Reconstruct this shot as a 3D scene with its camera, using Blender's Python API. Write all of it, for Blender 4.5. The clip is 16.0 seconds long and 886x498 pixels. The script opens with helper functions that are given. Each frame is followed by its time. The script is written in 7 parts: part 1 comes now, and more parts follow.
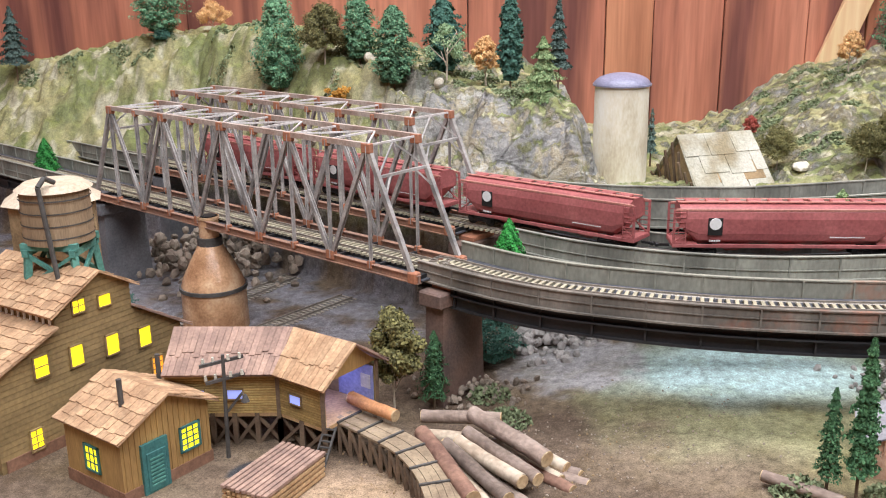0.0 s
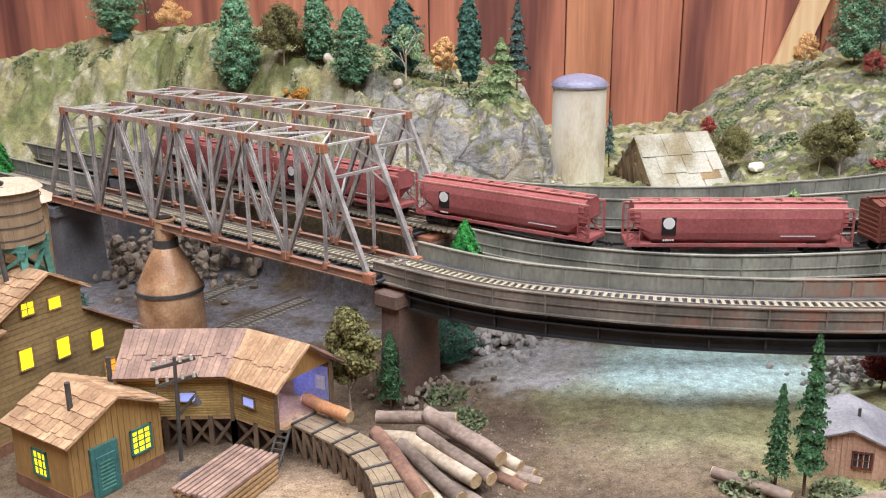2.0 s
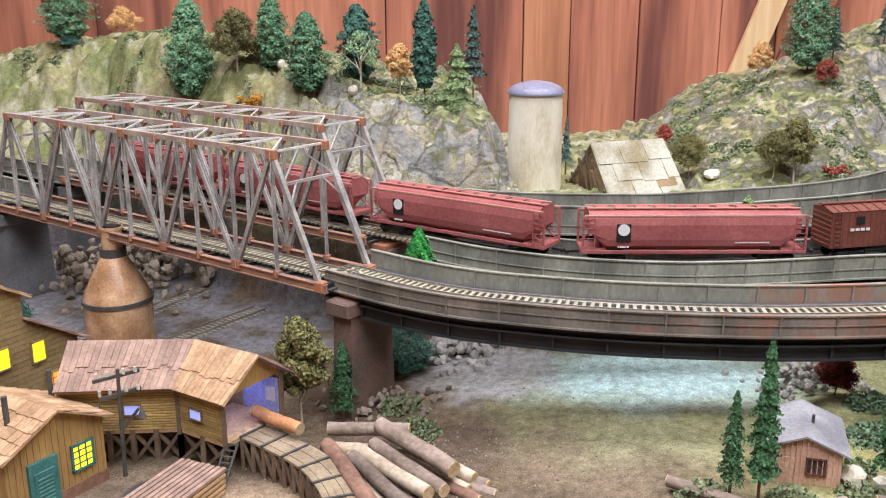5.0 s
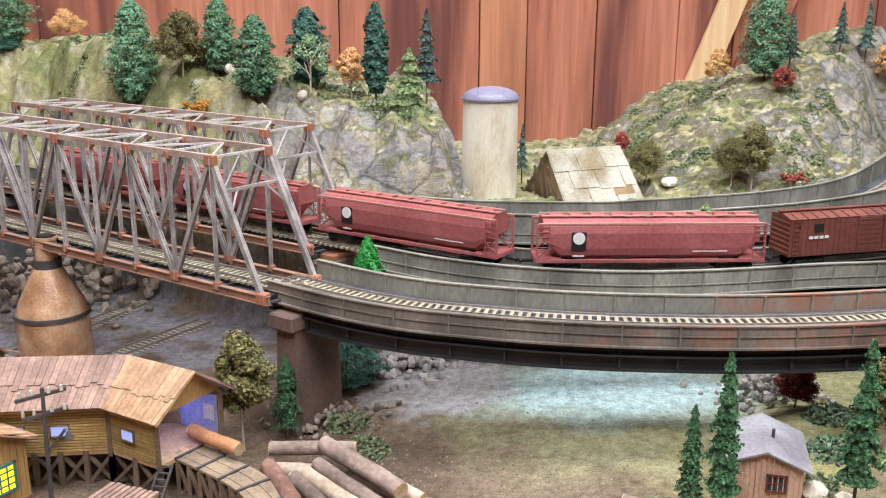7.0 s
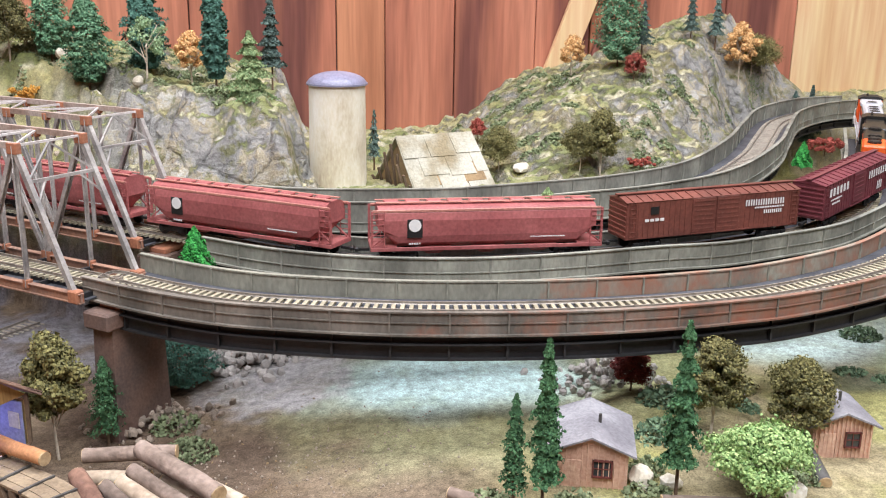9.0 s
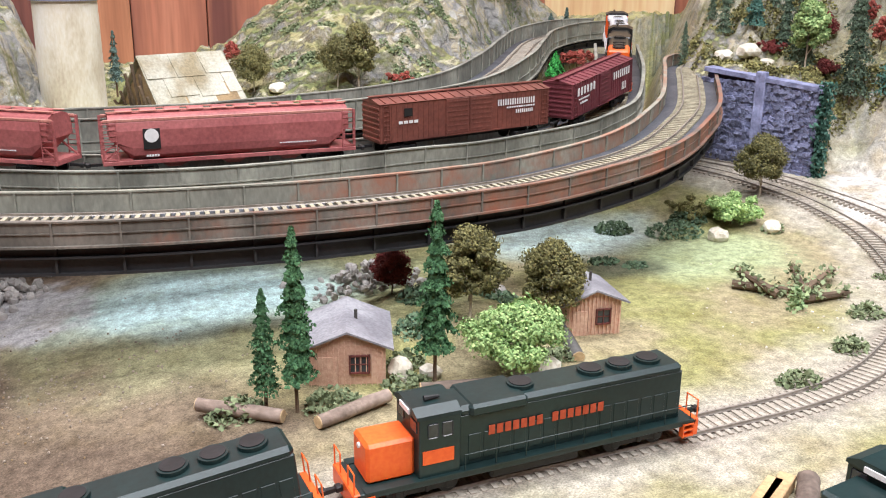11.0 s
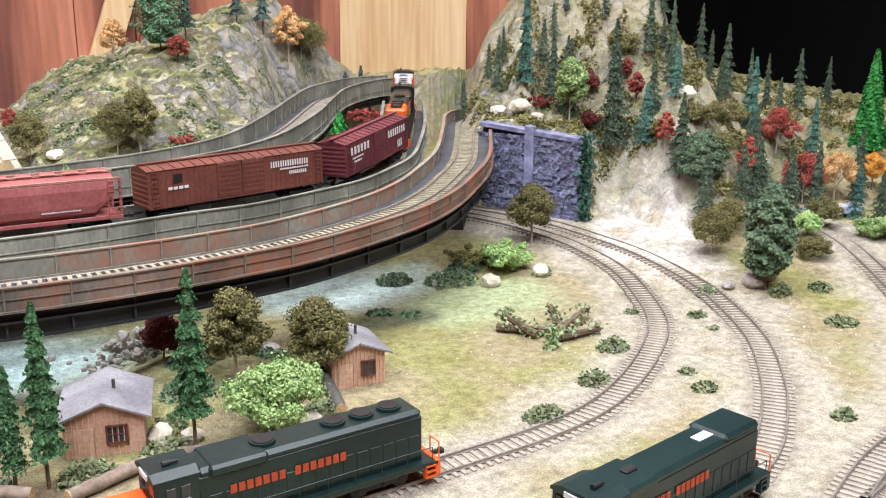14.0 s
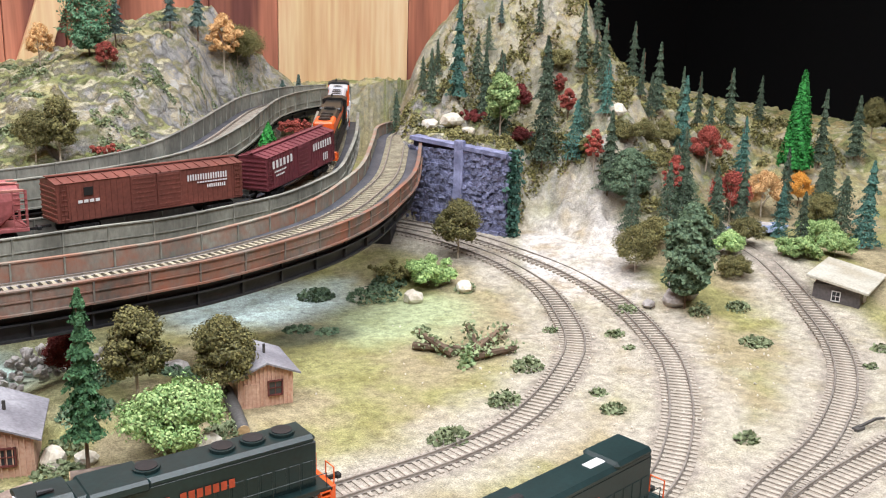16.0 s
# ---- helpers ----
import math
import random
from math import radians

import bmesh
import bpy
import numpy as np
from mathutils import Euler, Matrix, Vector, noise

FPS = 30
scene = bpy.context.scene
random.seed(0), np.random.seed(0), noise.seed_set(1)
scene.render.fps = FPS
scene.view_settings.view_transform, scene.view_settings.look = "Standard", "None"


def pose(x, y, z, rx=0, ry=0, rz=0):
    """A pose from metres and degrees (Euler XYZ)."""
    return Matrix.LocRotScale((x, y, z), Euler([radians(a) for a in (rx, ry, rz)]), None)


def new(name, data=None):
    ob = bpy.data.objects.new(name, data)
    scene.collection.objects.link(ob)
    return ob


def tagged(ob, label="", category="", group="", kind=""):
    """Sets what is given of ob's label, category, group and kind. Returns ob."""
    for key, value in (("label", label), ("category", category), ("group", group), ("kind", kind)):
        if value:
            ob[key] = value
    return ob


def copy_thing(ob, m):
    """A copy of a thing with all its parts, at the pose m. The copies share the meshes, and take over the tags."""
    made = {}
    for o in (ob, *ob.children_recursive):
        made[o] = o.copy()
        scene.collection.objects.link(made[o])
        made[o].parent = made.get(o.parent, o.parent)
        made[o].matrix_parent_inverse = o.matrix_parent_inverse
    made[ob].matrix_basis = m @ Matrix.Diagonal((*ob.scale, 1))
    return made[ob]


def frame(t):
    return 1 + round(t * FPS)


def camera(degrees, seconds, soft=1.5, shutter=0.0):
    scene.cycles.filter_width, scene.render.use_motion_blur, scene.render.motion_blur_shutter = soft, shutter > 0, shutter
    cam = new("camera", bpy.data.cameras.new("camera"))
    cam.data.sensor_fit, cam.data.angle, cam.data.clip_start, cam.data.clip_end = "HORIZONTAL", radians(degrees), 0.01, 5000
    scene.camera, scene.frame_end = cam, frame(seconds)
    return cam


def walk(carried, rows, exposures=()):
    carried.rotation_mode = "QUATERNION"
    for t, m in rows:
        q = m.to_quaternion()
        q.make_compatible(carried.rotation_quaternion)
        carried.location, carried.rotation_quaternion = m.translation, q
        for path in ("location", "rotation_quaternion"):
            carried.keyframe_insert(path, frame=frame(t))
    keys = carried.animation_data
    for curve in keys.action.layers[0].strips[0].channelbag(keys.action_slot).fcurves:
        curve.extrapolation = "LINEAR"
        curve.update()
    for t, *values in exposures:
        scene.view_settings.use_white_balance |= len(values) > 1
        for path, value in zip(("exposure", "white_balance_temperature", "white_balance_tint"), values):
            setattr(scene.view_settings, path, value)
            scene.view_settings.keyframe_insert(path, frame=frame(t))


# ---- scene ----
import itertools
cam = camera(50.6, 16.0, soft=1.1)
# t, eye x y z, yaw, pitch, roll
PATH = [
    (0, 0.0497, -0.0231, 0.3333, 4.04, -16.23, -0.74),
    (0.5, 0.0532, -0.0235, 0.3327, 3.57, -16.21, -0.71),
    (1, 0.0563, -0.0228, 0.3323, 3.09, -16.21, -0.64),
    (1.5, 0.0602, -0.0224, 0.3313, 2.65, -16.15, -0.59),
    (2, 0.0621, -0.0224, 0.3310, 2.12, -16.08, -0.48),
    (2.5, 0.0644, -0.0222, 0.3306, 1.72, -16.01, -0.42),
    (3, 0.0653, -0.0224, 0.3292, 1.30, -15.87, -0.35),
    (3.5, 0.0643, -0.0221, 0.3295, 0.77, -15.84, -0.18),
    (6, 0.0755, 0.0031, 0.3213, -1.15, -15.16, 0.06),
    (6.5, 0.0777, 0.0109, 0.3190, -1.87, -15.01, 0.24),
    (7, 0.0819, 0.0189, 0.3168, -2.57, -14.85, 0.36),
    (7.5, 0.0845, 0.0270, 0.3152, -4.01, -14.74, 0.67),
    (8, 0.0968, 0.0317, 0.3158, -5.71, -14.72, 0.87),
    (8.2, 0.1040, 0.0330, 0.3141, -6.40, -14.67, 0.87),
    (10.3, 0.1604, 0.0452, 0.2847, -16.75, -17.11, 0.85),
    (10.5, 0.1614, 0.0459, 0.2754, -18.40, -17.13, 0.76),
    (11, 0.1667, 0.0465, 0.2600, -22.52, -17.64, 0.83),
    (11.5, 0.1737, 0.0449, 0.2530, -25.93, -17.99, 1.44),
    (12, 0.1871, 0.0407, 0.2533, -29.16, -16.22, 1.83),
    (12.5, 0.1900, 0.0256, 0.2623, -33.19, -15.80, 2.39),
    (13, 0.1891, 0.0098, 0.2579, -33.51, -19.52, 2.15),
    (13.5, 0.1957, 0.0001, 0.2656, -32.80, -16.52, 1.36),
    (14, 0.2047, -0.0023, 0.2755, -32.67, -14.60, 0.53),
    (14.5, 0.2129, -0.0046, 0.2794, -33.15, -14.80, 0.26),
    (15, 0.2223, -0.0074, 0.2807, -33.99, -14.65, 0.66),
    (15.5, 0.2309, -0.0123, 0.2831, -34.84, -14.41, 1.31),
    (16, 0.2369, -0.0149, 0.2850, -35.41, -14.20, 1.89),
]
walk(cam, [(t, pose(x, y, z, 90 + p, 0, w) @ pose(0, 0, 0, 0, 0, r)) for t, x, y, z, w, p, r in PATH],
     [(0, 0.0), (1.5, -0.06), (6, 0.03), (10.5, 0.12), (12.5, 0.12), (14.5, 0.05), (16, 0.0)])

# ---- light: the hobby room's ceiling panels ----
world = bpy.data.worlds.new("room_dark")
world.use_nodes = True
world.node_tree.nodes["Background"].inputs[0].default_value = (0.9, 0.95, 1.0, 1)
world.node_tree.nodes["Background"].inputs[1].default_value = 0.03
scene.world = world


def ceiling_lamp(x, y, z, sx, sy, watts, colour=(1.0, 0.95, 0.88)):
    data = bpy.data.lights.new("ceiling_panel_light", "AREA")
    data.shape, data.size, data.size_y, data.energy, data.color = "RECTANGLE", sx, sy, watts, colour
    ob = new("ceiling_panel_light", data)
    ob.location = (x, y, z)
    return ob


ceiling_lamp(-0.2, -0.40, 1.7, 1.1, 0.8, 38, (0.965, 0.985, 1.05))
ceiling_lamp(1.0, -0.45, 1.7, 1.0, 0.8, 30, (0.965, 0.985, 1.05))
ceiling_lamp(0.30, 0.80, 1.72, 2.2, 0.5, 46, (0.965, 0.985, 1.05))


# ---- materials ----
def mat(name, c1, c2=None, rough=0.7, metal=0.0, scale=60.0, fine=400.0, bump=0.25, dist=0.002, c3=None, streak=None, objrand=0.0):
    m = bpy.data.materials.new(name)
    m.use_nodes = True
    nt = m.node_tree
    n, l = nt.nodes, nt.links
    b = n["Principled BSDF"]
    b.inputs["Roughness"].default_value, b.inputs["Metallic"].default_value = rough, metal
    tc = n.new("ShaderNodeTexCoord")
    src = tc.outputs["Object"]
    if streak:
        mp = n.new("ShaderNodeMapping")
        mp.inputs["Scale"].default_value = streak
        l.new(src, mp.inputs[0])
        src = mp.outputs[0]
    big, small = n.new("ShaderNodeTexNoise"), n.new("ShaderNodeTexNoise")
    for t, s, d in ((big, scale, 5), (small, fine, 3)):
        t.inputs["Scale"].default_value, t.inputs["Detail"].default_value = s, d
        l.new(src, t.inputs["Vector"])
    ramp = n.new("ShaderNodeValToRGB")
    c2 = c2 or tuple(v * 0.6 for v in c1)
    ramp.color_ramp.elements[0].position, ramp.color_ramp.elements[1].position = 0.35, 0.68
    ramp.color_ramp.elements[0].color, ramp.color_ramp.elements[1].color = (*c2, 1), (*c1, 1)
    if c3:
        e = ramp.color_ramp.elements.new(0.52)
        e.color = (*c3, 1)
    l.new(big.outputs[0], ramp.inputs[0])
    mix = n.new("ShaderNodeMix")
    mix.data_type, mix.blend_type = "RGBA", "OVERLAY"
    mix.inputs["Factor"].default_value = 0.45
    l.new(ramp.outputs[0], mix.inputs["A"])
    l.new(small.outputs[0], mix.inputs["B"])
    out = mix.outputs["Result"]
    if objrand:
        oi, hs, mr = n.new("ShaderNodeObjectInfo"), n.new("ShaderNodeHueSaturation"), n.new("ShaderNodeMapRange")
        mr.inputs["To Min"].default_value, mr.inputs["To Max"].default_value = 1 - objrand, 1 + objrand
        l.new(oi.outputs["Random"], mr.inputs["Value"])
        l.new(mr.outputs[0], hs.inputs["Value"])
        l.new(out, hs.inputs["Color"])
        out = hs.outputs[0]
    l.new(out, b.inputs["Base Color"])
    if bump:
        bp = n.new("ShaderNodeBump")
        bp.inputs["Strength"].default_value, bp.inputs["Distance"].default_value = bump, dist
        l.new(small.outputs[0], bp.inputs["Height"])
        l.new(bp.outputs[0], b.inputs["Normal"])
    return m


def glow(name, c, strength):
    m = bpy.data.materials.new(name)
    m.use_nodes = True
    b = m.node_tree.nodes["Principled BSDF"]
    b.inputs["Base Color"].default_value = (*c, 1)
    b.inputs["Emission Color"].default_value = (*c, 1)
    b.inputs["Emission Strength"].default_value = strength
    return m


def terrain_mat(name):
    """Scenery paint by place (colour) with carved rock showing where the alpha of the paint is high."""
    m = bpy.data.materials.new(name)
    m.use_nodes = True
    nt = m.node_tree
    n, l = nt.nodes, nt.links
    b = n["Principled BSDF"]
    b.inputs["Roughness"].default_value, b.inputs["Specular IOR Level"].default_value = 0.95, 0.15
    co = n.new("ShaderNodeTexCoord").outputs["Object"]

    def noise(scale, detail, rough=0.6, vec=None):
        t = n.new("ShaderNodeTexNoise")
        t.inputs["Scale"].default_value, t.inputs["Detail"].default_value, t.inputs["Roughness"].default_value = scale, detail, rough
        l.new(vec or co, t.inputs["Vector"])
        return t

    def math_(op, a, c, d=None):
        q = n.new("ShaderNodeMath")
        q.operation = op
        for k, v in enumerate((a, c, d)):
            if v is None:
                continue
            if isinstance(v, (int, float)):
                q.inputs[k].default_value = v
            else:
                l.new(v, q.inputs[k])
        return q.outputs[0]

    def span(v, a, c, d, e):
        q = n.new("ShaderNodeMapRange")
        for nm, k in (("From Min", a), ("From Max", c), ("To Min", d), ("To Max", e)):
            q.inputs[nm].default_value = k
        l.new(v, q.inputs["Value"])
        return q.outputs[0]

    def blend(kind, f, a, c):
        q = n.new("ShaderNodeMix")
        q.data_type, q.blend_type = "RGBA", kind
        if isinstance(f, (int, float)):
            q.inputs["Factor"].default_value = f
        else:
            l.new(f, q.inputs["Factor"])
        for nm, v in (("A", a), ("B", c)):
            if isinstance(v, tuple):
                q.inputs[nm].default_value = (*v, 1)
            else:
                l.new(v, q.inputs[nm])
        return q.outputs["Result"]

    at = n.new("ShaderNodeVertexColor")
    at.layer_name = "paint"
    # grit and flock on the painted ground
    g1, g2, g3 = noise(120, 9, 0.72), noise(800, 3, 0.7), noise(26, 4)
    grit = math_("MULTIPLY", span(g1.outputs[0], 0.3, 0.7, 0.50, 1.38), span(g2.outputs[0], 0.32, 0.68, 0.60, 1.38))
    sc = n.new("ShaderNodeVectorMath")
    sc.operation = "SCALE"
    l.new(at.outputs["Color"], sc.inputs[0])
    l.new(grit, sc.inputs["Scale"])
    ground = blend("MULTIPLY", span(g3.outputs[0], 0.5, 0.68, 0.0, 0.45), sc.outputs[0], (0.62, 0.58, 0.42))
    # carved plaster rock: mottled washes, dark crevices
    warp = n.new("ShaderNodeVectorMath")
    warp.operation = "MULTIPLY_ADD"
    w = noise(22, 4)
    l.new(w.outputs["Color"], warp.inputs[0])
    warp.inputs[1].default_value = (0.045, 0.045, 0.03)
    l.new(co, warp.inputs[2])
    r1 = noise(24, 9, 0.66, warp.outputs[0])
    ramp = n.new("ShaderNodeValToRGB")
    cr = ramp.color_ramp
    cr.elements[0].position, cr.elements[0].color = 0.30, (0.09, 0.085, 0.075, 1)
    cr.elements[1].position, cr.elements[1].color = 0.74, (0.66, 0.62, 0.52, 1)
    for pos, c in ((0.40, (0.25, 0.245, 0.235)), (0.48, (0.36, 0.35, 0.33)), (0.55, (0.46, 0.40, 0.28)), (0.62, (0.50, 0.49, 0.45))):
        cr.elements.new(pos).color = (*c, 1)
    l.new(r1.outputs[0], ramp.inputs[0])
    vor = n.new("ShaderNodeTexVoronoi")
    vor.feature = "DISTANCE_TO_EDGE"
    vor.inputs["Scale"].default_value = 20
    mp = n.new("ShaderNodeMapping")
    mp.inputs["Scale"].default_value = (1.0, 1.0, 0.6)
    l.new(warp.outputs[0], mp.inputs[0])
    l.new(mp.outputs[0], vor.inputs["Vector"])
    crack = span(vor.outputs["Distance"], 0.0, 0.05, 0.6, 1.0)
    rk = n.new("ShaderNodeVectorMath")
    rk.operation = "SCALE"
    l.new(ramp.outputs[0], rk.inputs[0])
    l.new(math_("MULTIPLY", crack, span(g2.outputs[0], 0.3, 0.7, 0.8, 1.2)), rk.inputs["Scale"])
    mossn = noise(34, 6, 0.7)
    rock = blend("MIX", span(mossn.outputs[0], 0.52, 0.62, 0.0, 0.75), rk.outputs[0], (0.19, 0.19, 0.075))
    nz = n.new("ShaderNodeSeparateXYZ")
    l.new(n.new("ShaderNodeNewGeometry").outputs["Normal"], nz.inputs[0])
    slope = math_("ADD", nz.outputs["Z"], math_("MULTIPLY_ADD", g1.outputs[0], 0.5, -0.25))
    face = span(slope, 0.62, 0.86, 1.0, 0.12)
    f = math_("MULTIPLY", at.outputs["Alpha"], face)
    l.new(blend("MIX", f, ground, rock), b.inputs["Base Color"])
    hgt = math_("ADD", math_("MULTIPLY", g1.outputs[0], 0.4), math_("MULTIPLY", math_("ADD", r1.outputs[0], math_("MULTIPLY", crack, 0.25)), math_("MULTIPLY", f, 3.0)))
    bp = n.new("ShaderNodeBump")
    bp.inputs["Strength"].default_value, bp.inputs["Distance"].default_value = 0.9, 0.005
    l.new(hgt, bp.inputs["Height"])
    l.new(bp.outputs[0], b.inputs["Normal"])
    return m


def girder_mat(name, grey, dark, rust, x0, x1, most):
    """Weathered plate steel: vertical streaks, rust growing towards the eastern spans."""
    m = mat(name, grey, dark, rough=0.65, scale=26, fine=330, bump=0.12, streak=(1, 1, 0.45))
    n, l = m.node_tree.nodes, m.node_tree.links
    b = n["Principled BSDF"]
    old = b.inputs["Base Color"].links[0].from_socket
    tc, sep, mr = n.new("ShaderNodeTexCoord"), n.new("ShaderNodeSeparateXYZ"), n.new("ShaderNodeMapRange")
    l.new(tc.outputs["Object"], sep.inputs[0])
    for nm, k in (("From Min", x0), ("From Max", x1), ("To Min", -0.30), ("To Max", most)):
        mr.inputs[nm].default_value = k
    l.new(sep.outputs["X"], mr.inputs["Value"])
    ns = n.new("ShaderNodeTexNoise")
    ns.inputs["Scale"].default_value, ns.inputs["Detail"].default_value, ns.inputs["Roughness"].default_value = 40, 7, 0.7
    l.new(tc.outputs["Object"], ns.inputs["Vector"])
    ad, sp, mx = n.new("ShaderNodeMath"), n.new("ShaderNodeMapRange"), n.new("ShaderNodeMix")
    l.new(mr.outputs[0], ad.inputs[0])
    l.new(ns.outputs[0], ad.inputs[1])
    sp.inputs["From Min"].default_value, sp.inputs["From Max"].default_value = 0.50, 0.78
    l.new(ad.outputs[0], sp.inputs["Value"])
    mx.data_type = "RGBA"
    l.new(sp.outputs[0], mx.inputs["Factor"])
    l.new(old, mx.inputs["A"])
    mx.inputs["B"].default_value = (*rust, 1)
    l.new(mx.outputs["Result"], b.inputs["Base Color"])
    return m


M = dict(
    terrain=terrain_mat("scenery_plaster_and_flock"),
    plank=mat("stained_red_wood", (0.54, 0.225, 0.145), (0.16, 0.06, 0.05), c3=(0.43, 0.165, 0.105), rough=0.35, scale=4.5, fine=40, streak=(3.6, 3.6, 0.22), bump=0.08),
    plank_warm=mat("stained_orange_wood", (0.62, 0.28, 0.155), (0.3, 0.11, 0.06), rough=0.4, scale=4, fine=40, streak=(4, 4, 0.2), bump=0.08),
    pine=mat("pale_pine", (0.83, 0.62, 0.38), (0.68, 0.45, 0.24), rough=0.5, scale=4, fine=30, streak=(4, 4, 0.25), bump=0.05),
    dark=mat("black_room", (0.002, 0.002, 0.002), rough=0.9, bump=0),
    steel=mat("weathered_truss_steel", (0.47, 0.45, 0.43), (0.22, 0.21, 0.205), c3=(0.36, 0.335, 0.315), rough=0.6, scale=45, bump=0.1),
    # lighter grey than the posts, for the top struts and laterals
    steel_light=mat("pale_top_steel", (0.74, 0.72, 0.71), (0.50, 0.45, 0.42), rough=0.6, scale=50, bump=0.1),
    rust=mat("rust_orange", (0.46, 0.19, 0.10), (0.30, 0.13, 0.08), rough=0.8, scale=70, bump=0.15),
    rustgrey=girder_mat("rusty_girder", (0.25, 0.22, 0.185), (0.11, 0.10, 0.085), (0.31, 0.125, 0.075), -0.10, 0.42, 0.13),
    rustback=girder_mat("patchy_rusty_girder", (0.34, 0.335, 0.27), (0.20, 0.20, 0.165), (0.36, 0.17, 0.11), 0.16, 0.36, 0.12),
    topchord=mat("brown_grey_chord", (0.50, 0.43, 0.38), (0.34, 0.24, 0.19), rough=0.65, scale=50, bump=0.1),
    chord=mat("rust_stained_chord", (0.42, 0.23, 0.15), (0.27, 0.17, 0.13), rough=0.7, scale=40, bump=0.12),
    girder=girder_mat("grey_green_girder", (0.36, 0.36, 0.305), (0.17, 0.17, 0.145), (0.16, 0.12, 0.09), 0.2, 0.9, 0.02),
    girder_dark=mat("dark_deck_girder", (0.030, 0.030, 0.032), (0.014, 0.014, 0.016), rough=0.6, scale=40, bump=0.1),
    deck=mat("dark_bridge_deck", (0.10, 0.105, 0.12), (0.05, 0.052, 0.062), rough=0.6, scale=40),
    tie=mat("weathered_tie", (0.52, 0.47, 0.33), (0.32, 0.28, 0.2), rough=0.85, scale=90, objrand=0.2),
    tie_dust=mat("dusty_grey_tie", (0.46, 0.41, 0.34), (0.33, 0.29, 0.24), rough=0.9, scale=90),
    rail=mat("dull_rail", (0.36, 0.32, 0.28), (0.26, 0.23, 0.20), rough=0.45, metal=0.35, scale=120, bump=0),
)


# ---- mesh helpers ----
def thing(name, label="", category="", group="", kind="", at=(0, 0, 0), rz=0):
    e = new(name)
    e.matrix_basis = pose(*at, 0, 0, rz)
    return tagged(e, label, category, group, kind)


def part(name, bm, material, parent=None, label=""):
    me = bpy.data.meshes.new(name)
    bm.to_mesh(me)
    bm.free()
    me.materials.append(M[material] if isinstance(material, str) else material)
    ob = new(name, me)
    ob.parent = parent
    return tagged(ob, label)


def solid(name, bm, material, label, category, group="", kind=""):
    return tagged(part(name, bm, material), label, category, group, kind)


def BM():
    return bmesh.new()


def box(bm, c, s, rz=0, rx=0, ry=0, bevel=0.0):
    g = bmesh.ops.create_cube(bm, size=1, matrix=pose(*c, rx, ry, rz) @ Matrix.Diagonal((*s, 1)))
    if bevel:
        es = list({e for v in g["verts"] for e in v.link_edges})
        bmesh.ops.bevel(bm, geom=es, offset=bevel, segments=1, affect="EDGES")
    return bm


def cyl(bm, c, r, h, r2=None, seg=16, rx=0, ry=0, rz=0):
    bmesh.ops.create_cone(bm, cap_ends=True, segments=seg, radius1=r, radius2=r if r2 is None else r2, depth=h, matrix=pose(*c, rx, ry, rz))
    return bm


def rod(bm, a, b, w, d=None, seg=0):
    """A bar from a to b: w wide, d deep, or round with seg sides."""
    a, b = Vector(a), Vector(b)
    v = b - a
    m = Matrix.Translation((a + b) / 2) @ v.to_track_quat("Z", "Y").to_matrix().to_4x4()
    if seg:
        bmesh.ops.create_cone(bm, cap_ends=True, segments=seg, radius1=w / 2, radius2=(d or w) / 2, depth=v.length, matrix=m)
    else:
        bmesh.ops.create_cube(bm, size=1, matrix=m @ Matrix.Diagonal((d or w, w, v.length, 1)))
    return bm


def catmull(pts, n=10):
    p = [np.array(q, float) for q in pts]
    p = [2 * p[0] - p[1]] + p + [2 * p[-1] - p[-2]]
    out = []
    for i in range(1, len(p) - 2):
        for k in range(n):
            t = k / n
            out.append(0.5 * (2 * p[i] + (p[i + 1] - p[i - 1]) * t + (2 * p[i - 1] - 5 * p[i] + 4 * p[i + 1] - p[i + 2]) * t * t + (3 * p[i] - p[i - 1] - 3 * p[i + 1] + p[i + 2]) * t ** 3))
    out.append(p[-2])
    return np.array(out)


def even(path, step):
    d = np.r_[0, np.cumsum(np.linalg.norm(np.diff(path, axis=0), axis=1))]
    s = np.linspace(0, d[-1], max(2, int(round(d[-1] / step)) + 1))
    return np.stack([np.interp(s, d, path[:, k]) for k in range(3)], -1)


def sides(path):
    """Unit vectors to the left of a path seen from above."""
    t = np.gradient(path, axis=0)
    n = np.stack([-t[:, 1], t[:, 0], 0 * t[:, 0]], -1)
    return n / np.linalg.norm(n, axis=1)[:, None]


def shifted(path, off, dz=0.0):
    return path + sides(path) * off + np.array((0, 0, dz))


def sweep(bm, path, profile):
    """A closed profile of (left, up) carried along the path."""
    n = sides(path)
    rings = [[bm.verts.new(tuple(p + s * u + np.array((0, 0, v)))) for u, v in profile] for p, s in zip(path, n)]
    k = len(profile)
    for a, b in zip(rings, rings[1:]):
        for i in range(k):
            bm.faces.new((a[i], a[(i + 1) % k], b[(i + 1) % k], b[i]))
    bm.faces.new(rings[0][::-1])
    bm.faces.new(rings[-1])
    bmesh.ops.recalc_face_normals(bm, faces=bm.faces)
    return bm


def rect(u0, u1, v0, v1):
    return [(u0, v0), (u1, v0), (u1, v1), (u0, v1)]


# ---- noise for scenery ----
_rng = np.random.RandomState(5)
_lat = _rng.rand(128, 128)


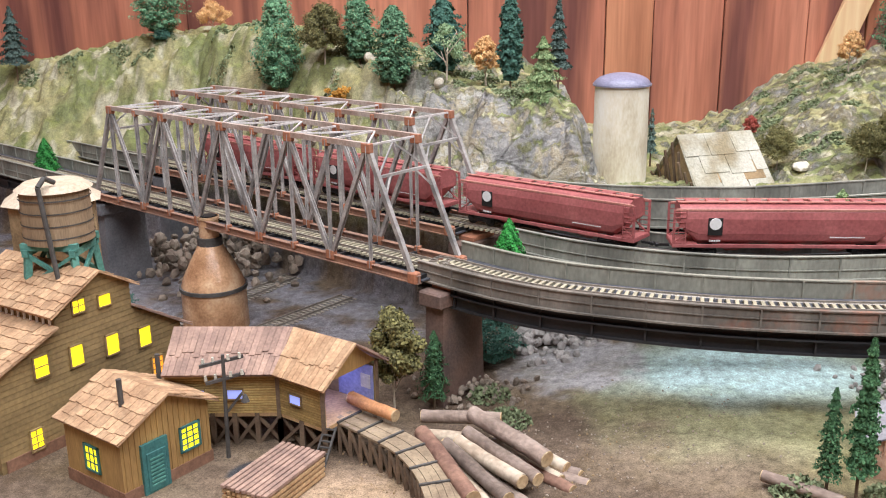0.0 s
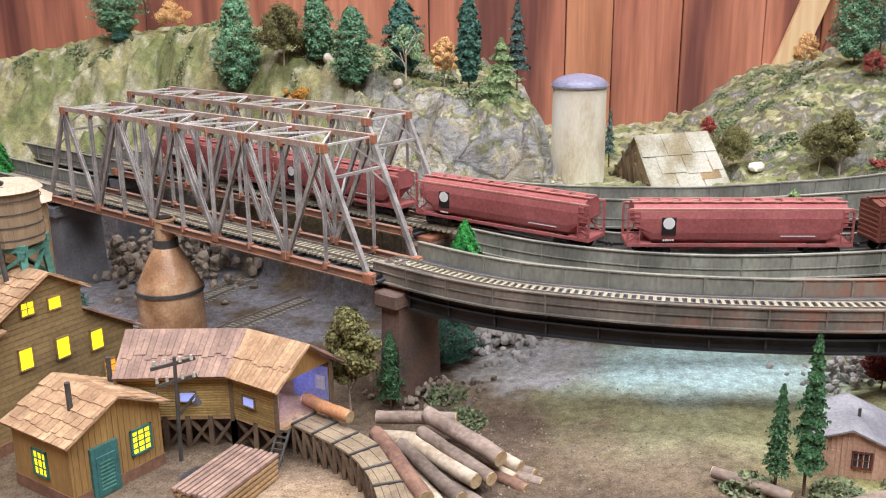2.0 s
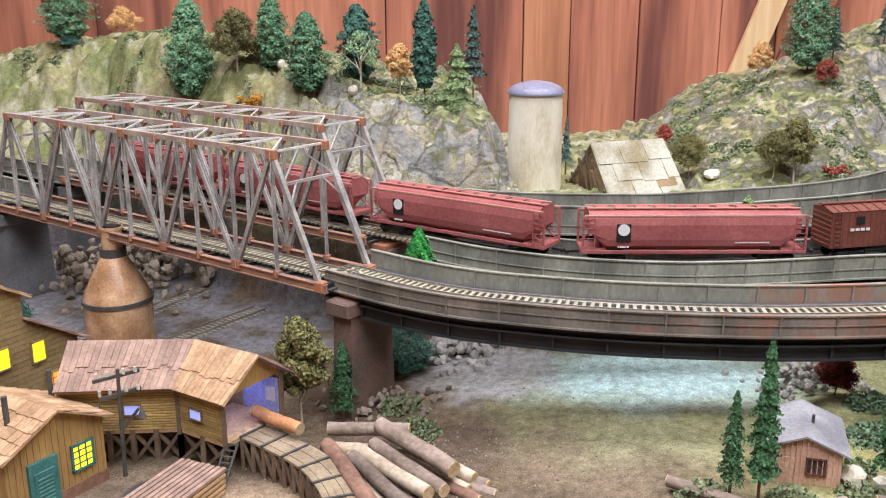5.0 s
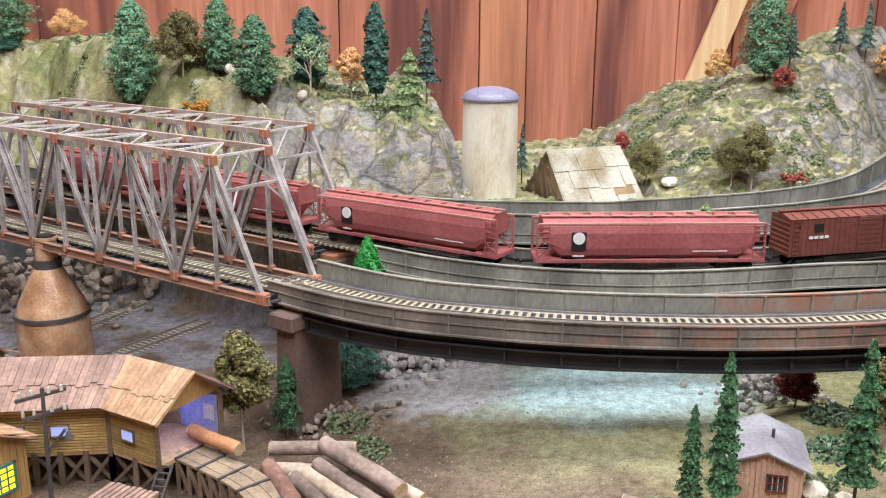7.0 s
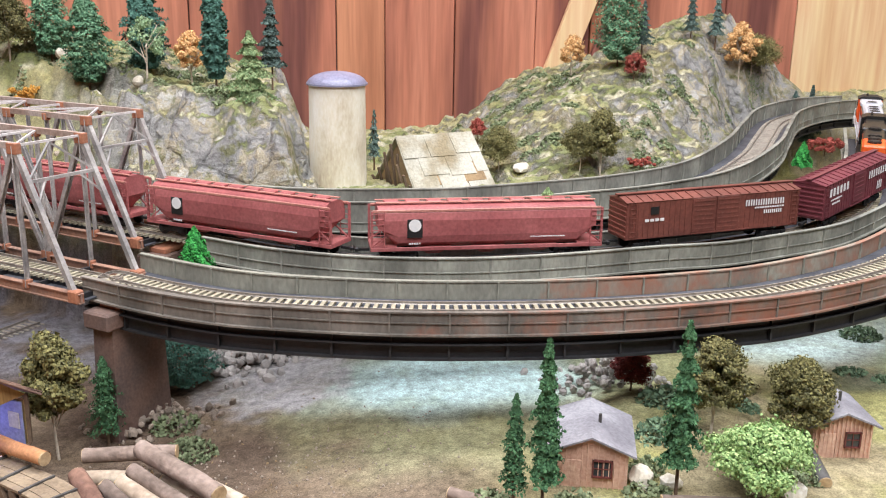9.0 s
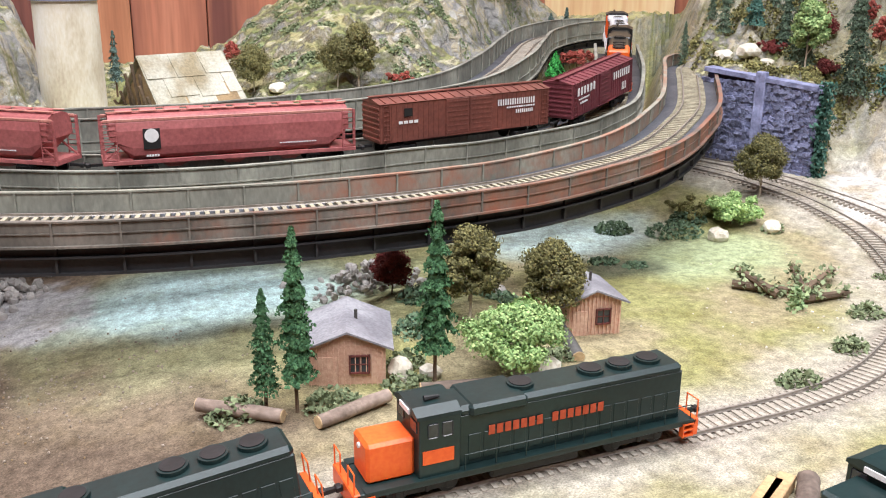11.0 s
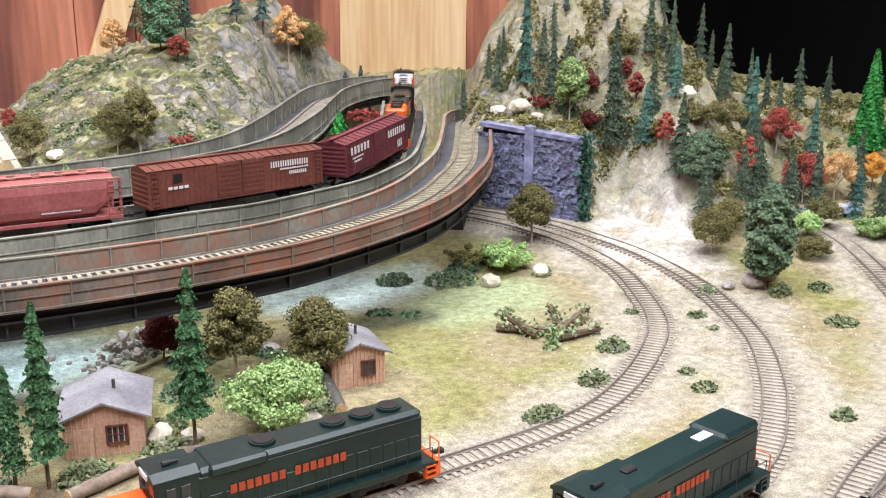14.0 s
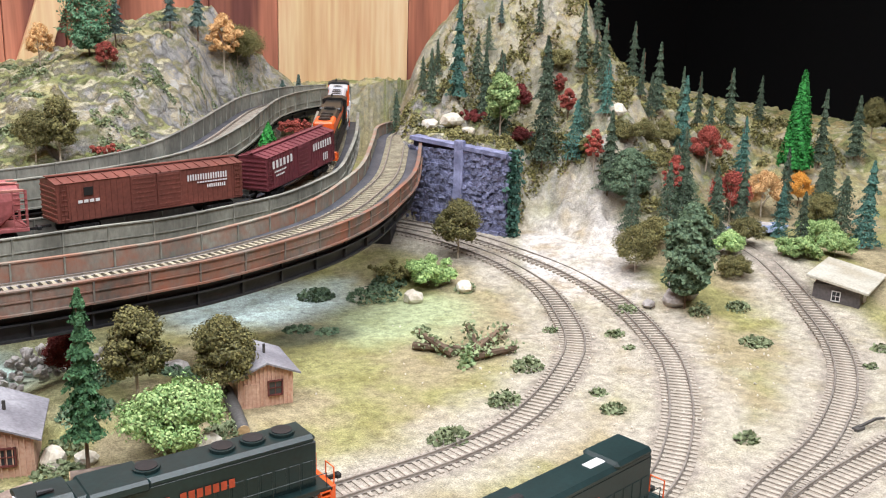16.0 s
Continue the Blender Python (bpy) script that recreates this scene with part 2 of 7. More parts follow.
def vnoise(x, y):
    x, y = np.asarray(x, float), np.asarray(y, float)
    i, j = np.floor(x).astype(int), np.floor(y).astype(int)
    u, v = x - i, y - j
    u, v = u * u * (3 - 2 * u), v * v * (3 - 2 * v)
    g = lambda a, b: _lat[a % 128, b % 128]
    return (g(i, j) * (1 - u) + g(i + 1, j) * u) * (1 - v) + (g(i, j + 1) * (1 - u) + g(i + 1, j + 1) * u) * v


def fbm(x, y, f, o=4):
    s, a = 0, 0.5
    for k in range(o):
        s = s + a * (vnoise(x * f + 17 * k, y * f + 31 * k) - 0.5)
        f, a = f * 2.1, a * 0.5
    return s


def smooth(a, b, v):
    t = np.clip((v - a) / (b - a), 0, 1)
    return t * t * (3 - 2 * t)


# ---- the lines of the railway ----
NB = [(0.010, 0.798, 0.101), (0.059, 0.759, 0.101), (0.103, 0.733, 0.101), (0.146, 0.718, 0.101), (0.189, 0.706, 0.101), (0.230, 0.698, 0.101), (0.273, 0.693, 0.101), (0.316, 0.690, 0.101), (0.359, 0.690, 0.101), (0.405, 0.693, 0.101), (0.440, 0.698, 0.101), (0.480, 0.705, 0.101), (0.534, 0.719, 0.103), (0.596, 0.742, 0.106), (0.647, 0.773, 0.109), (0.689, 0.806, 0.114), (0.748, 0.862, 0.122), (0.827, 0.972, 0.132), (0.868, 1.032, 0.136), (0.905, 1.066, 0.137), (0.945, 1.08, 0.138)]
TF = [(0.053, 0.845, 0.101), (0.103, 0.807, 0.101), (0.150, 0.782, 0.101), (0.195, 0.766, 0.101), (0.241, 0.757, 0.101), (0.287, 0.754, 0.101), (0.335, 0.757, 0.101), (0.386, 0.764, 0.101), (0.441, 0.774, 0.101), (0.505, 0.781, 0.101), (0.565, 0.795, 0.103), (0.630, 0.813, 0.106), (0.683, 0.843, 0.110), (0.728, 0.876, 0.115), (0.777, 0.939, 0.122), (0.844, 1.039, 0.130), (0.928, 1.181, 0.138)]
FB = [(0.05, 0.985, 0.122), (0.15, 0.945, 0.122), (0.27, 0.93, 0.123), (0.329, 0.936, 0.124), (0.39, 0.948, 0.125), (0.454, 0.96, 0.127), (0.527, 0.985, 0.131), (0.581, 1.02, 0.137), (0.647, 1.087, 0.147), (0.72, 1.20, 0.149), (0.821, 1.35, 0.15), (0.922, 1.423, 0.155), (1.02, 1.46, 0.155)]
near_line = shifted(even(catmull(NB), 0.008), -0.030, -0.011)
train_line = shifted(even(catmull(TF), 0.008), 0.030, -0.011)
far_line = shifted(even(catmull(FB), 0.008), -0.032, -0.018)
TR_D = Vector((0.80, -0.60, 0))
TR_N = Vector((0.60, 0.80, 0))
TR_0 = Vector((-0.440, 1.042, 0.090))
PANEL, TR_H, TR_W = 0.0514, 0.109, 0.062
# third line continues, and both main lines run on to the west over the trusses
FAR_OFF = TR_N * 0.135 - TR_D * 0.075


def west(off, n=9):
    o = TR_0 + off + TR_N * (TR_W / 2)
    return [tuple(o + TR_D * (PANEL * 10 * k)) for k in (-0.95, -0.6, -0.3, 0.0)], [tuple(o + TR_D * (PANEL * 10 * k)) for k in np.linspace(0, 1, n)]


def scurve(v, xs, ys):
    return np.interp(v, xs, ys)


# ---- the scenery's height ----
def near_dist(x, y, line):
    p = line[::4, :2]
    d = np.full(np.shape(x), 9.0)
    side = np.zeros(np.shape(x))
    n = sides(line)[::4, :2]
    for q, m in zip(p, n):
        e = np.hypot(x - q[0], y - q[1])
        hit = e < d
        d = np.where(hit, e, d)
        side = np.where(hit, (x - q[0]) * m[0] + (y - q[1]) * m[1], side)
    return d, side


def height(x, y):
    x, y = np.asarray(x, float), np.asarray(y, float)
    g = -0.03 * (1 - smooth(-0.02, 0.30, x)) + 0.03 * smooth(1.45, 1.8, x + y) * smooth(0.5, 0.7, x)
    g = g + 0.004 * fbm(x, y, 9) * smooth(0.42, 0.5, y)
    g = g + 0.012 * smooth(0.05, 0.0, np.hypot(x - 0.405, y - 0.64) - 0.03)
    g = g - 0.25 * smooth(0.10, -0.25, y)
    # hill behind the trusses
    s = (x - 0.011) * 0.6 + (y - 0.911) * 0.8 + 0.16 * smooth(-0.36, -0.8, x)
    top1 = scurve(x, [-1.3, -0.72, -0.5, -0.32, -0.15, -0.03, 0.06, 0.125], [0.17, 0.20, 0.245, 0.258, 0.230, 0.206, 0.189, 0.180])
    crag = fbm(x, y, 14, 5) + 0.55 * fbm(x + 2, y + 6, 48, 3)
    f1 = smooth(0.045, 0.16, s + (0.05 + 0.05 * smooth(-0.25, 0.0, x)) * crag) * (1 - smooth(0.115, 0.155, x + 0.05 * fbm(x + 3, y, 20)))
    plateau = 0.088 * smooth(0.02, 0.06, s)
    fd, fs = near_dist(x, y, far_line)
    back = np.where(fs > 0, smooth(0.03, 0.05, fd), 0) * (x > -0.05)
    plateau = np.maximum(plateau * (x < 0.06), 0.092 * back)
    h1 = plateau + (top1 - 0.088) * f1 * smooth(0.03, 0.06, s)
    # hill behind the third line
    top2 = -0.004 + scurve(x, [0.3, 0.36, 0.394, 0.452, 0.518, 0.61, 0.668, 0.725, 0.774, 0.83, 0.92, 1.0], [0.09, 0.10, 0.118, 0.155, 0.186, 0.212, 0.238, 0.262, 0.275, 0.275, 0.20, 0.155])
    w2 = scurve(x, [0.3, 0.45, 0.6, 0.8, 0.9], [0.36, 0.24, 0.18, 0.11, 0.07])
    f2 = smooth(0.05, 1.0, (fd - 0.035) / w2 + 0.55 * fbm(x + 5, y + 2, 11, 5)) * back * (x > 0.28)
    h2 = 0.092 * back + np.maximum(top2 - 0.092, 0) * f2
    # evergreen hill beyond the retaining wall
    L, K = x * 0.815 - y * 0.58, x * 0.58 + y * 0.815
    top3 = scurve(L, [0.0, 0.1, 0.152, 0.23, 0.392, 0.5, 0.615, 0.85, 1.2], [0.17, 0.19, 0.205, 0.245, 0.275, 0.18, 0.148, 0.10, 0.07])
    kf = scurve(L, [0.28, 0.34, 0.4, 0.46, 0.51, 0.56, 0.85], [1.19, 1.13, 1.115, 1.07, 1.12, 1.23, 1.30])
    f3 = smooth(0, 1, (K - kf) / 0.42 + 0.5 * fbm(x + 9, y, 10, 5) * smooth(0, 0.05, K - kf)) * smooth(0.0, 0.03, K - kf)
    wallk = 1.258 - (L - 0.169) * 0.475 + 0.012
    soft = 0.012 + 0.12 * smooth(0.265, 0.31, L)
    shelf = smooth(0.0, 1.0, (K - wallk) / soft) * smooth(0.055, 0.17, L)
    ha = shelf * (0.128 + (top3 - 0.128) * smooth(1.29, 1.60, K + 0.2 * crag))
    b3 = smooth(0.262, 0.36, L)
    crest = scurve(L, [0.1, 0.138, 0.203, 0.283, 0.384, 0.423, 0.484, 0.548, 0.6, 1.0], [0, -0.005, 0.045, 0.085, 0.05, -0.02, -0.012, -0.022, -0.006, 0])
    h3 = ha * (1 - b3) + top3 * f3 * b3
    h3 = h3 + crest * smooth(1.36, 1.56, K + 0.12 * crag) * smooth(0.05, 0.1, h3)
    ridged = 0.5 - np.abs(fbm(x + 0.02 * fbm(y, x, 30), y, 22, 5)) * 4
    rough = (0.012 * ridged + 0.03 * np.abs(fbm(x, y, 40, 4))) * smooth(0.03, 0.11, np.maximum(np.maximum(h1, h2), h3))
    hills = np.maximum(np.maximum(h1, h2), h3)
    return g + np.maximum(hills + rough - g, 0) * smooth(0.0, 0.012, hills)


def gz(x, y):
    return float(height(np.array([x]), np.array([y]))[0])


# ground-level tracks (middle lines)
INNER = [(-0.10, 0.420), (0.10, 0.424), (0.287, 0.433), (0.40, 0.436), (0.50, 0.438), (0.575, 0.442), (0.64, 0.458), (0.713, 0.497), (0.787, 0.553), (0.832, 0.613), (0.868, 0.69), (0.874, 0.765), (0.863, 0.825), (0.845, 0.88), (0.80, 0.97)]
OUTER = [(0.20, 0.262), (0.40, 0.291), (0.50, 0.304), (0.60, 0.320), (0.66, 0.340), (0.71, 0.369), (0.778, 0.424), (0.851, 0.504), (0.905, 0.606), (0.918, 0.70), (0.905, 0.785), (0.893, 0.84), (0.872, 0.90), (0.83, 0.985)]
RIGHT = [(0.62, 0.262), (0.715, 0.298), (0.81, 0.323), (0.915, 0.372), (0.995, 0.430), (1.054, 0.498), (1.113, 0.588), (1.147, 0.656), (1.20, 0.76)]
SPUR = [(0.66, 0.262), (0.75, 0.281), (0.85, 0.292), (0.97, 0.303), (1.12, 0.31)]
LOW_A = [(-0.335, 0.86), (-0.275, 0.985), (-0.222, 1.09)]
LOW_B = [(-0.255, 0.84), (-0.20, 0.925), (-0.138, 1.015)]


def ground_line(pts, dz=0.0009):
    p = catmull([(x, y, 0) for x, y in pts])
    p = even(p, 0.004)
    p[:, 2] = height(p[:, 0], p[:, 1])
    k = 25
    pad = np.r_[np.full(k, p[0, 2]), p[:, 2], np.full(k, p[-1, 2])]
    p[:, 2] = np.convolve(pad, np.ones(2 * k + 1) / (2 * k + 1), "valid") + dz
    return p


inner, outer, right, spur = (ground_line(q) for q in (INNER, OUTER, RIGHT, SPUR))
low_a, low_b = ground_line(LOW_A), ground_line(LOW_B)
BEDS = (inner, outer, right, spur)


# ---- scenery mesh and its paint ----
def paint(x, y, z):
    n1, n2, n3 = fbm(x, y, 12, 4) + 0.5, fbm(x + 7, y + 3, 30, 4) + 0.5, fbm(x + 1, y + 9, 70, 3) + 0.5
    c = lambda r, g, b: np.array((r, g, b))[None, None, :]
    mixc = lambda a, b, f: a + (b - a) * np.clip(f, 0, 1)[..., None]
    dirt, tan, grass = c(0.15, 0.108, 0.078), c(0.25, 0.19, 0.13), c(0.31, 0.295, 0.125)
    col = mixc(dirt, tan, smooth(0.35, 0.7, n1) * 0.8 + 0 * x)
    yard = smooth(0.22, 0.36, x + 0.12 * (n2 - 0.5))
    col = mixc(col, mixc(c(0.36, 0.305, 0.185) + 0 * col, grass, smooth(0.42, 0.62, n1)), yard)
    # pale green-blue wash of the dry pond
    px, py = (x - 0.265) / 0.125, (y - 0.755 + 0.1 * (x - 0.25)) / 0.075
    pond = smooth(1.25, 0.45, np.hypot(px, py) + 0.35 * (n2 - 0.5))
    col = mixc(col, c(0.36, 0.36, 0.20), 0.8 * smooth(1.7, 0.9, np.hypot((x - 0.30) / 0.13, (y - 0.73) / 0.10) + 0.6 * (n2 - 0.5)))
    col = mixc(col, c(0.54, 0.71, 0.70), pond)
    pond2 = smooth(1.2, 0.5, np.hypot((x - 0.60) / 0.12, (y - 0.80) / 0.07) + 0.5 * (n2 - 0.5))
    col = mixc(col, c(0.58, 0.70, 0.66), pond2)
    col = mixc(col, c(0.40, 0.45, 0.26), smooth(1.2, 0.4, np.hypot((x - 0.70) / 0.10, (y - 0.70) / 0.07) + 0.5 * (n2 - 0.5)))
    # ash-grey gravel under the viaduct, brown yard to the west
    col = mixc(col, c(0.44, 0.42, 0.42), smooth(1.1, 0.6, np.hypot((x - 0.115) / 0.07, (y - 0.80) / 0.07) + 0.8 * (n3 - 0.5)))
    col = mixc(col, c(0.26, 0.25, 0.27), smooth(0.06, -0.1, x) * smooth(0.84, 0.90, y) * smooth(0.3, 0.6, n2))
    col = mixc(col, c(0.42, 0.30, 0.20), smooth(1.2, 0.4, np.hypot((x + 0.07) / 0.10, (y - 0.56) / 0.07) + 0.6 * (n2 - 0.5)))
    # near-black patch between the lumber pile and the shed
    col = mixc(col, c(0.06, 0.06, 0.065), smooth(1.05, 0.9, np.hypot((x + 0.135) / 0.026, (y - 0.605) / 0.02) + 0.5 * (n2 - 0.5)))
    bed = np.full(np.shape(x), 9.0)
    for ln in BEDS:
        bed = np.minimum(bed, near_dist(x, y, ln)[0])
    col = mixc(col, c(0.47, 0.43, 0.36), smooth(0.070, 0.028, bed + 0.05 * (n2 - 0.5)) * 0.85)
    col = mixc(col, c(0.34, 0.30, 0.25), smooth(0.024, 0.014, bed + 0.010 * (n3 - 0.5)))
    col = mixc(col, c(0.72, 0.58, 0.24), 0.8 * smooth(1.2, 0.6, np.hypot((x - 0.54) / 0.05, (y - 0.262) / 0.012) + 0.9 * (n3 - 0.5)))
    # dark greenish patch on the ground below the near viaduct
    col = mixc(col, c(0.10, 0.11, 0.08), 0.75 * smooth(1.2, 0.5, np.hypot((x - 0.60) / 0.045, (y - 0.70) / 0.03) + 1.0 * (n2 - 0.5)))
    # hills: rock, moss, dry grass
    high = smooth(0.03, 0.07, z)
    turf = mixc(c(0.36, 0.33, 0.16) + 0 * col, c(0.19, 0.215, 0.075), smooth(0.42, 0.60, n1 * 0.5 + n2 * 0.5))
    turf = mixc(turf, c(0.46, 0.43, 0.30), smooth(0.56, 0.68, n3))
    turf = mixc(turf, c(0.40, 0.30, 0.13), 0.8 * smooth(0.55, 0.7, n2) * smooth(0.9, 1.0, x))
    hill = turf
    L, K = x * 0.815 - y * 0.58, x * 0.58 + y * 0.815
    scree = smooth(0.27, 0.30, L) * smooth(0.45, 0.39, L + 0.08 * (n2 - 0.5)) * smooth(1.36, 1.22, K) * smooth(1.0, 1.06, K)
    hill = mixc(hill, mixc(c(0.60, 0.56, 0.51) + 0 * col, c(0.45, 0.38, 0.28), smooth(0.5, 0.75, n2)), scree)
    col = mixc(col, hill, np.maximum(high, scree))
    bare = high * (1 - 0.4 * smooth(0.93, 1.0, x)) * (1 - 0.88 * smooth(-0.02, -0.16, x)) * (1 - 0.35 * scree)
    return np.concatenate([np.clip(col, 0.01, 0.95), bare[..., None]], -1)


def scenery(xs, ys, name):
    X, Y = np.meshgrid(xs, ys)
    Z = height(X, Y)
    C = paint(X, Y, Z)
    nx, ny = len(xs), len(ys)
    me = bpy.data.meshes.new(name)
    V = np.stack([X, Y, Z], -1).reshape(-1, 3)
    i = (np.arange(ny - 1)[:, None] * nx + np.arange(nx - 1)[None, :]).ravel()
    F = np.stack([i, i + 1, i + nx + 1, i + nx], -1)
    me.from_pydata(V.tolist(), [], F.tolist())
    at = me.color_attributes.new("paint", "FLOAT_COLOR", "POINT")
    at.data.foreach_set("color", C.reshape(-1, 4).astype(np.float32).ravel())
    me.polygons.foreach_set("use_smooth", np.ones(len(F), bool))
    me.materials.append(M["terrain"])
    return tagged(new(name, me), "painted plaster layout scenery with gravel, grass and rocky hills", "ground", kind="structure")


scenery(np.r_[np.linspace(-1.5, -0.8, 60)[:-1], np.linspace(-0.8, 1.65, 640)[:-1], np.linspace(1.65, 2.1, 40)], np.r_[np.linspace(-0.9, 0.25, 30)[:-1], np.linspace(0.25, 1.55, 400)], "ground")


# ---- the room round the layout ----
def room():
    z0, z1 = -0.9, 1.8
    for nm, c, s, m in (("floor", (0.3, 0.0, z0 - 0.02), (7, 6, 0.04), "dark"), ("ceiling", (0.3, 0.0, z1 + 0.02), (7, 6, 0.04), "plank"),
                        ("wall_south", (0.3, -2.6, 0.45), (7, 0.05, 2.7), "plank_warm"), ("wall_west", (-2.6, 0.0, 0.45), (0.05, 5.2, 2.7), "plank_warm"), ("wall_east", (3.6, 0.0, 0.45), (0.05, 6, 2.7), "dark"), ("wall_far_north", (2.5, 2.9, 0.45), (2.4, 0.05, 2.7), "dark")):
        solid(nm, box(BM(), c, s), m, "plain " + nm.replace("_", " ") + " of the dim layout room", "room shell", kind="structure")


room()
backdrop = thing("wall_north", "backdrop of tall red-brown stained wood boards with darker streaks", "backdrop", kind="structure")
# stained boards of uneven width, then bare pine, then a brown post
x = -2.4
widths = [0.36, 0.42, 0.30, 0.40, 0.115, 0.33, 0.46, 0.22, 0.075, 0.11, 0.13, 0.09, 0.06, 0.17]
for i, w in enumerate(widths):
    part("board", box(BM(), (x + w / 2, 1.535 + (0.003 if i % 2 else 0), 0.5), (w - 0.0015, 0.02, 2.3), bevel=0.001), "plank" if i % 4 else "plank_warm", backdrop)
    x += w
for x0, x1, m in ((x, 0.965, "plank"), (0.965, 1.235, "pine"), (1.235, 1.40, "plank")):
    part("board", box(BM(), ((x0 + x1) / 2, 1.537, 0.5), (x1 - x0 - 0.0015, 0.02, 2.3), bevel=0.001), m, backdrop)
bm = BM()
box(bm, (0.569, 1.517, 0.23), (0.041, 0.012, 0.5), ry=20, bevel=0.001)
solid("pine_board", bm, "pine", "pale pine board leaning against the stained backdrop", "board")
bm = BM()
box(bm, (0.668, 1.517, 0.3), (0.05, 0.012, 0.62), ry=20, bevel=0.001)
solid("brown_board", bm, "plank", "red-brown board leaning against the stained backdrop", "board")


# ---- track ----
GAUGE = 0.0165
TIE_ME = {}


def tie_mesh(length, w, h, key, m):
    if key not in TIE_ME:
        bm = box(BM(), (0, 0, -h / 2), (w, length, h))
        me = bpy.data.meshes.new("tie")
        bm.to_mesh(me)
        bm.free()
        me.materials.append(M[m])
        TIE_ME[key] = me
    return TIE_ME[key]


def track(line, name, label, tie_m, pick=None, step=0.0065, parts=False, roadbed=True):
    """Two rails on ties along a middle line; z of the line is the tie top."""
    top = thing(name, label, "railway track")
    for sgn in (-1, 1):
        bm = BM()
        o = sgn * (GAUGE / 2 + 0.0004)
        sweep(bm, line, [(o - 0.0009, 0), (o + 0.0009, 0), (o + 0.0004, 0.0006), (o + 0.0004, 0.0018), (o + 0.0006, 0.0022), (o - 0.0006, 0.0022), (o - 0.0004, 0.0018), (o - 0.0004, 0.0006)])
        part("rail", bm, "rail", top)
    pts = even(line, step)
    n = sides(pts)
    me = tie_mesh(0.029, 0.0029, 0.0022, tie_m, tie_m)
    V, F = [], []
    for k, (p, m) in enumerate(zip(pts, n)):
        a = math.atan2(m[1], m[0]) - math.pi / 2
        if parts and (pick is None or pick(p)):
            ob = new("tie", me)
            ob.parent = top
            ob.matrix_basis = Matrix.Translation(p) @ Matrix.Rotation(a + random.uniform(-0.03, 0.03), 4, "Z")
        else:
            t = np.array((m[1], -m[0], 0))
            for sx, sy, sz in itertools.product((-1, 1), (-1, 1), (0, -1)):
                V.append(tuple(p + t * sx * 0.00145 + m * sy * 0.0145 + np.array((0, 0, sz * 0.0022))))
            b = len(V) - 8
            F += [tuple(b + q for q in f) for f in ((0, 4, 6, 2), (0, 1, 5, 4), (2, 6, 7, 3), (4, 5, 7, 6), (0, 2, 3, 1))]
    if V:
        me2 = bpy.data.meshes.new("tie_row")
        me2.from_pydata(V, [], F)
        me2.materials.append(M[tie_m])
        ob = new("tie_row", me2)
        ob.parent = top
        ob["kind"] = "stuff"
    return top


def viaduct(line, name, label, m_side, m_low, low=-0.028, rise=0.011, posts=0.040, front=None, m_back=None):
    """Plate-girder trough: two stiffened side girders with a middle rail, deck, and a stepped deep beam below."""
    top = thing(name, label, "viaduct")
    part("deck", sweep(BM(), line, rect(-0.027, 0.027, -0.006, -0.0025)), "deck", top)
    mid = -0.0085
    step_z = mid + (low - mid) * 0.40
    pts = even(line, posts)
    n = sides(pts)
    for sgn in (-1, 1):
        a = sgn * 0.028
        r = rise if sgn > 0 or front is None else front
        m = m_back if sgn > 0 and m_back else m_side
        part("girder", sweep(BM(), line, rect(a, a + sgn * 0.0016, mid, r)), m, top)
        part("top_flange", sweep(BM(), line, rect(a - sgn * 0.001, a + sgn * 0.003, r - 0.0002, r + 0.0009)), m, top)
        part("girder_rail", sweep(BM(), line, rect(a + sgn * 0.0016, a + sgn * 0.0026, -0.0012, -0.0004)), m, top)
        part("ledge", sweep(BM(), line, rect(a - sgn * 0.001, a + sgn * 0.0045, mid - 0.0014, mid)), m, top)
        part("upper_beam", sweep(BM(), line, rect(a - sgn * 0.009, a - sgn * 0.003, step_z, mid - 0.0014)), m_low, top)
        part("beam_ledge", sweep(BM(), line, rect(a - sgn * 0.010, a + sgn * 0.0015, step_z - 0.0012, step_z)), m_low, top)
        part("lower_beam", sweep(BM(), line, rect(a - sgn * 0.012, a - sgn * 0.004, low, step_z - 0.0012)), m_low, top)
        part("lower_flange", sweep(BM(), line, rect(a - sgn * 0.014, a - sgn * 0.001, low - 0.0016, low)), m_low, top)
        for p, q in zip(pts[1:-1], n[1:-1]):
            turn = Matrix.Rotation(math.atan2(q[1], q[0]) - math.pi / 2, 4, "Z")
            for nm, off, z0, z1, sx, sy, mm in (("stiffener", a + sgn * 0.0022, mid, r, 0.0013, 0.0014, m), ("inner_rib", a - sgn * 0.0009, -0.003, r, 0.0012, 0.0014, m), ("bracket", a - sgn * 0.0030, low, mid - 0.001, 0.0016, 0.004, m_low)):
                st = part(nm, box(BM(), (0, 0, 0), (sx, sy, z1 - z0)), mm, top)
                st.matrix_basis = Matrix.Translation(tuple(p + q * off + np.array((0, 0, (z0 + z1) / 2)))) @ turn
    return top


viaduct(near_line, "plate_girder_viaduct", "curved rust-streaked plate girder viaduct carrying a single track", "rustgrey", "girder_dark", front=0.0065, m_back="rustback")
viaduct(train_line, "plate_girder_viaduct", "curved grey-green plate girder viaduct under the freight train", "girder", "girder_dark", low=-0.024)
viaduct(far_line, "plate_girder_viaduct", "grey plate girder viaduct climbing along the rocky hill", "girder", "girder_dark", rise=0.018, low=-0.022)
near_west, near_bridge = west(Vector((0, 0, 0)))
far_west, far_bridge = west(FAR_OFF)
nw, fw = even(np.array(near_west), 0.008), even(np.array(far_west), 0.008)
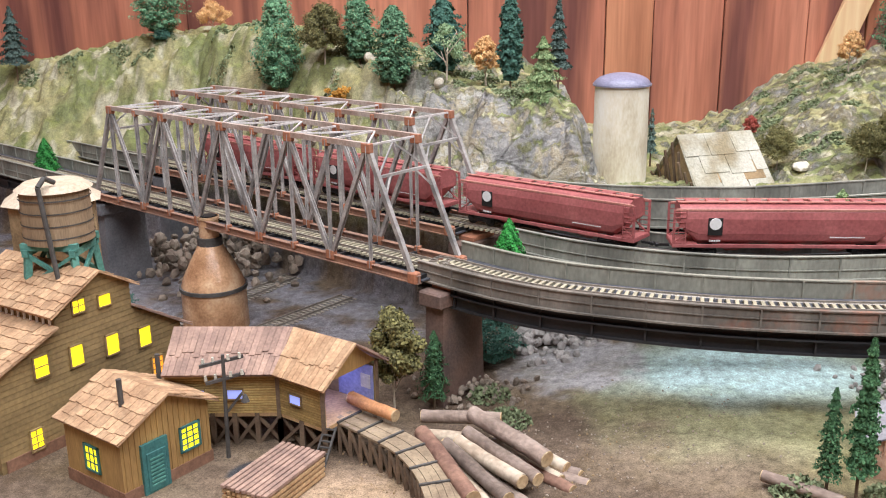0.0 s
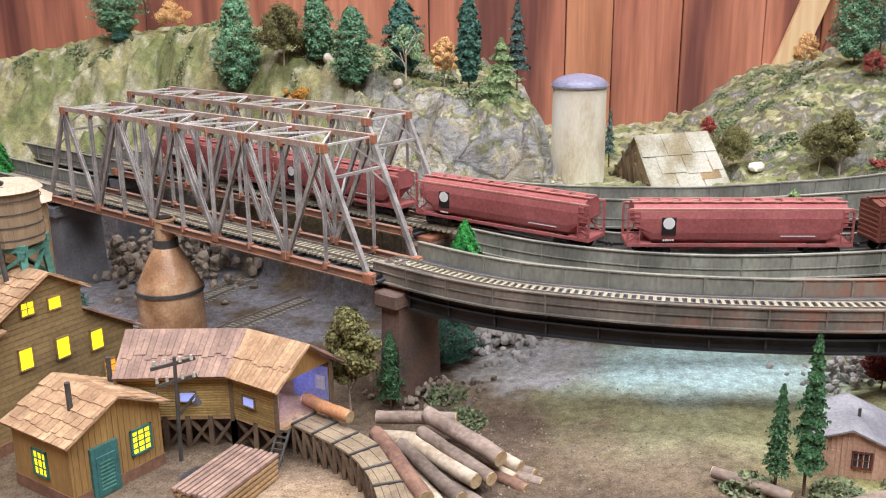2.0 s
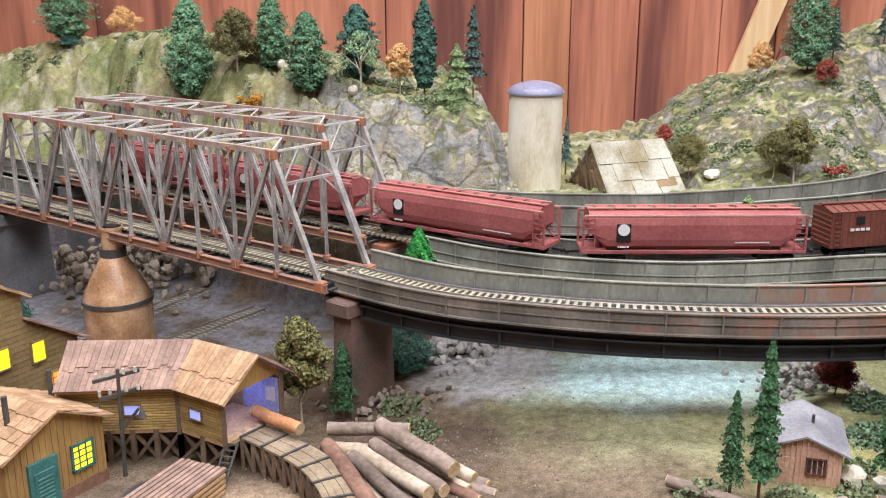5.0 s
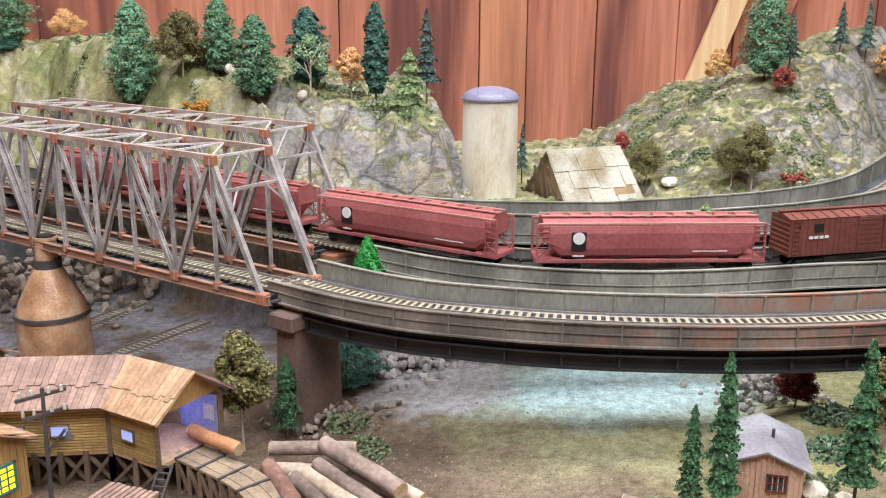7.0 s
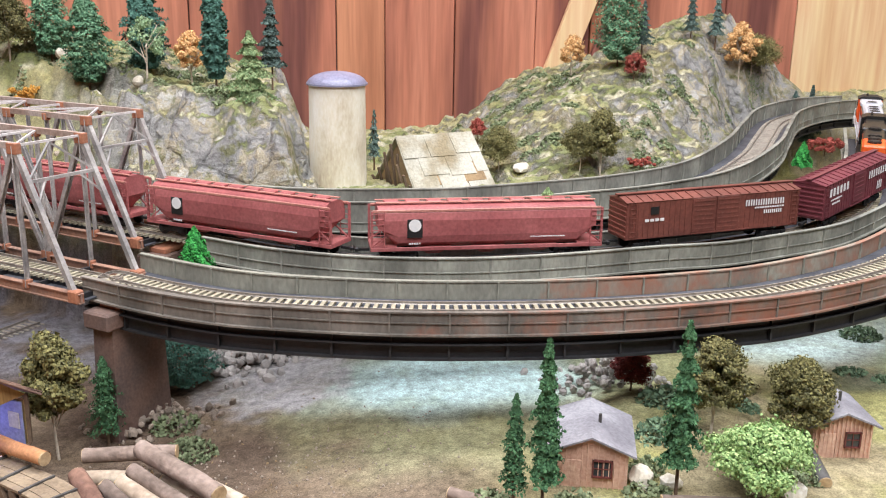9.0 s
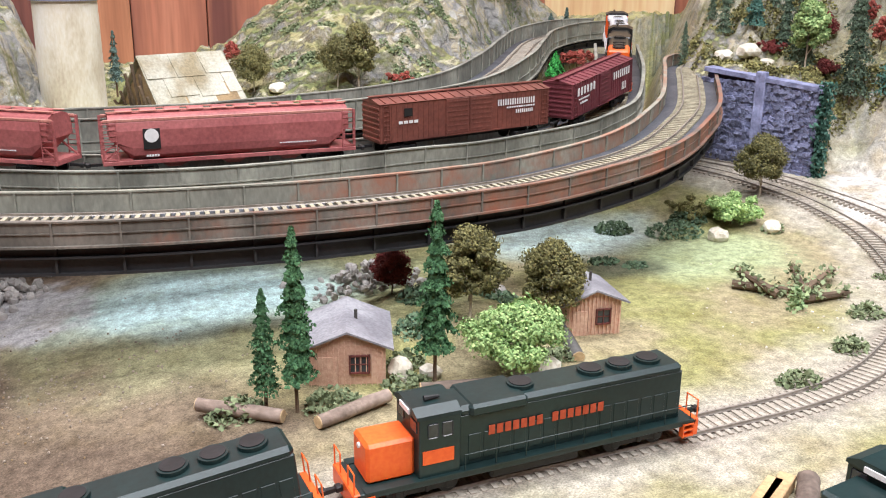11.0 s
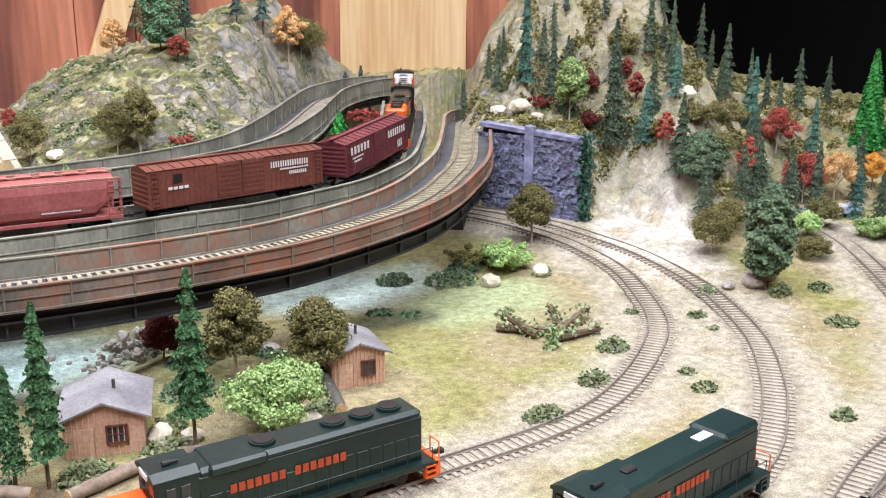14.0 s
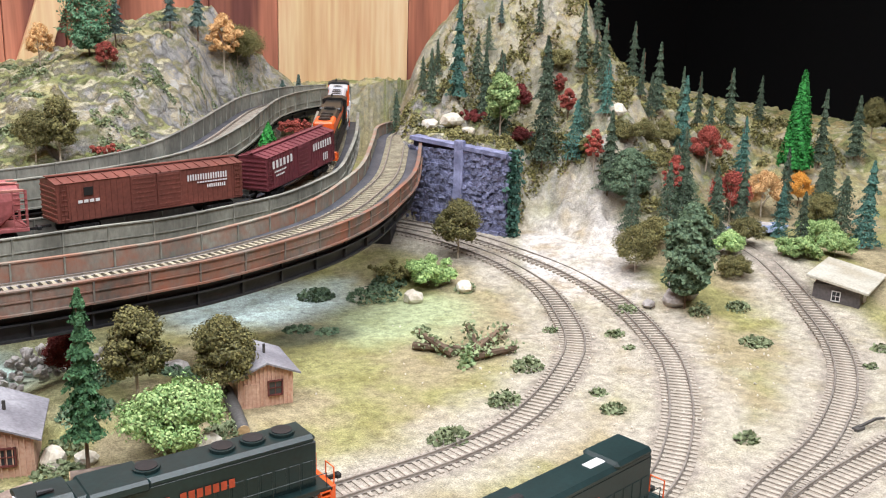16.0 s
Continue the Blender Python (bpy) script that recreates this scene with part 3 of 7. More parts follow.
viaduct(nw, "plate_girder_viaduct", "straight grey girder approach west of the near truss bridge", "girder", "girder_dark")
viaduct(fw, "plate_girder_viaduct", "straight grey girder approach west of the far truss bridge", "girder", "girder_dark")
join = lambda *ls: even(np.concatenate(ls), 0.006)
main_track = join(nw, even(np.array(near_bridge), 0.008)[1:], near_line)
train_track = join(fw, even(np.array(far_bridge), 0.008)[1:], train_line)
track(main_track, "bridge_track", "single track with worn cream ties on the near bridge", "tie", lambda p: -0.45 < p[0] < 0.62, parts=True)
track(train_track, "bridge_track", "track under the freight train on the middle viaduct", "tie")
track(shifted(far_line, 0, 0.0), "bridge_track", "empty track on the climbing viaduct", "tie_dust")
track(inner, "ground_track", "dusty inner loop of track in pale ballast", "tie_dust", lambda p: p[0] > 0.45, parts=True)
track(outer, "ground_track", "dusty outer loop of track in pale ballast", "tie_dust", lambda p: p[0] > 0.6, parts=True)
track(right, "ground_track", "curving side track with exposed grey ties", "tie_dust", lambda p: p[0] > 0.68, parts=True)
track(spur, "ground_track", "spur track leaving a turnout over gravel", "tie_dust", lambda p: p[0] > 0.75, parts=True)
track(low_a, "ground_track", "low track passing under the truss bridges", "tie_dust")
track(low_b, "ground_track", "low track crossing the gravel below the bridges", "tie_dust")


# ---- truss bridges ----
def truss(off, name, label):
    top = thing(name, label, "truss bridge", "pair of truss bridges")
    up = Vector((0, 0, TR_H))
    base = TR_0 + off - Vector((0, 0, 0.004))
    P = lambda i, w: base + TR_D * (PANEL * i) + TR_N * w
    for w in (0, TR_W):
        part("bottom_chord", rod(rod(rod(BM(), P(-0.12, w), P(10.12, w), 0.0062, 0.0016), P(-0.12, w) + Vector((0, 0, 0.0034)), P(10.12, w) + Vector((0, 0, 0.0034)), 0.0008, 0.0052), P(-0.12, w) - Vector((0, 0, 0.0034)), P(10.12, w) - Vector((0, 0, 0.0034)), 0.0008, 0.0052), "chord", top)
        bm = rod(BM(), P(0.93, w) + up, P(9.07, w) + up, 0.0048, 0.0042)
        part("top_chord", bm, "topchord", top)
        for i in range(1, 10):
            b = BM()
            for s in (-1, 1):
                rod(b, P(i, w) + TR_N * s * 0.0016, P(i, w) + up + TR_N * s * 0.0016, 0.0034, 0.0008)
            rod(b, P(i, w), P(i, w) + up, 0.0009, 0.0028)
            part("post", b, "steel", top)
            for z, m in ((0.002, 0), (TR_H - 0.001, 1)):
                big = (i % 2 == 0) != bool(m)
                sx, sz = (0.0105, 0.0085) if big else (0.006, 0.0065)
                g = BM()
                box(g, (0, 0, 0), (sx, 0.0056, sz), bevel=0.0006)
                gp = part("gusset", g, "rust", top)
                gp.matrix_basis = Matrix.Translation(P(i, w) + Vector((0, 0, z + (-0.001 if m else 0.001)))) @ Matrix.Rotation(math.atan2(TR_D.y, TR_D.x), 4, "Z")
        for i in range(1, 9):
            a, b2 = (P(i, w) + up, P(i + 1, w)) if i % 2 else (P(i, w), P(i + 1, w) + up)
            b = BM()
            for s in (-1, 1):
                rod(b, a + TR_N * s * 0.0015, b2 + TR_N * s * 0.0015, 0.0038, 0.0008)
            rod(b, a, b2, 0.0009, 0.0026)
            part("diagonal", b, "steel", top)
        for a, b2 in ((P(0, w), P(1, w) + up), (P(10, w), P(9, w) + up)):
            part("end_post", rod(BM(), a, b2, 0.0042, 0.0040), "steel", top)
        for e in (0, 10):
            g = part("shoe", box(BM(), (0, 0, 0), (0.010, 0.008, 0.010), bevel=0.001), "rust", top)
            g.matrix_basis = Matrix.Translation(P(e, w) + Vector((0, 0, 0.001))) @ Matrix.Rotation(math.atan2(TR_D.y, TR_D.x), 4, "Z")
    for i in range(1, 10):
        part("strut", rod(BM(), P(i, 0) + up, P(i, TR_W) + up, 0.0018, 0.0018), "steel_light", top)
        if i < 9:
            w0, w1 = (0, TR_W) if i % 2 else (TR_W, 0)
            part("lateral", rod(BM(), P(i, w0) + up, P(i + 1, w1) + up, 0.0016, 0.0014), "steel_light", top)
    for i in range(0, 11):
        part("floor_beam", rod(BM(), P(i, 0.003) - Vector((0, 0, 0.001)), P(i, TR_W - 0.003) - Vector((0, 0, 0.001)), 0.005, 0.003), "girder_dark", top)
    for w in (TR_W / 2 - 0.0095, TR_W / 2 + 0.0095):
        part("stringer", rod(BM(), P(-0.1, w) - Vector((0, 0, 0.0005)), P(10.1, w) - Vector((0, 0, 0.0005)), 0.004, 0.003), "girder_dark", top)
    part("deck_plate", rod(BM(), P(-0.1, TR_W / 2) - Vector((0, 0, 0.0028)), P(10.1, TR_W / 2) - Vector((0, 0, 0.0028)), 0.0012, 0.052), "deck", top)
    # portal bracing at both ends
    for e, hgt in ((0, 1), (10, 9)):
        q = lambda f, w: P(e, w) + (P(hgt, w) + up - P(e, w)) * f
        b = rod(BM(), q(0.76, 0), q(0.76, TR_W), 0.0024)
        for s0, s1 in ((0, 0.5), (1, 0.5)):
            rod(b, q(0.76, TR_W * s0), q(0.99, TR_W * s1), 0.0016)
            rod(b, q(0.60, TR_W * s0), q(0.76, TR_W * (0.25 if s0 == 0 else 0.75)), 0.0016)
        part("portal_brace", b, "steel", top)
    return top


truss(Vector((0, 0, 0)), "truss_bridge", "rust-spotted grey steel truss bridge with empty track")
truss(FAR_OFF, "truss_bridge", "pale grey steel truss bridge behind the empty one")


# ---- piers ----
def pier(x, y, z1, rz, wide, deep, m, label):
    z0 = gz(x, y) - 0.004
    top = thing("bridge_pier", label, "bridge pier", at=(x, y, 0), rz=rz)
    h = z1 - z0
    bm = BM()
    bmesh.ops.create_cone(bm, cap_ends=True, segments=4, radius1=0.78, radius2=0.70, depth=1, matrix=pose(0, 0, z0 + h * 0.42, 0, 0, 0) @ Matrix.Diagonal((wide, deep, h * 0.84, 1)) @ Matrix.Rotation(math.pi / 4, 4, "Z"))
    part("shaft", bm, m, top)
    part("cap", box(BM(), (0, 0, z0 + h * 0.90), (wide * 1.25, deep * 1.3, h * 0.12), bevel=0.0015), m, top)
    part("bearing", box(BM(), (0, 0, z0 + h * 0.98), (wide * 0.7, deep * 1.0, h * 0.05), bevel=0.001), "rust", top)
    return top


M["concrete"] = mat("rusty_concrete", (0.20, 0.12, 0.09), (0.12, 0.085, 0.075), rough=0.9, scale=30)
M["concrete_grey"] = mat("blue_grey_concrete", (0.21, 0.21, 0.22), (0.13, 0.13, 0.14), rough=0.9, scale=30)
end = TR_0 + TR_D * (PANEL * 10.2) + TR_N * (TR_W / 2)
pier(end.x + 0.006, end.y, 0.080, math.degrees(math.atan2(TR_N.y, TR_N.x)), 0.052, 0.020, "concrete", "rust-brown concrete pier under the end of the truss")
e2 = end + FAR_OFF
pier(e2.x, e2.y, 0.080, 53, 0.05, 0.02, "concrete", "rust-brown concrete pier under the far truss")
st = TR_0 + TR_N * (TR_W / 2) - TR_D * 0.008
pier(st.x, st.y, 0.080, 53, 0.055, 0.025, "concrete_grey", "blue-grey concrete pier at the west end of the truss")
s2p = st + FAR_OFF
pier(s2p.x, s2p.y, 0.080, 53, 0.05, 0.02, "concrete_grey", "blue-grey concrete pier under the far truss")
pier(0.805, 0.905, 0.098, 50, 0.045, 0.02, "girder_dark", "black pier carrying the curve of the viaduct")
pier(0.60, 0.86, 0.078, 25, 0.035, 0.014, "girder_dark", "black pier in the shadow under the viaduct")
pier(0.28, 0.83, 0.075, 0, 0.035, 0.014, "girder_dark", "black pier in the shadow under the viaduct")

# ---- stone retaining wall ----
M["stone"] = mat("blue_grey_stone", (0.30, 0.32, 0.50), (0.13, 0.14, 0.23), rough=0.6, scale=70, bump=0.5, objrand=0.35)
M["mortar"] = mat("dark_mortar", (0.08, 0.085, 0.13), (0.05, 0.05, 0.08), rough=0.95, scale=60)
wa, wb = Vector((0.872, 0.952, 0)), Vector((0.926, 0.828, 0))
wz = 0.0
rw = thing("retaining_wall", "blue-grey cut stone retaining wall with a capped top", "retaining wall")
wd = (wb - wa).normalized()
wn = Vector((wd.y, -wd.x, 0))
ang = math.atan2(wd.y, wd.x)
part("core", rod(BM(), wa + Vector((0, 0, 0.066)) - wn * 0.008, wb + Vector((0, 0, 0.062)) - wn * 0.008, 0.128, 0.014), "mortar", rw)
stone_me = []
for k in range(5):
    bm = box(BM(), (0, 0, 0), (1, 1, 1))
    bmesh.ops.subdivide_edges(bm, edges=bm.edges, cuts=1)
    for v in bm.verts:
        v.co += Vector((random.uniform(-0.09, 0.09), random.uniform(-0.35, 0.1), random.uniform(-0.09, 0.09)))
    me = bpy.data.meshes.new("stone")
    bm.to_mesh(me)
    bm.free()
    me.materials.append(M["stone"])
    stone_me.append(me)
ln = (wb - wa).length
z, row = 0.012, 0
while z < 0.122:
    hgt = random.uniform(0.0034, 0.0050)
    u = -0.004 if row % 2 else 0.0
    while u < ln - 0.002:
        w = random.uniform(0.0035, 0.0085)
        ob = new("stone", random.choice(stone_me))
        ob.parent = rw
        p = wa + wd * (u + w / 2) + Vector((0, 0, z + hgt / 2)) + wn * random.uniform(-0.0014, 0.0024)
        ob.matrix_basis = Matrix.Translation(p) @ Matrix.Rotation(ang, 4, "Z") @ Matrix.Rotation(random.uniform(-0.35, 0.35), 4, "Y") @ Matrix.Diagonal((w * 1.02, 0.0045, hgt * 1.02, 1))
        u += w
    z += hgt
    row += 1
part("cap", rod(BM(), wa + Vector((0, 0, 0.134)) - wn * 0.004, wb + Vector((0, 0, 0.124)) - wn * 0.004, 0.005, 0.02), "stone", rw)
part("pilaster", box(BM(), tuple(wa + wd * ln * 0.52 + Vector((0, 0, 0.068)) + wn * 0.003), (0.012, 0.008, 0.138), rz=math.degrees(ang), bevel=0.001), "stone", rw)


# ---- rolling stock ----
M.update(
    boxcar=mat("oxide_brown_paint", (0.22, 0.072, 0.052), (0.15, 0.05, 0.038), rough=0.5, scale=30, bump=0.04),
    soocar=mat("maroon_brown_paint", (0.20, 0.05, 0.06), (0.145, 0.035, 0.045), rough=0.5, scale=30, bump=0.04),
    hopper=mat("faded_red_paint", (0.42, 0.135, 0.13), (0.31, 0.085, 0.085), rough=0.5, scale=25, bump=0.04),
    hopper_roof=mat("pale_dusty_red_roof", (0.52, 0.24, 0.19), (0.40, 0.16, 0.13), rough=0.6, scale=40, bump=0.04),
    white=mat("white_lettering", (0.85, 0.85, 0.84), (0.75, 0.75, 0.74), rough=0.6, bump=0),
    black=mat("black_running_gear", (0.02, 0.02, 0.021), (0.012, 0.012, 0.012), rough=0.55, scale=60, bump=0.05),
    orange=mat("bright_orange_paint", (0.86, 0.14, 0.025), (0.74, 0.10, 0.02), rough=0.4, scale=20, bump=0.02),
    silver=mat("silver_grey_paint", (0.62, 0.63, 0.66), (0.50, 0.51, 0.55), rough=0.35, scale=20, bump=0.02),
    greendark=mat("very_dark_green_paint", (0.012, 0.032, 0.032), (0.008, 0.021, 0.021), rough=0.38, scale=20, bump=0.02),
    gnblack=mat("black_green_paint", (0.018, 0.020, 0.018), (0.012, 0.012, 0.012), rough=0.4, scale=20, bump=0.02),
    yellow=mat("yellow_lettering", (0.80, 0.62, 0.06), (0.7, 0.5, 0.05), rough=0.6, bump=0),
    redletter=mat("red_orange_lettering", (0.48, 0.075, 0.03), (0.40, 0.06, 0.02), rough=0.6, bump=0),
    glass=mat("dark_cab_glass", (0.05, 0.055, 0.06), (0.03, 0.03, 0.035), rough=0.12, bump=0),
    brass=mat("brass_coupler", (0.55, 0.45, 0.25), (0.4, 0.3, 0.16), rough=0.4, metal=0.7, bump=0),
)


def lettering(top, x0, x1, z0, z1, y, n, m, gap=0.25, skip=()):
    """A line of plain bars on one side of a car."""
    bm = BM()
    w = (x1 - x0) / n
    for i in range(n):
        if i not in skip:
            box(bm, (x0 + w * (i + 0.5), y, (z0 + z1) / 2), (w * (1 - gap), 0.0003, z1 - z0))
    return part("marking", bm, m, top, "row of plain painted bars")


def truck(top, x, axles=2, wb=0.021):
    b = BM()
    for s in (-1, 1):
        box(b, (x, s * 0.0115, 0.0065), (wb * (axles - 1) * 0.9 + 0.008, 0.0016, 0.004), bevel=0.0006)
        for k in range(axles):
            ax = x + (k - (axles - 1) / 2) * wb
            box(b, (ax, s * 0.0124, 0.0062), (0.005, 0.0016, 0.005), bevel=0.0008)
            cyl(b, (ax + wb * 0.45, s * 0.0122, 0.0068), 0.0012, 0.004, seg=6) if k < axles - 1 else None
    box(b, (x, 0, 0.0085), (0.006, 0.024, 0.003))
    t = part("truck", b, "black", top)
    for k in range(axles):
        ax = x + (k - (axles - 1) / 2) * wb
        for s in (-1, 1):
            part("wheel", cyl(BM(), (ax, s * 0.0088, 0.0058), 0.0056, 0.0022, seg=16, rx=90), "black", t)


def couplers(top, hl):
    for s in (-1, 1):
        b = box(BM(), (s * (hl + 0.005), 0, 0.0092), (0.010, 0.0022, 0.0022))
        box(b, (s * (hl + 0.0105), 0, 0.0092), (0.0036, 0.0042, 0.0036), bevel=0.0007)
        part("coupler", b, "black", top)


def ladders(top, hl, hw, z0, z1, m):
    for sx in (-1, 1):
        for sy in (-1, 1):
            b = BM()
            for s in (0, 0.006):
                rod(b, (sx * (hl - 0.003 - s), sy * (hw + 0.0007), z0), (sx * (hl - 0.003 - s), sy * (hw + 0.0007), z1), 0.0005)
            for k in range(8):
                z = z0 + (z1 - z0) * (k + 0.5) / 8
                rod(b, (sx * (hl - 0.003), sy * (hw + 0.0009), z), (sx * (hl - 0.009), sy * (hw + 0.0009), z), 0.0005)
            part("ladder", b, m, top)


def boxcar(length, m, label, double):
    top = thing("boxcar", label, "boxcar", "cars of the freight train")
    hl, hw, z0, z1 = length / 2, 0.0158, 0.0125, 0.0462
    part("body", box(BM(), (0, 0, (z0 + z1) / 2), (length, hw * 2, z1 - z0), bevel=0.0005), m, top)
    n = int(length / 0.0052)
    for i in range(n + 1):
        x = -hl + 0.001 + (length - 0.002) * i / n
        if abs(x) > (0.028 if double else 0.016):
            for s in (-1, 1):
                part("side_rib", rod(BM(), (x, s * (hw + 0.0001), z0 + 0.001), (x, s * (hw + 0.0001), z1 - 0.001), 0.0006, 0.0005), m, top)
    bm = BM()
    for s in (-1, 1):
        vs = [bm.verts.new(p) for p in ((-hl - 0.0006, s * (hw + 0.001), z1 - 0.0003), (hl + 0.0006, s * (hw + 0.001), z1 - 0.0003), (hl + 0.0006, 0, z1 + 0.0034), (-hl - 0.0006, 0, z1 + 0.0034))]
        bm.faces.new(vs if s < 0 else vs[::-1])
    for sx in (-1, 1):
        vs = [bm.verts.new(p) for p in ((sx * (hl + 0.0006), -hw - 0.001, z1 - 0.0003), (sx * (hl + 0.0006), hw + 0.001, z1 - 0.0003), (sx * (hl + 0.0006), 0, z1 + 0.0034))]
        bm.faces.new(vs if sx > 0 else vs[::-1])
    part("roof", bm, m, top)
    for i in range(int(length / 0.0098)):
        x = -hl + 0.006 + i * 0.0098
        b = BM()
        for s in (-1, 1):
            rod(b, (x, s * hw, z1 + 0.0004), (x, s * 0.003, z1 + 0.0031), 0.0009, 0.001)
        part("roof_rib", b, m, top)
    part("running_board", box(BM(), (0, 0, z1 + 0.0044), (length + 0.004, 0.0052, 0.0008)), m, top)
    for s in (-1, 1):
        for d in ((-0.0125, 0.0125) if double else (0,)):
            dr = part("door", box(BM(), (d, s * (hw + 0.0006), (z0 + z1) / 2 + 0.0006), (0.0235, 0.0011, z1 - z0 - 0.003), bevel=0.0003), m, top)
            b = BM()
            for k in range(7):
                box(b, (d, s * (hw + 0.0013), z0 + 0.005 + k * 0.0042), (0.021, 0.0005, 0.0011))
            part("door_corrugation", b, m, dr)
        part("door_track", box(BM(), (0.006, s * (hw + 0.0009), z0 + 0.0012), (0.062 if double else 0.045, 0.0012, 0.0009)), m, top)
    part("sill", box(BM(), (0, 0, z0 - 0.0012), (length * 0.72, 0.024, 0.0028)), "black", top)
    for s in (-1, 1):
        truck(top, s * (hl - 0.023))
        b = BM()
        for k in range(7):
            box(b, (s * (hl + 0.0004), 0, z0 + 0.003 + k * 0.0044), (0.0008, hw * 1.9, 0.0014))
        part("end_ribs", b, m, top)
    ladders(top, hl, hw, z0 + 0.001, z1, m)
    couplers(top, hl)
    return top


def hopper():
    top = thing("covered_hopper", "faded red covered hopper car with sloping ends and round roof edges", "hopper car", "cars of the freight train")
    L, hw = 0.196, 0.0160
    hl, z0, z1 = L / 2, 0.0110, 0.0475
    prof = [(-0.0095, 0.0135), (-0.0145, 0.0175), (-hw, 0.0235), (-hw - 0.0002, 0.0365), (-0.0150, 0.0425), (-0.0118, 0.0465), (-0.006, z1 + 0.0008), (0.006, z1 + 0.0008), (0.0118, 0.0465), (0.0150, 0.0425), (hw + 0.0002, 0.0365), (hw, 0.0235), (0.0145, 0.0175), (0.0095, 0.0135)]
    bm = BM()
    rings = []
    for x, k in ((-hl + 0.006, 1), (-hl + 0.022, 0), (hl - 0.022, 0), (hl - 0.006, 1)):
        rings.append([bm.verts.new((x, y, z if not k else max(z, 0.030))) for y, z in prof])
    for a, b in zip(rings, rings[1:]):
        for i in range(len(prof)):
            bm.faces.new((a[i], b[i], b[(i + 1) % len(prof)], a[(i + 1) % len(prof)]))
    bm.faces.new(rings[0])
    bm.faces.new(rings[-1][::-1])
    bmesh.ops.recalc_face_normals(bm, faces=bm.faces)
    part("body", bm, "hopper", top)
    for s in (-1, 1):
        part("side_sill", box(BM(), (0, s * 0.0156, 0.0125), (L, 0.0014, 0.0032), bevel=0.0003), "hopper", top)
        part("eave_rail", box(BM(), (0, s * 0.0142, 0.0442), (L - 0.004, 0.0016, 0.0022), bevel=0.0003), "hopper_roof", top)
        part("end_frame", box(box(box(BM(), (s * (hl - 0.001), 0, 0.0125), (0.002, 0.031, 0.003)), (s * (hl - 0.001), -0.0148, 0.029), (0.002, 0.0016, 0.031)), (s * (hl - 0.001), 0.0148, 0.029), (0.002, 0.0016, 0.031)), "hopper", top)
        part("end_platform", box(BM(), (s * (hl - 0.011), 0, 0.0142), (0.021, 0.030, 0.0010)), "hopper", top)
        for sy in (-1, 1):
            b = BM()
            for k in range(7):
                rod(b, (s * (hl - 0.001), sy * 0.0166, 0.016 + k * 0.0044), (s * (hl - 0.011), sy * 0.0166, 0.016 + k * 0.0044), 0.0006)
            rod(b, (s * (hl - 0.011), sy * 0.0166, 0.013), (s * (hl - 0.011), sy * 0.0166, 0.045), 0.0007)
            rod(b, (s * (hl - 0.002), sy * 0.013, 0.015), (s * (hl - 0.022), sy * 0.013, 0.030), 0.0012)
            part("ladder", b, "hopper", top)
        truck(top, s * (hl - 0.024))
    part("roof_walk", box(box(BM(), (0, -0.0065, z1 + 0.0022), (L - 0.01, 0.003, 0.0006)), (0, 0.0065, z1 + 0.0022), (L - 0.01, 0.003, 0.0006)), "hopper_roof", top)
    for k in range(10):
        part("hatch", box(BM(), (-hl + 0.018 + k * (L - 0.036) / 9, 0, z1 + 0.0020), (0.0125, 0.0085, 0.0022), bevel=0.0008), "hopper", top)
    for x in (-0.045, 0, 0.045):
        b = BM()
        bmesh.ops.create_cone(b, cap_ends=True, segments=4, radius1=0.007, radius2=0.020, depth=0.008, matrix=pose(x, 0, 0.0095, 0, 0, 45))
        part("discharge_chute", b, "hopper", top)
    b = box(BM(), (-0.062, -hw - 0.0006, 0.0300), (0.0125, 0.0004, 0.0155))
    pl = part("emblem_panel", b, "black", top, "black square panel")
    part("emblem", cyl(BM(), (-0.062, -hw - 0.0010, 0.0325), 0.0052, 0.0004, seg=20, rx=90), "white", pl, "white round emblem")
    lettering(top, -0.067, -0.057, 0.0165, 0.0180, -hw - 0.0003, 5, "white")
    lettering(top, 0.035, 0.065, 0.0205, 0.0214, -hw - 0.0004, 14, "white")
    couplers(top, hl)
    return top


def hand_rails(top, hl, m, xs, z0=0.0135, z1=0.0225):
    for s in (-1, 1):
        b = BM()
        for x in xs:
            rod(b, (x, s * 0.0162, z0), (x, s * 0.0162, z1), 0.0006, seg=5)
        rod(b, (xs[0], s * 0.0162, z1), (xs[-1], s * 0.0162, z1), 0.0006, seg=5)
        part("handrail", b, m, top)


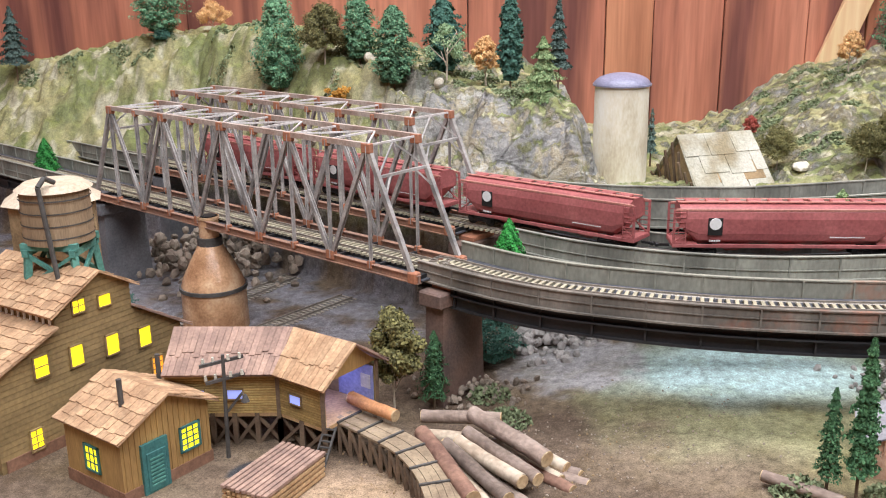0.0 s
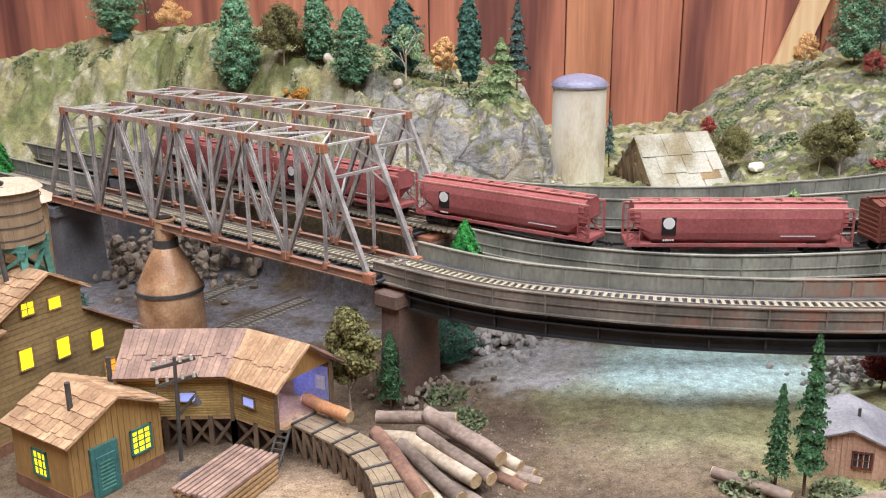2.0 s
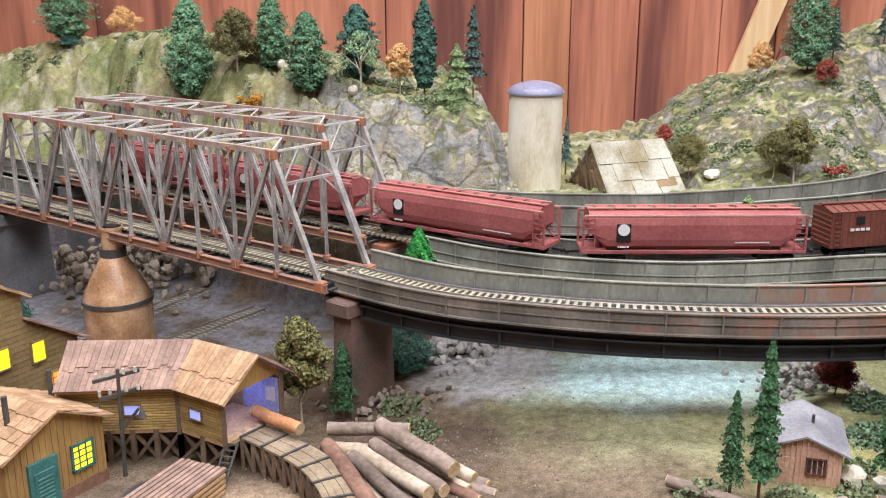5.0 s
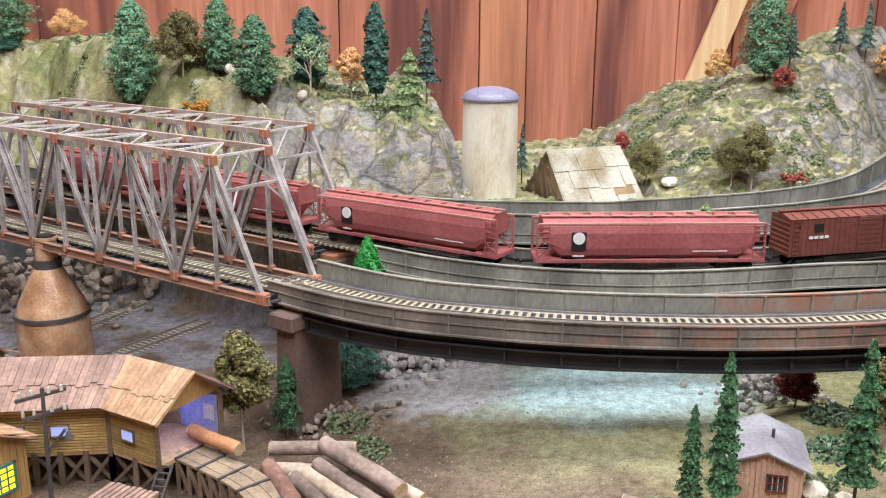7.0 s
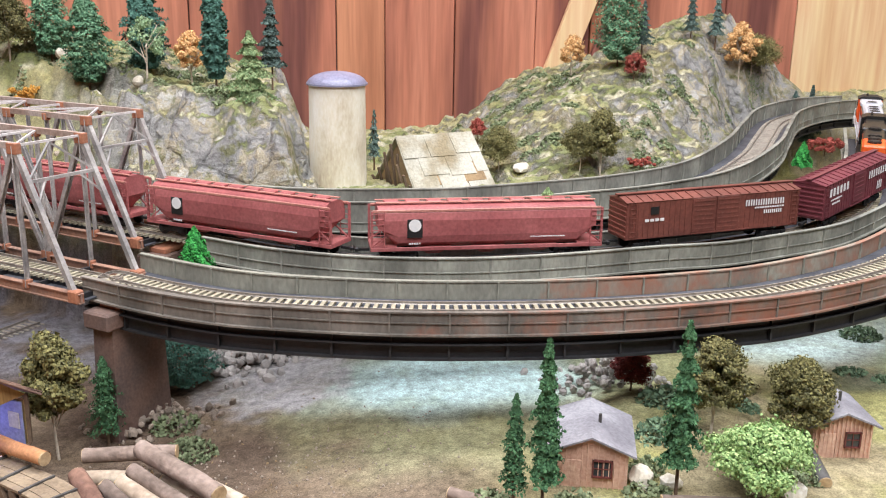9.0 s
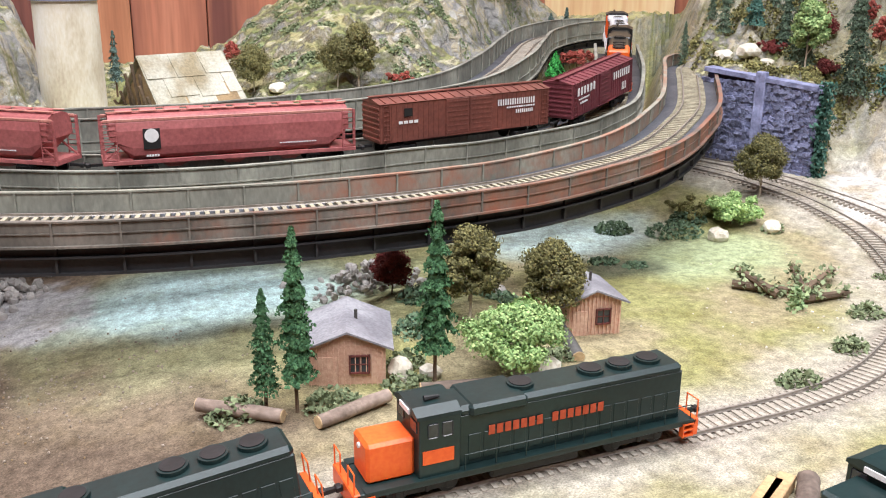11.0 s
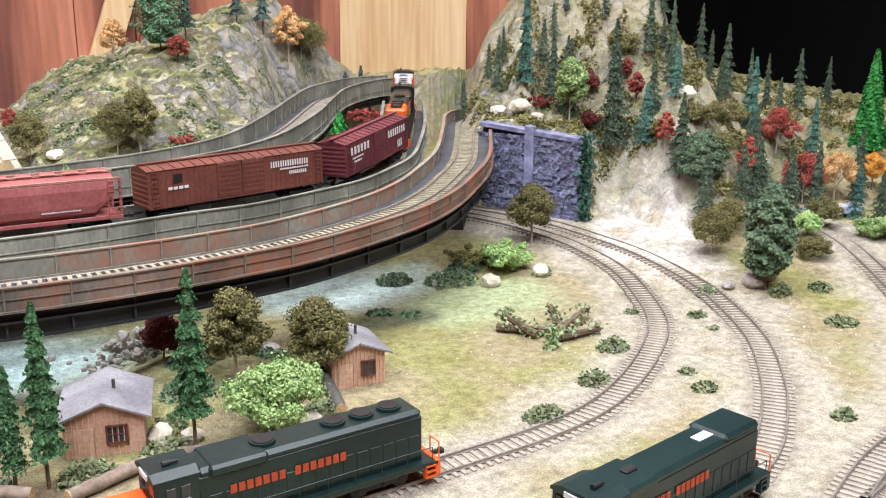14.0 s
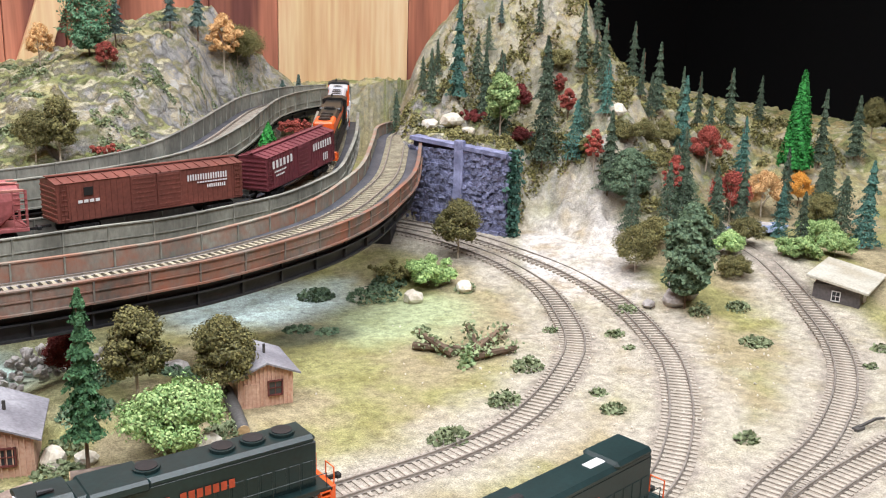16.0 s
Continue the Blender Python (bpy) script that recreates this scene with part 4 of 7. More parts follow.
def locomotive(L, hood, stripe, roof, cabm, nose, rail_m, label, kind, hl_letters, low_nose=True, skirt=None, axles=2):
    """A road switcher; its front points to +x."""
    top = thing("diesel_locomotive", label, "locomotive")
    hl = L / 2
    part("frame", box(BM(), (0, 0, 0.0118), (L - 0.004, 0.033, 0.0034), bevel=0.0004), skirt or hood, top)
    for s in (-1, 1):
        p = part("pilot", box(BM(), (s * (hl - 0.002), 0, 0.0085), (0.004, 0.033, 0.0105), bevel=0.0006), nose, top)
        for sy in (-1, 1):
            b = BM()
            for k in range(3):
                box(b, (s * (hl - 0.007), sy * 0.0155, 0.0042 + k * 0.0034), (0.0065, 0.0036, 0.0007))
            box(b, (s * (hl - 0.0105), sy * 0.0155, 0.0075), (0.0006, 0.0036, 0.008))
            part("step_well", b, nose, p)
        for y in (-0.0155, 0.006):
            b = BM()
            for yy in (y, y + 0.0095):
                rod(b, (s * (hl - 0.001), yy, 0.013), (s * (hl - 0.001), yy, 0.0245), 0.0009, seg=5)
            rod(b, (s * (hl - 0.001), y, 0.0243), (s * (hl - 0.001), y + 0.0095, 0.0243), 0.0008, seg=5)
            part("end_rail", b, rail_m, top)
        truck(top, s * (hl - (0.044 if axles == 3 else 0.038)), axles, 0.0185 if axles == 3 else 0.027)
    # long hood, cab, nose
    xr, xc0, xc1 = -hl + 0.010, hl - 0.056, hl - 0.034
    zt = 0.0455
    part("long_hood", box(BM(), ((xr + xc0) / 2, 0, (0.0135 + zt - 0.0035) / 2), (xc0 - xr, 0.0232, zt - 0.0035 - 0.0135), bevel=0.0008), hood, top)
    bm = box(BM(), ((xr + xc0) / 2, 0, zt - 0.0025), (xc0 - xr, 0.0236, 0.0062), bevel=0.0022)
    part("hood_roof", bm, roof, top)
    if stripe:
        part("stripe", box(BM(), ((xr + xc0) / 2, 0, kind["sz"]), (xc0 - xr - 0.001, 0.0238, kind["sh"]), bevel=0.0004), stripe, top)
    for i in range(int((xc0 - xr) / 0.0085)):
        x = xr + 0.006 + i * 0.0085
        for s in (-1, 1):
            part("hood_door", box(BM(), (x, s * 0.0117, 0.0235), (0.0068, 0.0006, 0.014), bevel=0.0002), hood, top)
    for x in (xr + 0.016, xr + 0.034, xr + 0.052, xr + 0.094) if kind.get("fans", True) else ():
        f = part("fan", cyl(BM(), (x, 0, zt + 0.0014), 0.0072, 0.0024, seg=20), roof, top)
        part("fan_grille", cyl(BM(), (x, 0, zt + 0.0028), 0.0058, 0.0006, seg=20), "black", f)
    part("blister", box(BM(), (xr + 0.112, 0, zt - 0.002), (0.032, 0.0275, 0.0066), bevel=0.0016), roof, top)
    part("cab", box(BM(), ((xc0 + xc1) / 2, 0, 0.030), (xc1 - xc0, 0.0305, 0.033), bevel=0.0006), cabm, top)
    bm = BM()
    pr = [(-0.0155, 0.0452), (-0.0152, 0.0470), (-0.009, 0.0495), (0.009, 0.0495), (0.0152, 0.0470), (0.0155, 0.0452)]
    ra = [[bm.verts.new((x, y, z)) for y, z in pr] for x in (xc0 - 0.0004, xc1 + 0.0012)]
    for i in range(len(pr)):
        bm.faces.new((ra[0][i], ra[1][i], ra[1][(i + 1) % 6], ra[0][(i + 1) % 6]))
    bm.faces.new(ra[0])
    bm.faces.new(ra[1][::-1])
    bmesh.ops.recalc_face_normals(bm, faces=bm.faces)
    part("cab_roof", bm, kind.get("cabroof", roof), top)
    for s in (-1, 1):
        for dx in (-0.0038, 0.0038):
            part("window", box(BM(), ((xc0 + xc1) / 2 + dx, s * 0.0153, 0.0388), (0.0058, 0.0005, 0.0078), bevel=0.0006), "glass", top)
        part("number_panel", box(BM(), ((xc0 + xc1) / 2 + 0.001, s * 0.0154, 0.0248), (0.0165, 0.0006, 0.0072)), kind.get("panel", nose), top)
    for y in (-0.0085, 0.0085):
        part("windshield", box(BM(), (xc1 + 0.0001, y, 0.0402), (0.0006, 0.0085, 0.0064), bevel=0.0006), "glass", top)
    part("number_board", box(BM(), (xc1 + 0.0013, 0, 0.0462), (0.0014, 0.012, 0.0026)), "white", top)
    nz = 0.0345 if low_nose else 0.0415
    bm = box(BM(), ((xc1 + hl - 0.009) / 2, 0, (0.0135 + nz) / 2), (hl - 0.009 - xc1, 0.0205, nz - 0.0135), bevel=0.0016)
    nb = part("nose", bm, nose, top)
    if kind.get("chevrons"):
        b = BM()
        for k in range(3):
            for s in (-1, 1):
                rod(b, (hl - 0.0087, 0, 0.031 - k * 0.0055), (hl - 0.0087, s * 0.010, 0.026 - k * 0.0055), 0.0022, 0.0006)
        part("chevron", b, "orange", nb, "orange chevron stripes")
    part("headlight", cyl(BM(), (hl - 0.0085, 0, nz - 0.004), 0.0015, 0.001, seg=10, ry=90), "white", nb)
    part("fuel_tank", box(BM(), (0, 0, 0.0072), (0.052, 0.026, 0.0085), bevel=0.0015), "black", top)
    part("horn", cyl(BM(), ((xc0 + xc1) / 2, 0.004, 0.0508), 0.0008, 0.008, 0.0016, seg=8, ry=90), "black", top)
    hand_rails(top, hl, kind.get("siderail", rail_m), list(np.linspace(xr - 0.004, xc0 - 0.002, 9)))
    for s in (-1, 1):
        part("walkway", box(BM(), (0, s * 0.0145, 0.0137), (L - 0.012, 0.0055, 0.0008)), skirt or hood, top)
    x0, x1, z0, z1, n, m = hl_letters
    for y in (-0.0123, 0.0123):
        lettering(top, x0, x1, z0, z1, y, n, m, skip=(7,) if n > 12 else ())
    couplers(top, hl)
    return top


def on_line(line, s, half):
    """Middle and heading of a car whose two ends ride on the line at arc length s."""
    d = np.r_[0, np.cumsum(np.linalg.norm(np.diff(line, axis=0), axis=1))]
    f = lambda v: np.array([np.interp(v, d, line[:, k]) for k in range(3)])
    a, b = f(s - half * 0.75), f(s + half * 0.75)
    m = (a + b) / 2
    v = b - a
    return Matrix.Translation(tuple(m + np.array((0, 0, 0.0022)))) @ Matrix.Rotation(math.atan2(v[1], v[0]), 4, "Z") @ Matrix.Rotation(-math.asin(v[2] / np.linalg.norm(v)), 4, "Y")


def arc_at(line, x):
    d = np.r_[0, np.cumsum(np.linalg.norm(np.diff(line, axis=0), axis=1))]
    return float(np.interp(x, line[:, 0], d))


elcap = boxcar(0.178, "boxcar", "long oxide-brown double-door boxcar with white markings", True)
lettering(elcap, 0.030, 0.072, 0.0345, 0.0400, -0.0168, 16, "white", 0.48)
lettering(elcap, 0.050, 0.070, 0.0265, 0.0298, -0.0168, 9, "white", 0.45)
lettering(elcap, 0.040, 0.072, 0.0316, 0.0330, -0.0168, 12, "white")
lettering(elcap, -0.072, -0.052, 0.0280, 0.0305, -0.0168, 4, "white")
part("emblem_panel", box(BM(), (-0.062, -0.0167, 0.0375), (0.008, 0.0004, 0.007)), "black", elcap, "black and white cross panel")
soo = boxcar(0.1437, "soocar", "maroon single-door boxcar with large white markings", False)
lettering(soo, -0.064, -0.022, 0.0330, 0.0405, -0.0168, 6, "white", 0.45)
lettering(soo, 0.020, 0.063, 0.0330, 0.0405, -0.0168, 8, "white", 0.5)
lettering(soo, -0.060, -0.036, 0.0285, 0.0300, -0.0168, 7, "white")
lettering(soo, -0.057, -0.040, 0.0245, 0.0262, -0.0168, 5, "white")
lettering(soo, 0.042, 0.054, 0.0185, 0.0265, -0.0168, 3, "white", 0.5)
gn = locomotive(0.228, "gnblack", "orange", "gnblack", "gnblack", "orange", "black", "orange and black six-axle diesel locomotive in the train", dict(sz=0.0355, sh=0.0085, panel="orange"), (-0.035, 0.02, 0.0255, 0.0285, 14, "yellow"), axles=3)
part("rear_cap", box(BM(), (-0.084, 0, 0.040), (0.042, 0.0242, 0.0125), bevel=0.002), "orange", gn)
wp = locomotive(0.200, "silver", "orange", "silver", "orange", "silver", "white", "orange and silver diesel locomotive leading the train", dict(sz=0.032, sh=0.011, cabroof="black", panel="orange"), (-0.045, 0.015, 0.0305, 0.0345, 15, "redletter"))
hop = hopper()
S0 = arc_at(train_track, 0.500)
elcap.matrix_basis = on_line(train_track, S0, 0.089)
soo.matrix_basis = on_line(train_track, S0 + 0.089 + 0.0718 + 0.023, 0.072)
gn.matrix_basis = on_line(train_track, S0 + 0.089 + 0.1437 + 0.046 + 0.114, 0.114)
wp.matrix_basis = on_line(train_track, S0 + 0.089 + 0.1437 + 0.069 + 0.228 + 0.100, 0.100)
s = S0 - 0.089 - 0.023 - 0.098
hop.matrix_basis = on_line(train_track, s, 0.098)
for k in range(3):
    s -= 0.219
    copy_thing(hop, on_line(train_track, s, 0.098))

geep = locomotive(0.200, "greendark", None, "greendark", "greendark", "orange", "orange", "parked dark green diesel locomotive with an orange nose", dict(panel="orange", siderail="greendark"), (-0.040, 0.028, 0.0285, 0.0335, 15, "redletter"))
geep.matrix_basis = on_line(inner, 0, 0.1)
a = arc_at(inner, 0.376)
turn_back = Matrix.Rotation(math.pi, 4, "Z")
geep.matrix_basis = on_line(inner, a, 0.1) @ turn_back
copy_thing(geep, on_line(inner, a - 0.212, 0.1) @ turn_back)
geep2 = locomotive(0.188, "greendark", None, "greendark", "greendark", "greendark", "orange", "parked dark green locomotive with orange chevron stripes", dict(chevrons=True, panel="orange", fans=False, siderail="greendark"), (-0.035, 0.03, 0.0285, 0.0335, 15, "redletter"), low_nose=False)
part("roof_label", box(BM(), (-0.043, 0.001, 0.0462), (0.013, 0.006, 0.0006)), "white", geep2, "small white paper label")
part("roof_hump", box(BM(), (-0.066, 0, 0.0455), (0.034, 0.0252, 0.0050), bevel=0.002), "greendark", geep2)
part("exhaust", box(BM(), (0.020, 0.0, 0.0472), (0.009, 0.005, 0.0024), bevel=0.0006), "black", geep2)
geep2.matrix_basis = on_line(outer, arc_at(outer, 0.535), 0.094) @ turn_back


# ---- buildings ----
M.update(
    ochre=mat("ochre_board_siding", (0.50, 0.31, 0.11), (0.34, 0.20, 0.075), rough=0.8, scale=18, fine=300, streak=(3, 3, 0.35), bump=0.3, dist=0.0006),
    ochre_dark=mat("weathered_brown_siding", (0.36, 0.25, 0.11), (0.20, 0.135, 0.06), rough=0.85, scale=14, fine=300, bump=0.2, dist=0.0005, objrand=0.14),
    shingle=mat("tan_wood_shingle", (0.54, 0.35, 0.205), (0.36, 0.215, 0.12), rough=0.85, scale=60, objrand=0.2),
    shingle_grey=mat("weathered_roof_board", (0.42, 0.275, 0.21), (0.27, 0.175, 0.14), rough=0.85, scale=60, objrand=0.16),
    shedlog=mat("yellow_log_siding", (0.60, 0.43, 0.17), (0.34, 0.22, 0.08), rough=0.8, scale=40, objrand=0.2),
    teal=mat("teal_trim_paint", (0.06, 0.21, 0.20), (0.04, 0.15, 0.15), rough=0.6, scale=60),
    tealgreen=mat("weathered_green_timber", (0.12, 0.33, 0.27), (0.07, 0.22, 0.19), rough=0.75, scale=50),
    brick=mat("brown_brick", (0.30, 0.16, 0.10), (0.21, 0.11, 0.07), rough=0.9, scale=80),
    log=mat("grey_brown_bark", (0.30, 0.23, 0.19), (0.17, 0.125, 0.10), c3=(0.24, 0.18, 0.145), rough=0.95, scale=70, fine=260, bump=0.7, dist=0.0012, objrand=0.3),
    logend=mat("cut_log_end", (0.60, 0.45, 0.27), (0.48, 0.33, 0.18), rough=0.85, scale=150, objrand=0.15),
    lumber=mat("sawn_lumber", (0.55, 0.36, 0.19), (0.42, 0.26, 0.13), rough=0.8, scale=50, objrand=0.2),
    timber=mat("dark_timber", (0.19, 0.13, 0.085), (0.11, 0.075, 0.05), rough=0.9, scale=60, objrand=0.2),
    stack=mat("dark_stack_pipe", (0.10, 0.095, 0.09), (0.06, 0.055, 0.05), rough=0.7, scale=60),
    tankwood=mat("weathered_tank_staves", (0.36, 0.26, 0.16), (0.25, 0.175, 0.105), rough=0.8, scale=20, streak=(4, 4, 0.3)),
    tanktop=mat("pale_tank_lid", (0.60, 0.50, 0.38), (0.48, 0.38, 0.27), rough=0.8, scale=40),
    copper=mat("rusty_burner_sheet", (0.72, 0.50, 0.32), (0.36, 0.19, 0.10), c3=(0.58, 0.34, 0.19), rough=0.2, metal=0.0, scale=30),
    plaster=mat("mottled_cream_plaster", (0.86, 0.82, 0.73), (0.60, 0.52, 0.38), c3=(0.80, 0.74, 0.61), rough=0.8, scale=26, streak=(1, 1, 0.4)),
    dome=mat("purple_grey_dome", (0.30, 0.30, 0.42), (0.22, 0.22, 0.31), rough=0.35, scale=40, bump=0.05),
    barnroof=mat("mossy_patched_roof", (0.54, 0.51, 0.43), (0.28, 0.23, 0.14), c3=(0.44, 0.42, 0.34), rough=0.8, scale=22, objrand=0.08),
    tinroof=mat("patched_pale_roof", (0.56, 0.55, 0.47), (0.42, 0.38, 0.29), c3=(0.50, 0.48, 0.40), rough=0.7, scale=28),
    straw=mat("dry_straw_boards", (0.40, 0.28, 0.15), (0.24, 0.165, 0.09), rough=0.9, scale=60),
    cabin=mat("salmon_clapboard", (0.70, 0.46, 0.34), (0.58, 0.36, 0.26), rough=0.75, scale=40),
    cabinroof=mat("lavender_grey_roof", (0.34, 0.33, 0.35), (0.20, 0.19, 0.21), rough=0.7, scale=30),
    maroon=mat("maroon_window_frame", (0.16, 0.04, 0.035), (0.11, 0.03, 0.025), rough=0.6, scale=60),
    greyhut=mat("dark_grey_hut_boards", (0.16, 0.145, 0.145), (0.11, 0.10, 0.10), rough=0.85, scale=50),
    rock=mat("rubble_rock", (0.40, 0.33, 0.26), (0.24, 0.19, 0.15), rough=0.95, scale=60, objrand=0.3),
    rockgrey=mat("grey_rubble", (0.52, 0.49, 0.46), (0.38, 0.35, 0.33), rough=0.95, scale=60, objrand=0.25),
    rockwhite=mat("white_rock", (0.74, 0.70, 0.61), (0.55, 0.49, 0.38), rough=0.9, scale=50, objrand=0.15),
    bluecloth=mat("blue_water_paint", (0.22, 0.30, 0.52), (0.35, 0.42, 0.58), rough=0.25, scale=50),
    winlit=glow("lit_yellow_window", (1.0, 0.80, 0.02), 1.15),
    winorange=glow("lit_orange_window", (1.0, 0.38, 0.03), 0.9),
    winblue=glow("blue_lit_window", (0.35, 0.42, 0.95), 0.7),
)


def quad_prism(bm, a, b, c, d, thick):
    """A slab over the quad a b c d, thickened downwards along its normal."""
    a, b, c, d = (Vector(v) for v in (a, b, c, d))
    n = (b - a).cross(d - a).normalized() * thick
    lo = [bm.verts.new(v - n) for v in (a, b, c, d)]
    hi = [bm.verts.new(v) for v in (a, b, c, d)]
    bm.faces.new(hi)
    bm.faces.new(lo[::-1])
    for i in range(4):
        bm.faces.new((hi[i], lo[i], lo[(i + 1) % 4], hi[(i + 1) % 4]))
    return bm


SH_ME = {}


def shingle_roof(top, a, b, c, d, m, sx, sy, name="shingle"):
    """A roof slab from eave a-b up to ridge d-c, with separate overlapping shingles."""
    a, b, c, d = (Vector(v) for v in (a, b, c, d))
    part("roof_slab", quad_prism(BM(), a, b, c, d, 0.0012), m, top)
    rows, cols = max(2, round((d - a).length / sy)), max(2, round((b - a).length / sx))
    n = (b - a).cross(d - a).normalized()
    for r in range(rows):
        for k in range(cols):
            u0, u1 = (k + (0.5 if r % 2 else 0)) / cols, (k + 1 + (0.5 if r % 2 else 0)) / cols
            u1 = min(u1, 1.0)
            if u1 - u0 < 0.2 / cols:
                continue
            v0, v1 = max(0, r / rows - 0.02 - random.uniform(0, 0.25) / rows), min(1, (r + 1.2) / rows)
            q = lambda u, v, h: (a + (b - a) * u) * (1 - v) + (d + (c - d) * u) * v + n * h
            e = 0.03 / cols
            bm = quad_prism(BM(), q(u0 + e, v0, 0.0013 + random.uniform(0, 0.0005)), q(u1 - e, v0, 0.0013 + random.uniform(0, 0.0005)), q(u1 - e, v1, 0.0004), q(u0 + e, v1, 0.0004), 0.0006)
            part(name, bm, m, top)


def window(top, c, ang, w, h, lit, frame_m, cols=2, rows=2, nrm=1):
    """A framed, lit window on a wall; ang: the wall's heading in degrees."""
    m = pose(*c, 0, 0, ang)
    b = box(BM(), (0, -0.0003, 0), (w, 0.0008, h))
    b.transform(m)
    wn = part("window", b, lit, top, "window lit from inside")
    b = BM()
    t = min(w, h) * 0.10
    for x in (-w / 2, w / 2):
        box(b, (x, -0.0009, 0), (t, 0.0016, h + t))
    for z in (-h / 2, h / 2):
        box(b, (0, -0.0009, z), (w + t, 0.0016, t))
    b.transform(m)
    part("window_frame", b, frame_m, wn)
    b = BM()
    for i in range(1, cols):
        box(b, (-w / 2 + w * i / cols, -0.0008, 0), (t * 0.55, 0.0008, h))
    for i in range(1, rows):
        box(b, (0, -0.0008, -h / 2 + h * i / rows), (w, 0.0008, t * 0.55))
    b.transform(m)
    if cols > 1 or rows > 1:
        part("muntin", b, frame_m, wn)


def prism_wall(poly, depth, u, w, o):
    """A solid: the (u, z) outline carried depth along w from o."""
    bm = BM()
    f = [bm.verts.new(tuple(o + u * a + Vector((0, 0, z)))) for a, z in poly]
    k = [bm.verts.new(tuple(o + u * a + w * depth + Vector((0, 0, z)))) for a, z in poly]
    bm.faces.new(f)
    bm.faces.new(k[::-1])
    for i in range(len(poly)):
        bm.faces.new((f[i], k[i], k[(i + 1) % len(poly)], f[(i + 1) % len(poly)]))
    bmesh.ops.recalc_face_normals(bm, faces=bm.faces)
    return bm


def clapboards(top, o, u, w0, w1, z0, z1, step, m, name="siding_board", wn=None):
    z = z0
    while z < z1:
        bm = rod(BM(), o + u * w0 + Vector((0, 0, z)) + wn * 0.0003, o + u * w1 + Vector((0, 0, z)) + wn * 0.0003, step * 0.55, 0.0007)
        part(name, bm, m, top)
        z += step


# sawmill main building: tall gabled wall towards the yard
G0 = -0.03
mill = thing("sawmill_building", "tall ochre board sawmill with lit yellow windows and shingled stepped roofs", "mill building")
A, B = Vector((-0.332, 0.597, 0)), Vector((-0.2555, 0.740, 0))
mu = (B - A).normalized()
mw = Vector((-mu.y, mu.x, 0))
mn = -mw
poly = [(-0.004, G0 - 0.004), (0.182, G0 - 0.004), (0.182, 0.036), (0.131, 0.066), (0.131, 0.089), (0.099, 0.106), (0.056, 0.083), (0.056, 0.071), (-0.004, 0.049)]
part("wall", prism_wall(poly, 0.11, mu, mw, A), "ochre_dark", mill)
edge = poly + poly[:1]
zb = G0 + 0.012
while zb < 0.103:
    cut = sorted(a0 + (a1 - a0) * (zb - z0) / (z1 - z0) for (a0, z0), (a1, z1) in zip(edge, edge[1:]) if (z0 - zb) * (z1 - zb) < 0)
    if len(cut) >= 2:
        part("siding_board", rod(BM(), A + mu * cut[0] + mn * 0.0002 + Vector((0, 0, zb)), A + mu * cut[-1] + mn * 0.0002 + Vector((0, 0, zb)), 0.0042, 0.0007), "ochre_dark", mill)
    zb += 0.0047
part("stone_base", rod(BM(), A + mn * 0.0008 + Vector((0, 0, G0 + 0.004)), B + mn * 0.0008 + Vector((0, 0, G0 + 0.004)), 0.012, 0.0016), "brick", mill)
mang = math.degrees(math.atan2(mu.y, mu.x))
for uu, zz, w, h, lit, cc, rr in ((0.079, 0.0825, 0.0125, 0.0115, "winlit", 2, 2), (0.104, 0.080, 0.0125, 0.0105, "winlit", 1, 1), (0.0395, 0.0446, 0.0135, 0.018, "winlit", 1, 2), (0.0721, 0.0423, 0.0130, 0.018, "winlit", 1, 1), (0.1071, 0.0399, 0.0135, 0.018, "winlit", 1, 1), (0.141, 0.0355, 0.0135, 0.018, "winlit", 1, 1), (0.1517, 0.0044, 0.013, 0.017, "winorange", 2, 3), (0.0273, -0.013, 0.0115, 0.018, "winlit", 2, 3)):
    window(mill, tuple(A + mu * uu + mn * 0.0008 + Vector((0, 0, zz))), mang, w, h, lit, "ochre_dark", cc, rr)
R3 = lambda a, z, d: tuple(A + mu * a + mw * d + Vector((0, 0, z)))
for a0, z0, a1, z1, m in ((-0.012, 0.046, 0.056, 0.0725, "shingle"), (0.050, 0.081, 0.099, 0.1075, "shingle")):
    shingle_roof(mill, R3(a0, z0, 0.118), R3(a0, z0, -0.006), R3(a1, z1, -0.006), R3(a1, z1, 0.118), m, 0.0085, 0.010)
for a0, z0, a1, z1, m in ((0.138, 0.085, 0.099, 0.1075, "shingle"), (0.192, 0.031, 0.131, 0.068, "shingle_grey")):
    shingle_roof(mill, R3(a0, z0, -0.006), R3(a0, z0, 0.118), R3(a1, z1, 0.118), R3(a1, z1, -0.006), m, 0.0085, 0.010)
b = BM()
for k in range(14):
    rod(b, Vector(R3(0.0555, 0.072, 0.004 + k * 0.008)), Vector(R3(0.0555, 0.084, 0.004 + k * 0.008)), 0.0018)
part("clerestory", b, "white", mill, "white slatted clerestory")
for a, d, z0, z1 in ((0.020, 0.035, 0.04, 0.115), (0.012, 0.02, 0.03, 0.085)):
    b = rod(BM(), Vector(R3(a, z0, d)), Vector(R3(a, z1, d)), 0.0055, seg=12)
    part("stack", b, "stack", mill, "dark stove pipe")

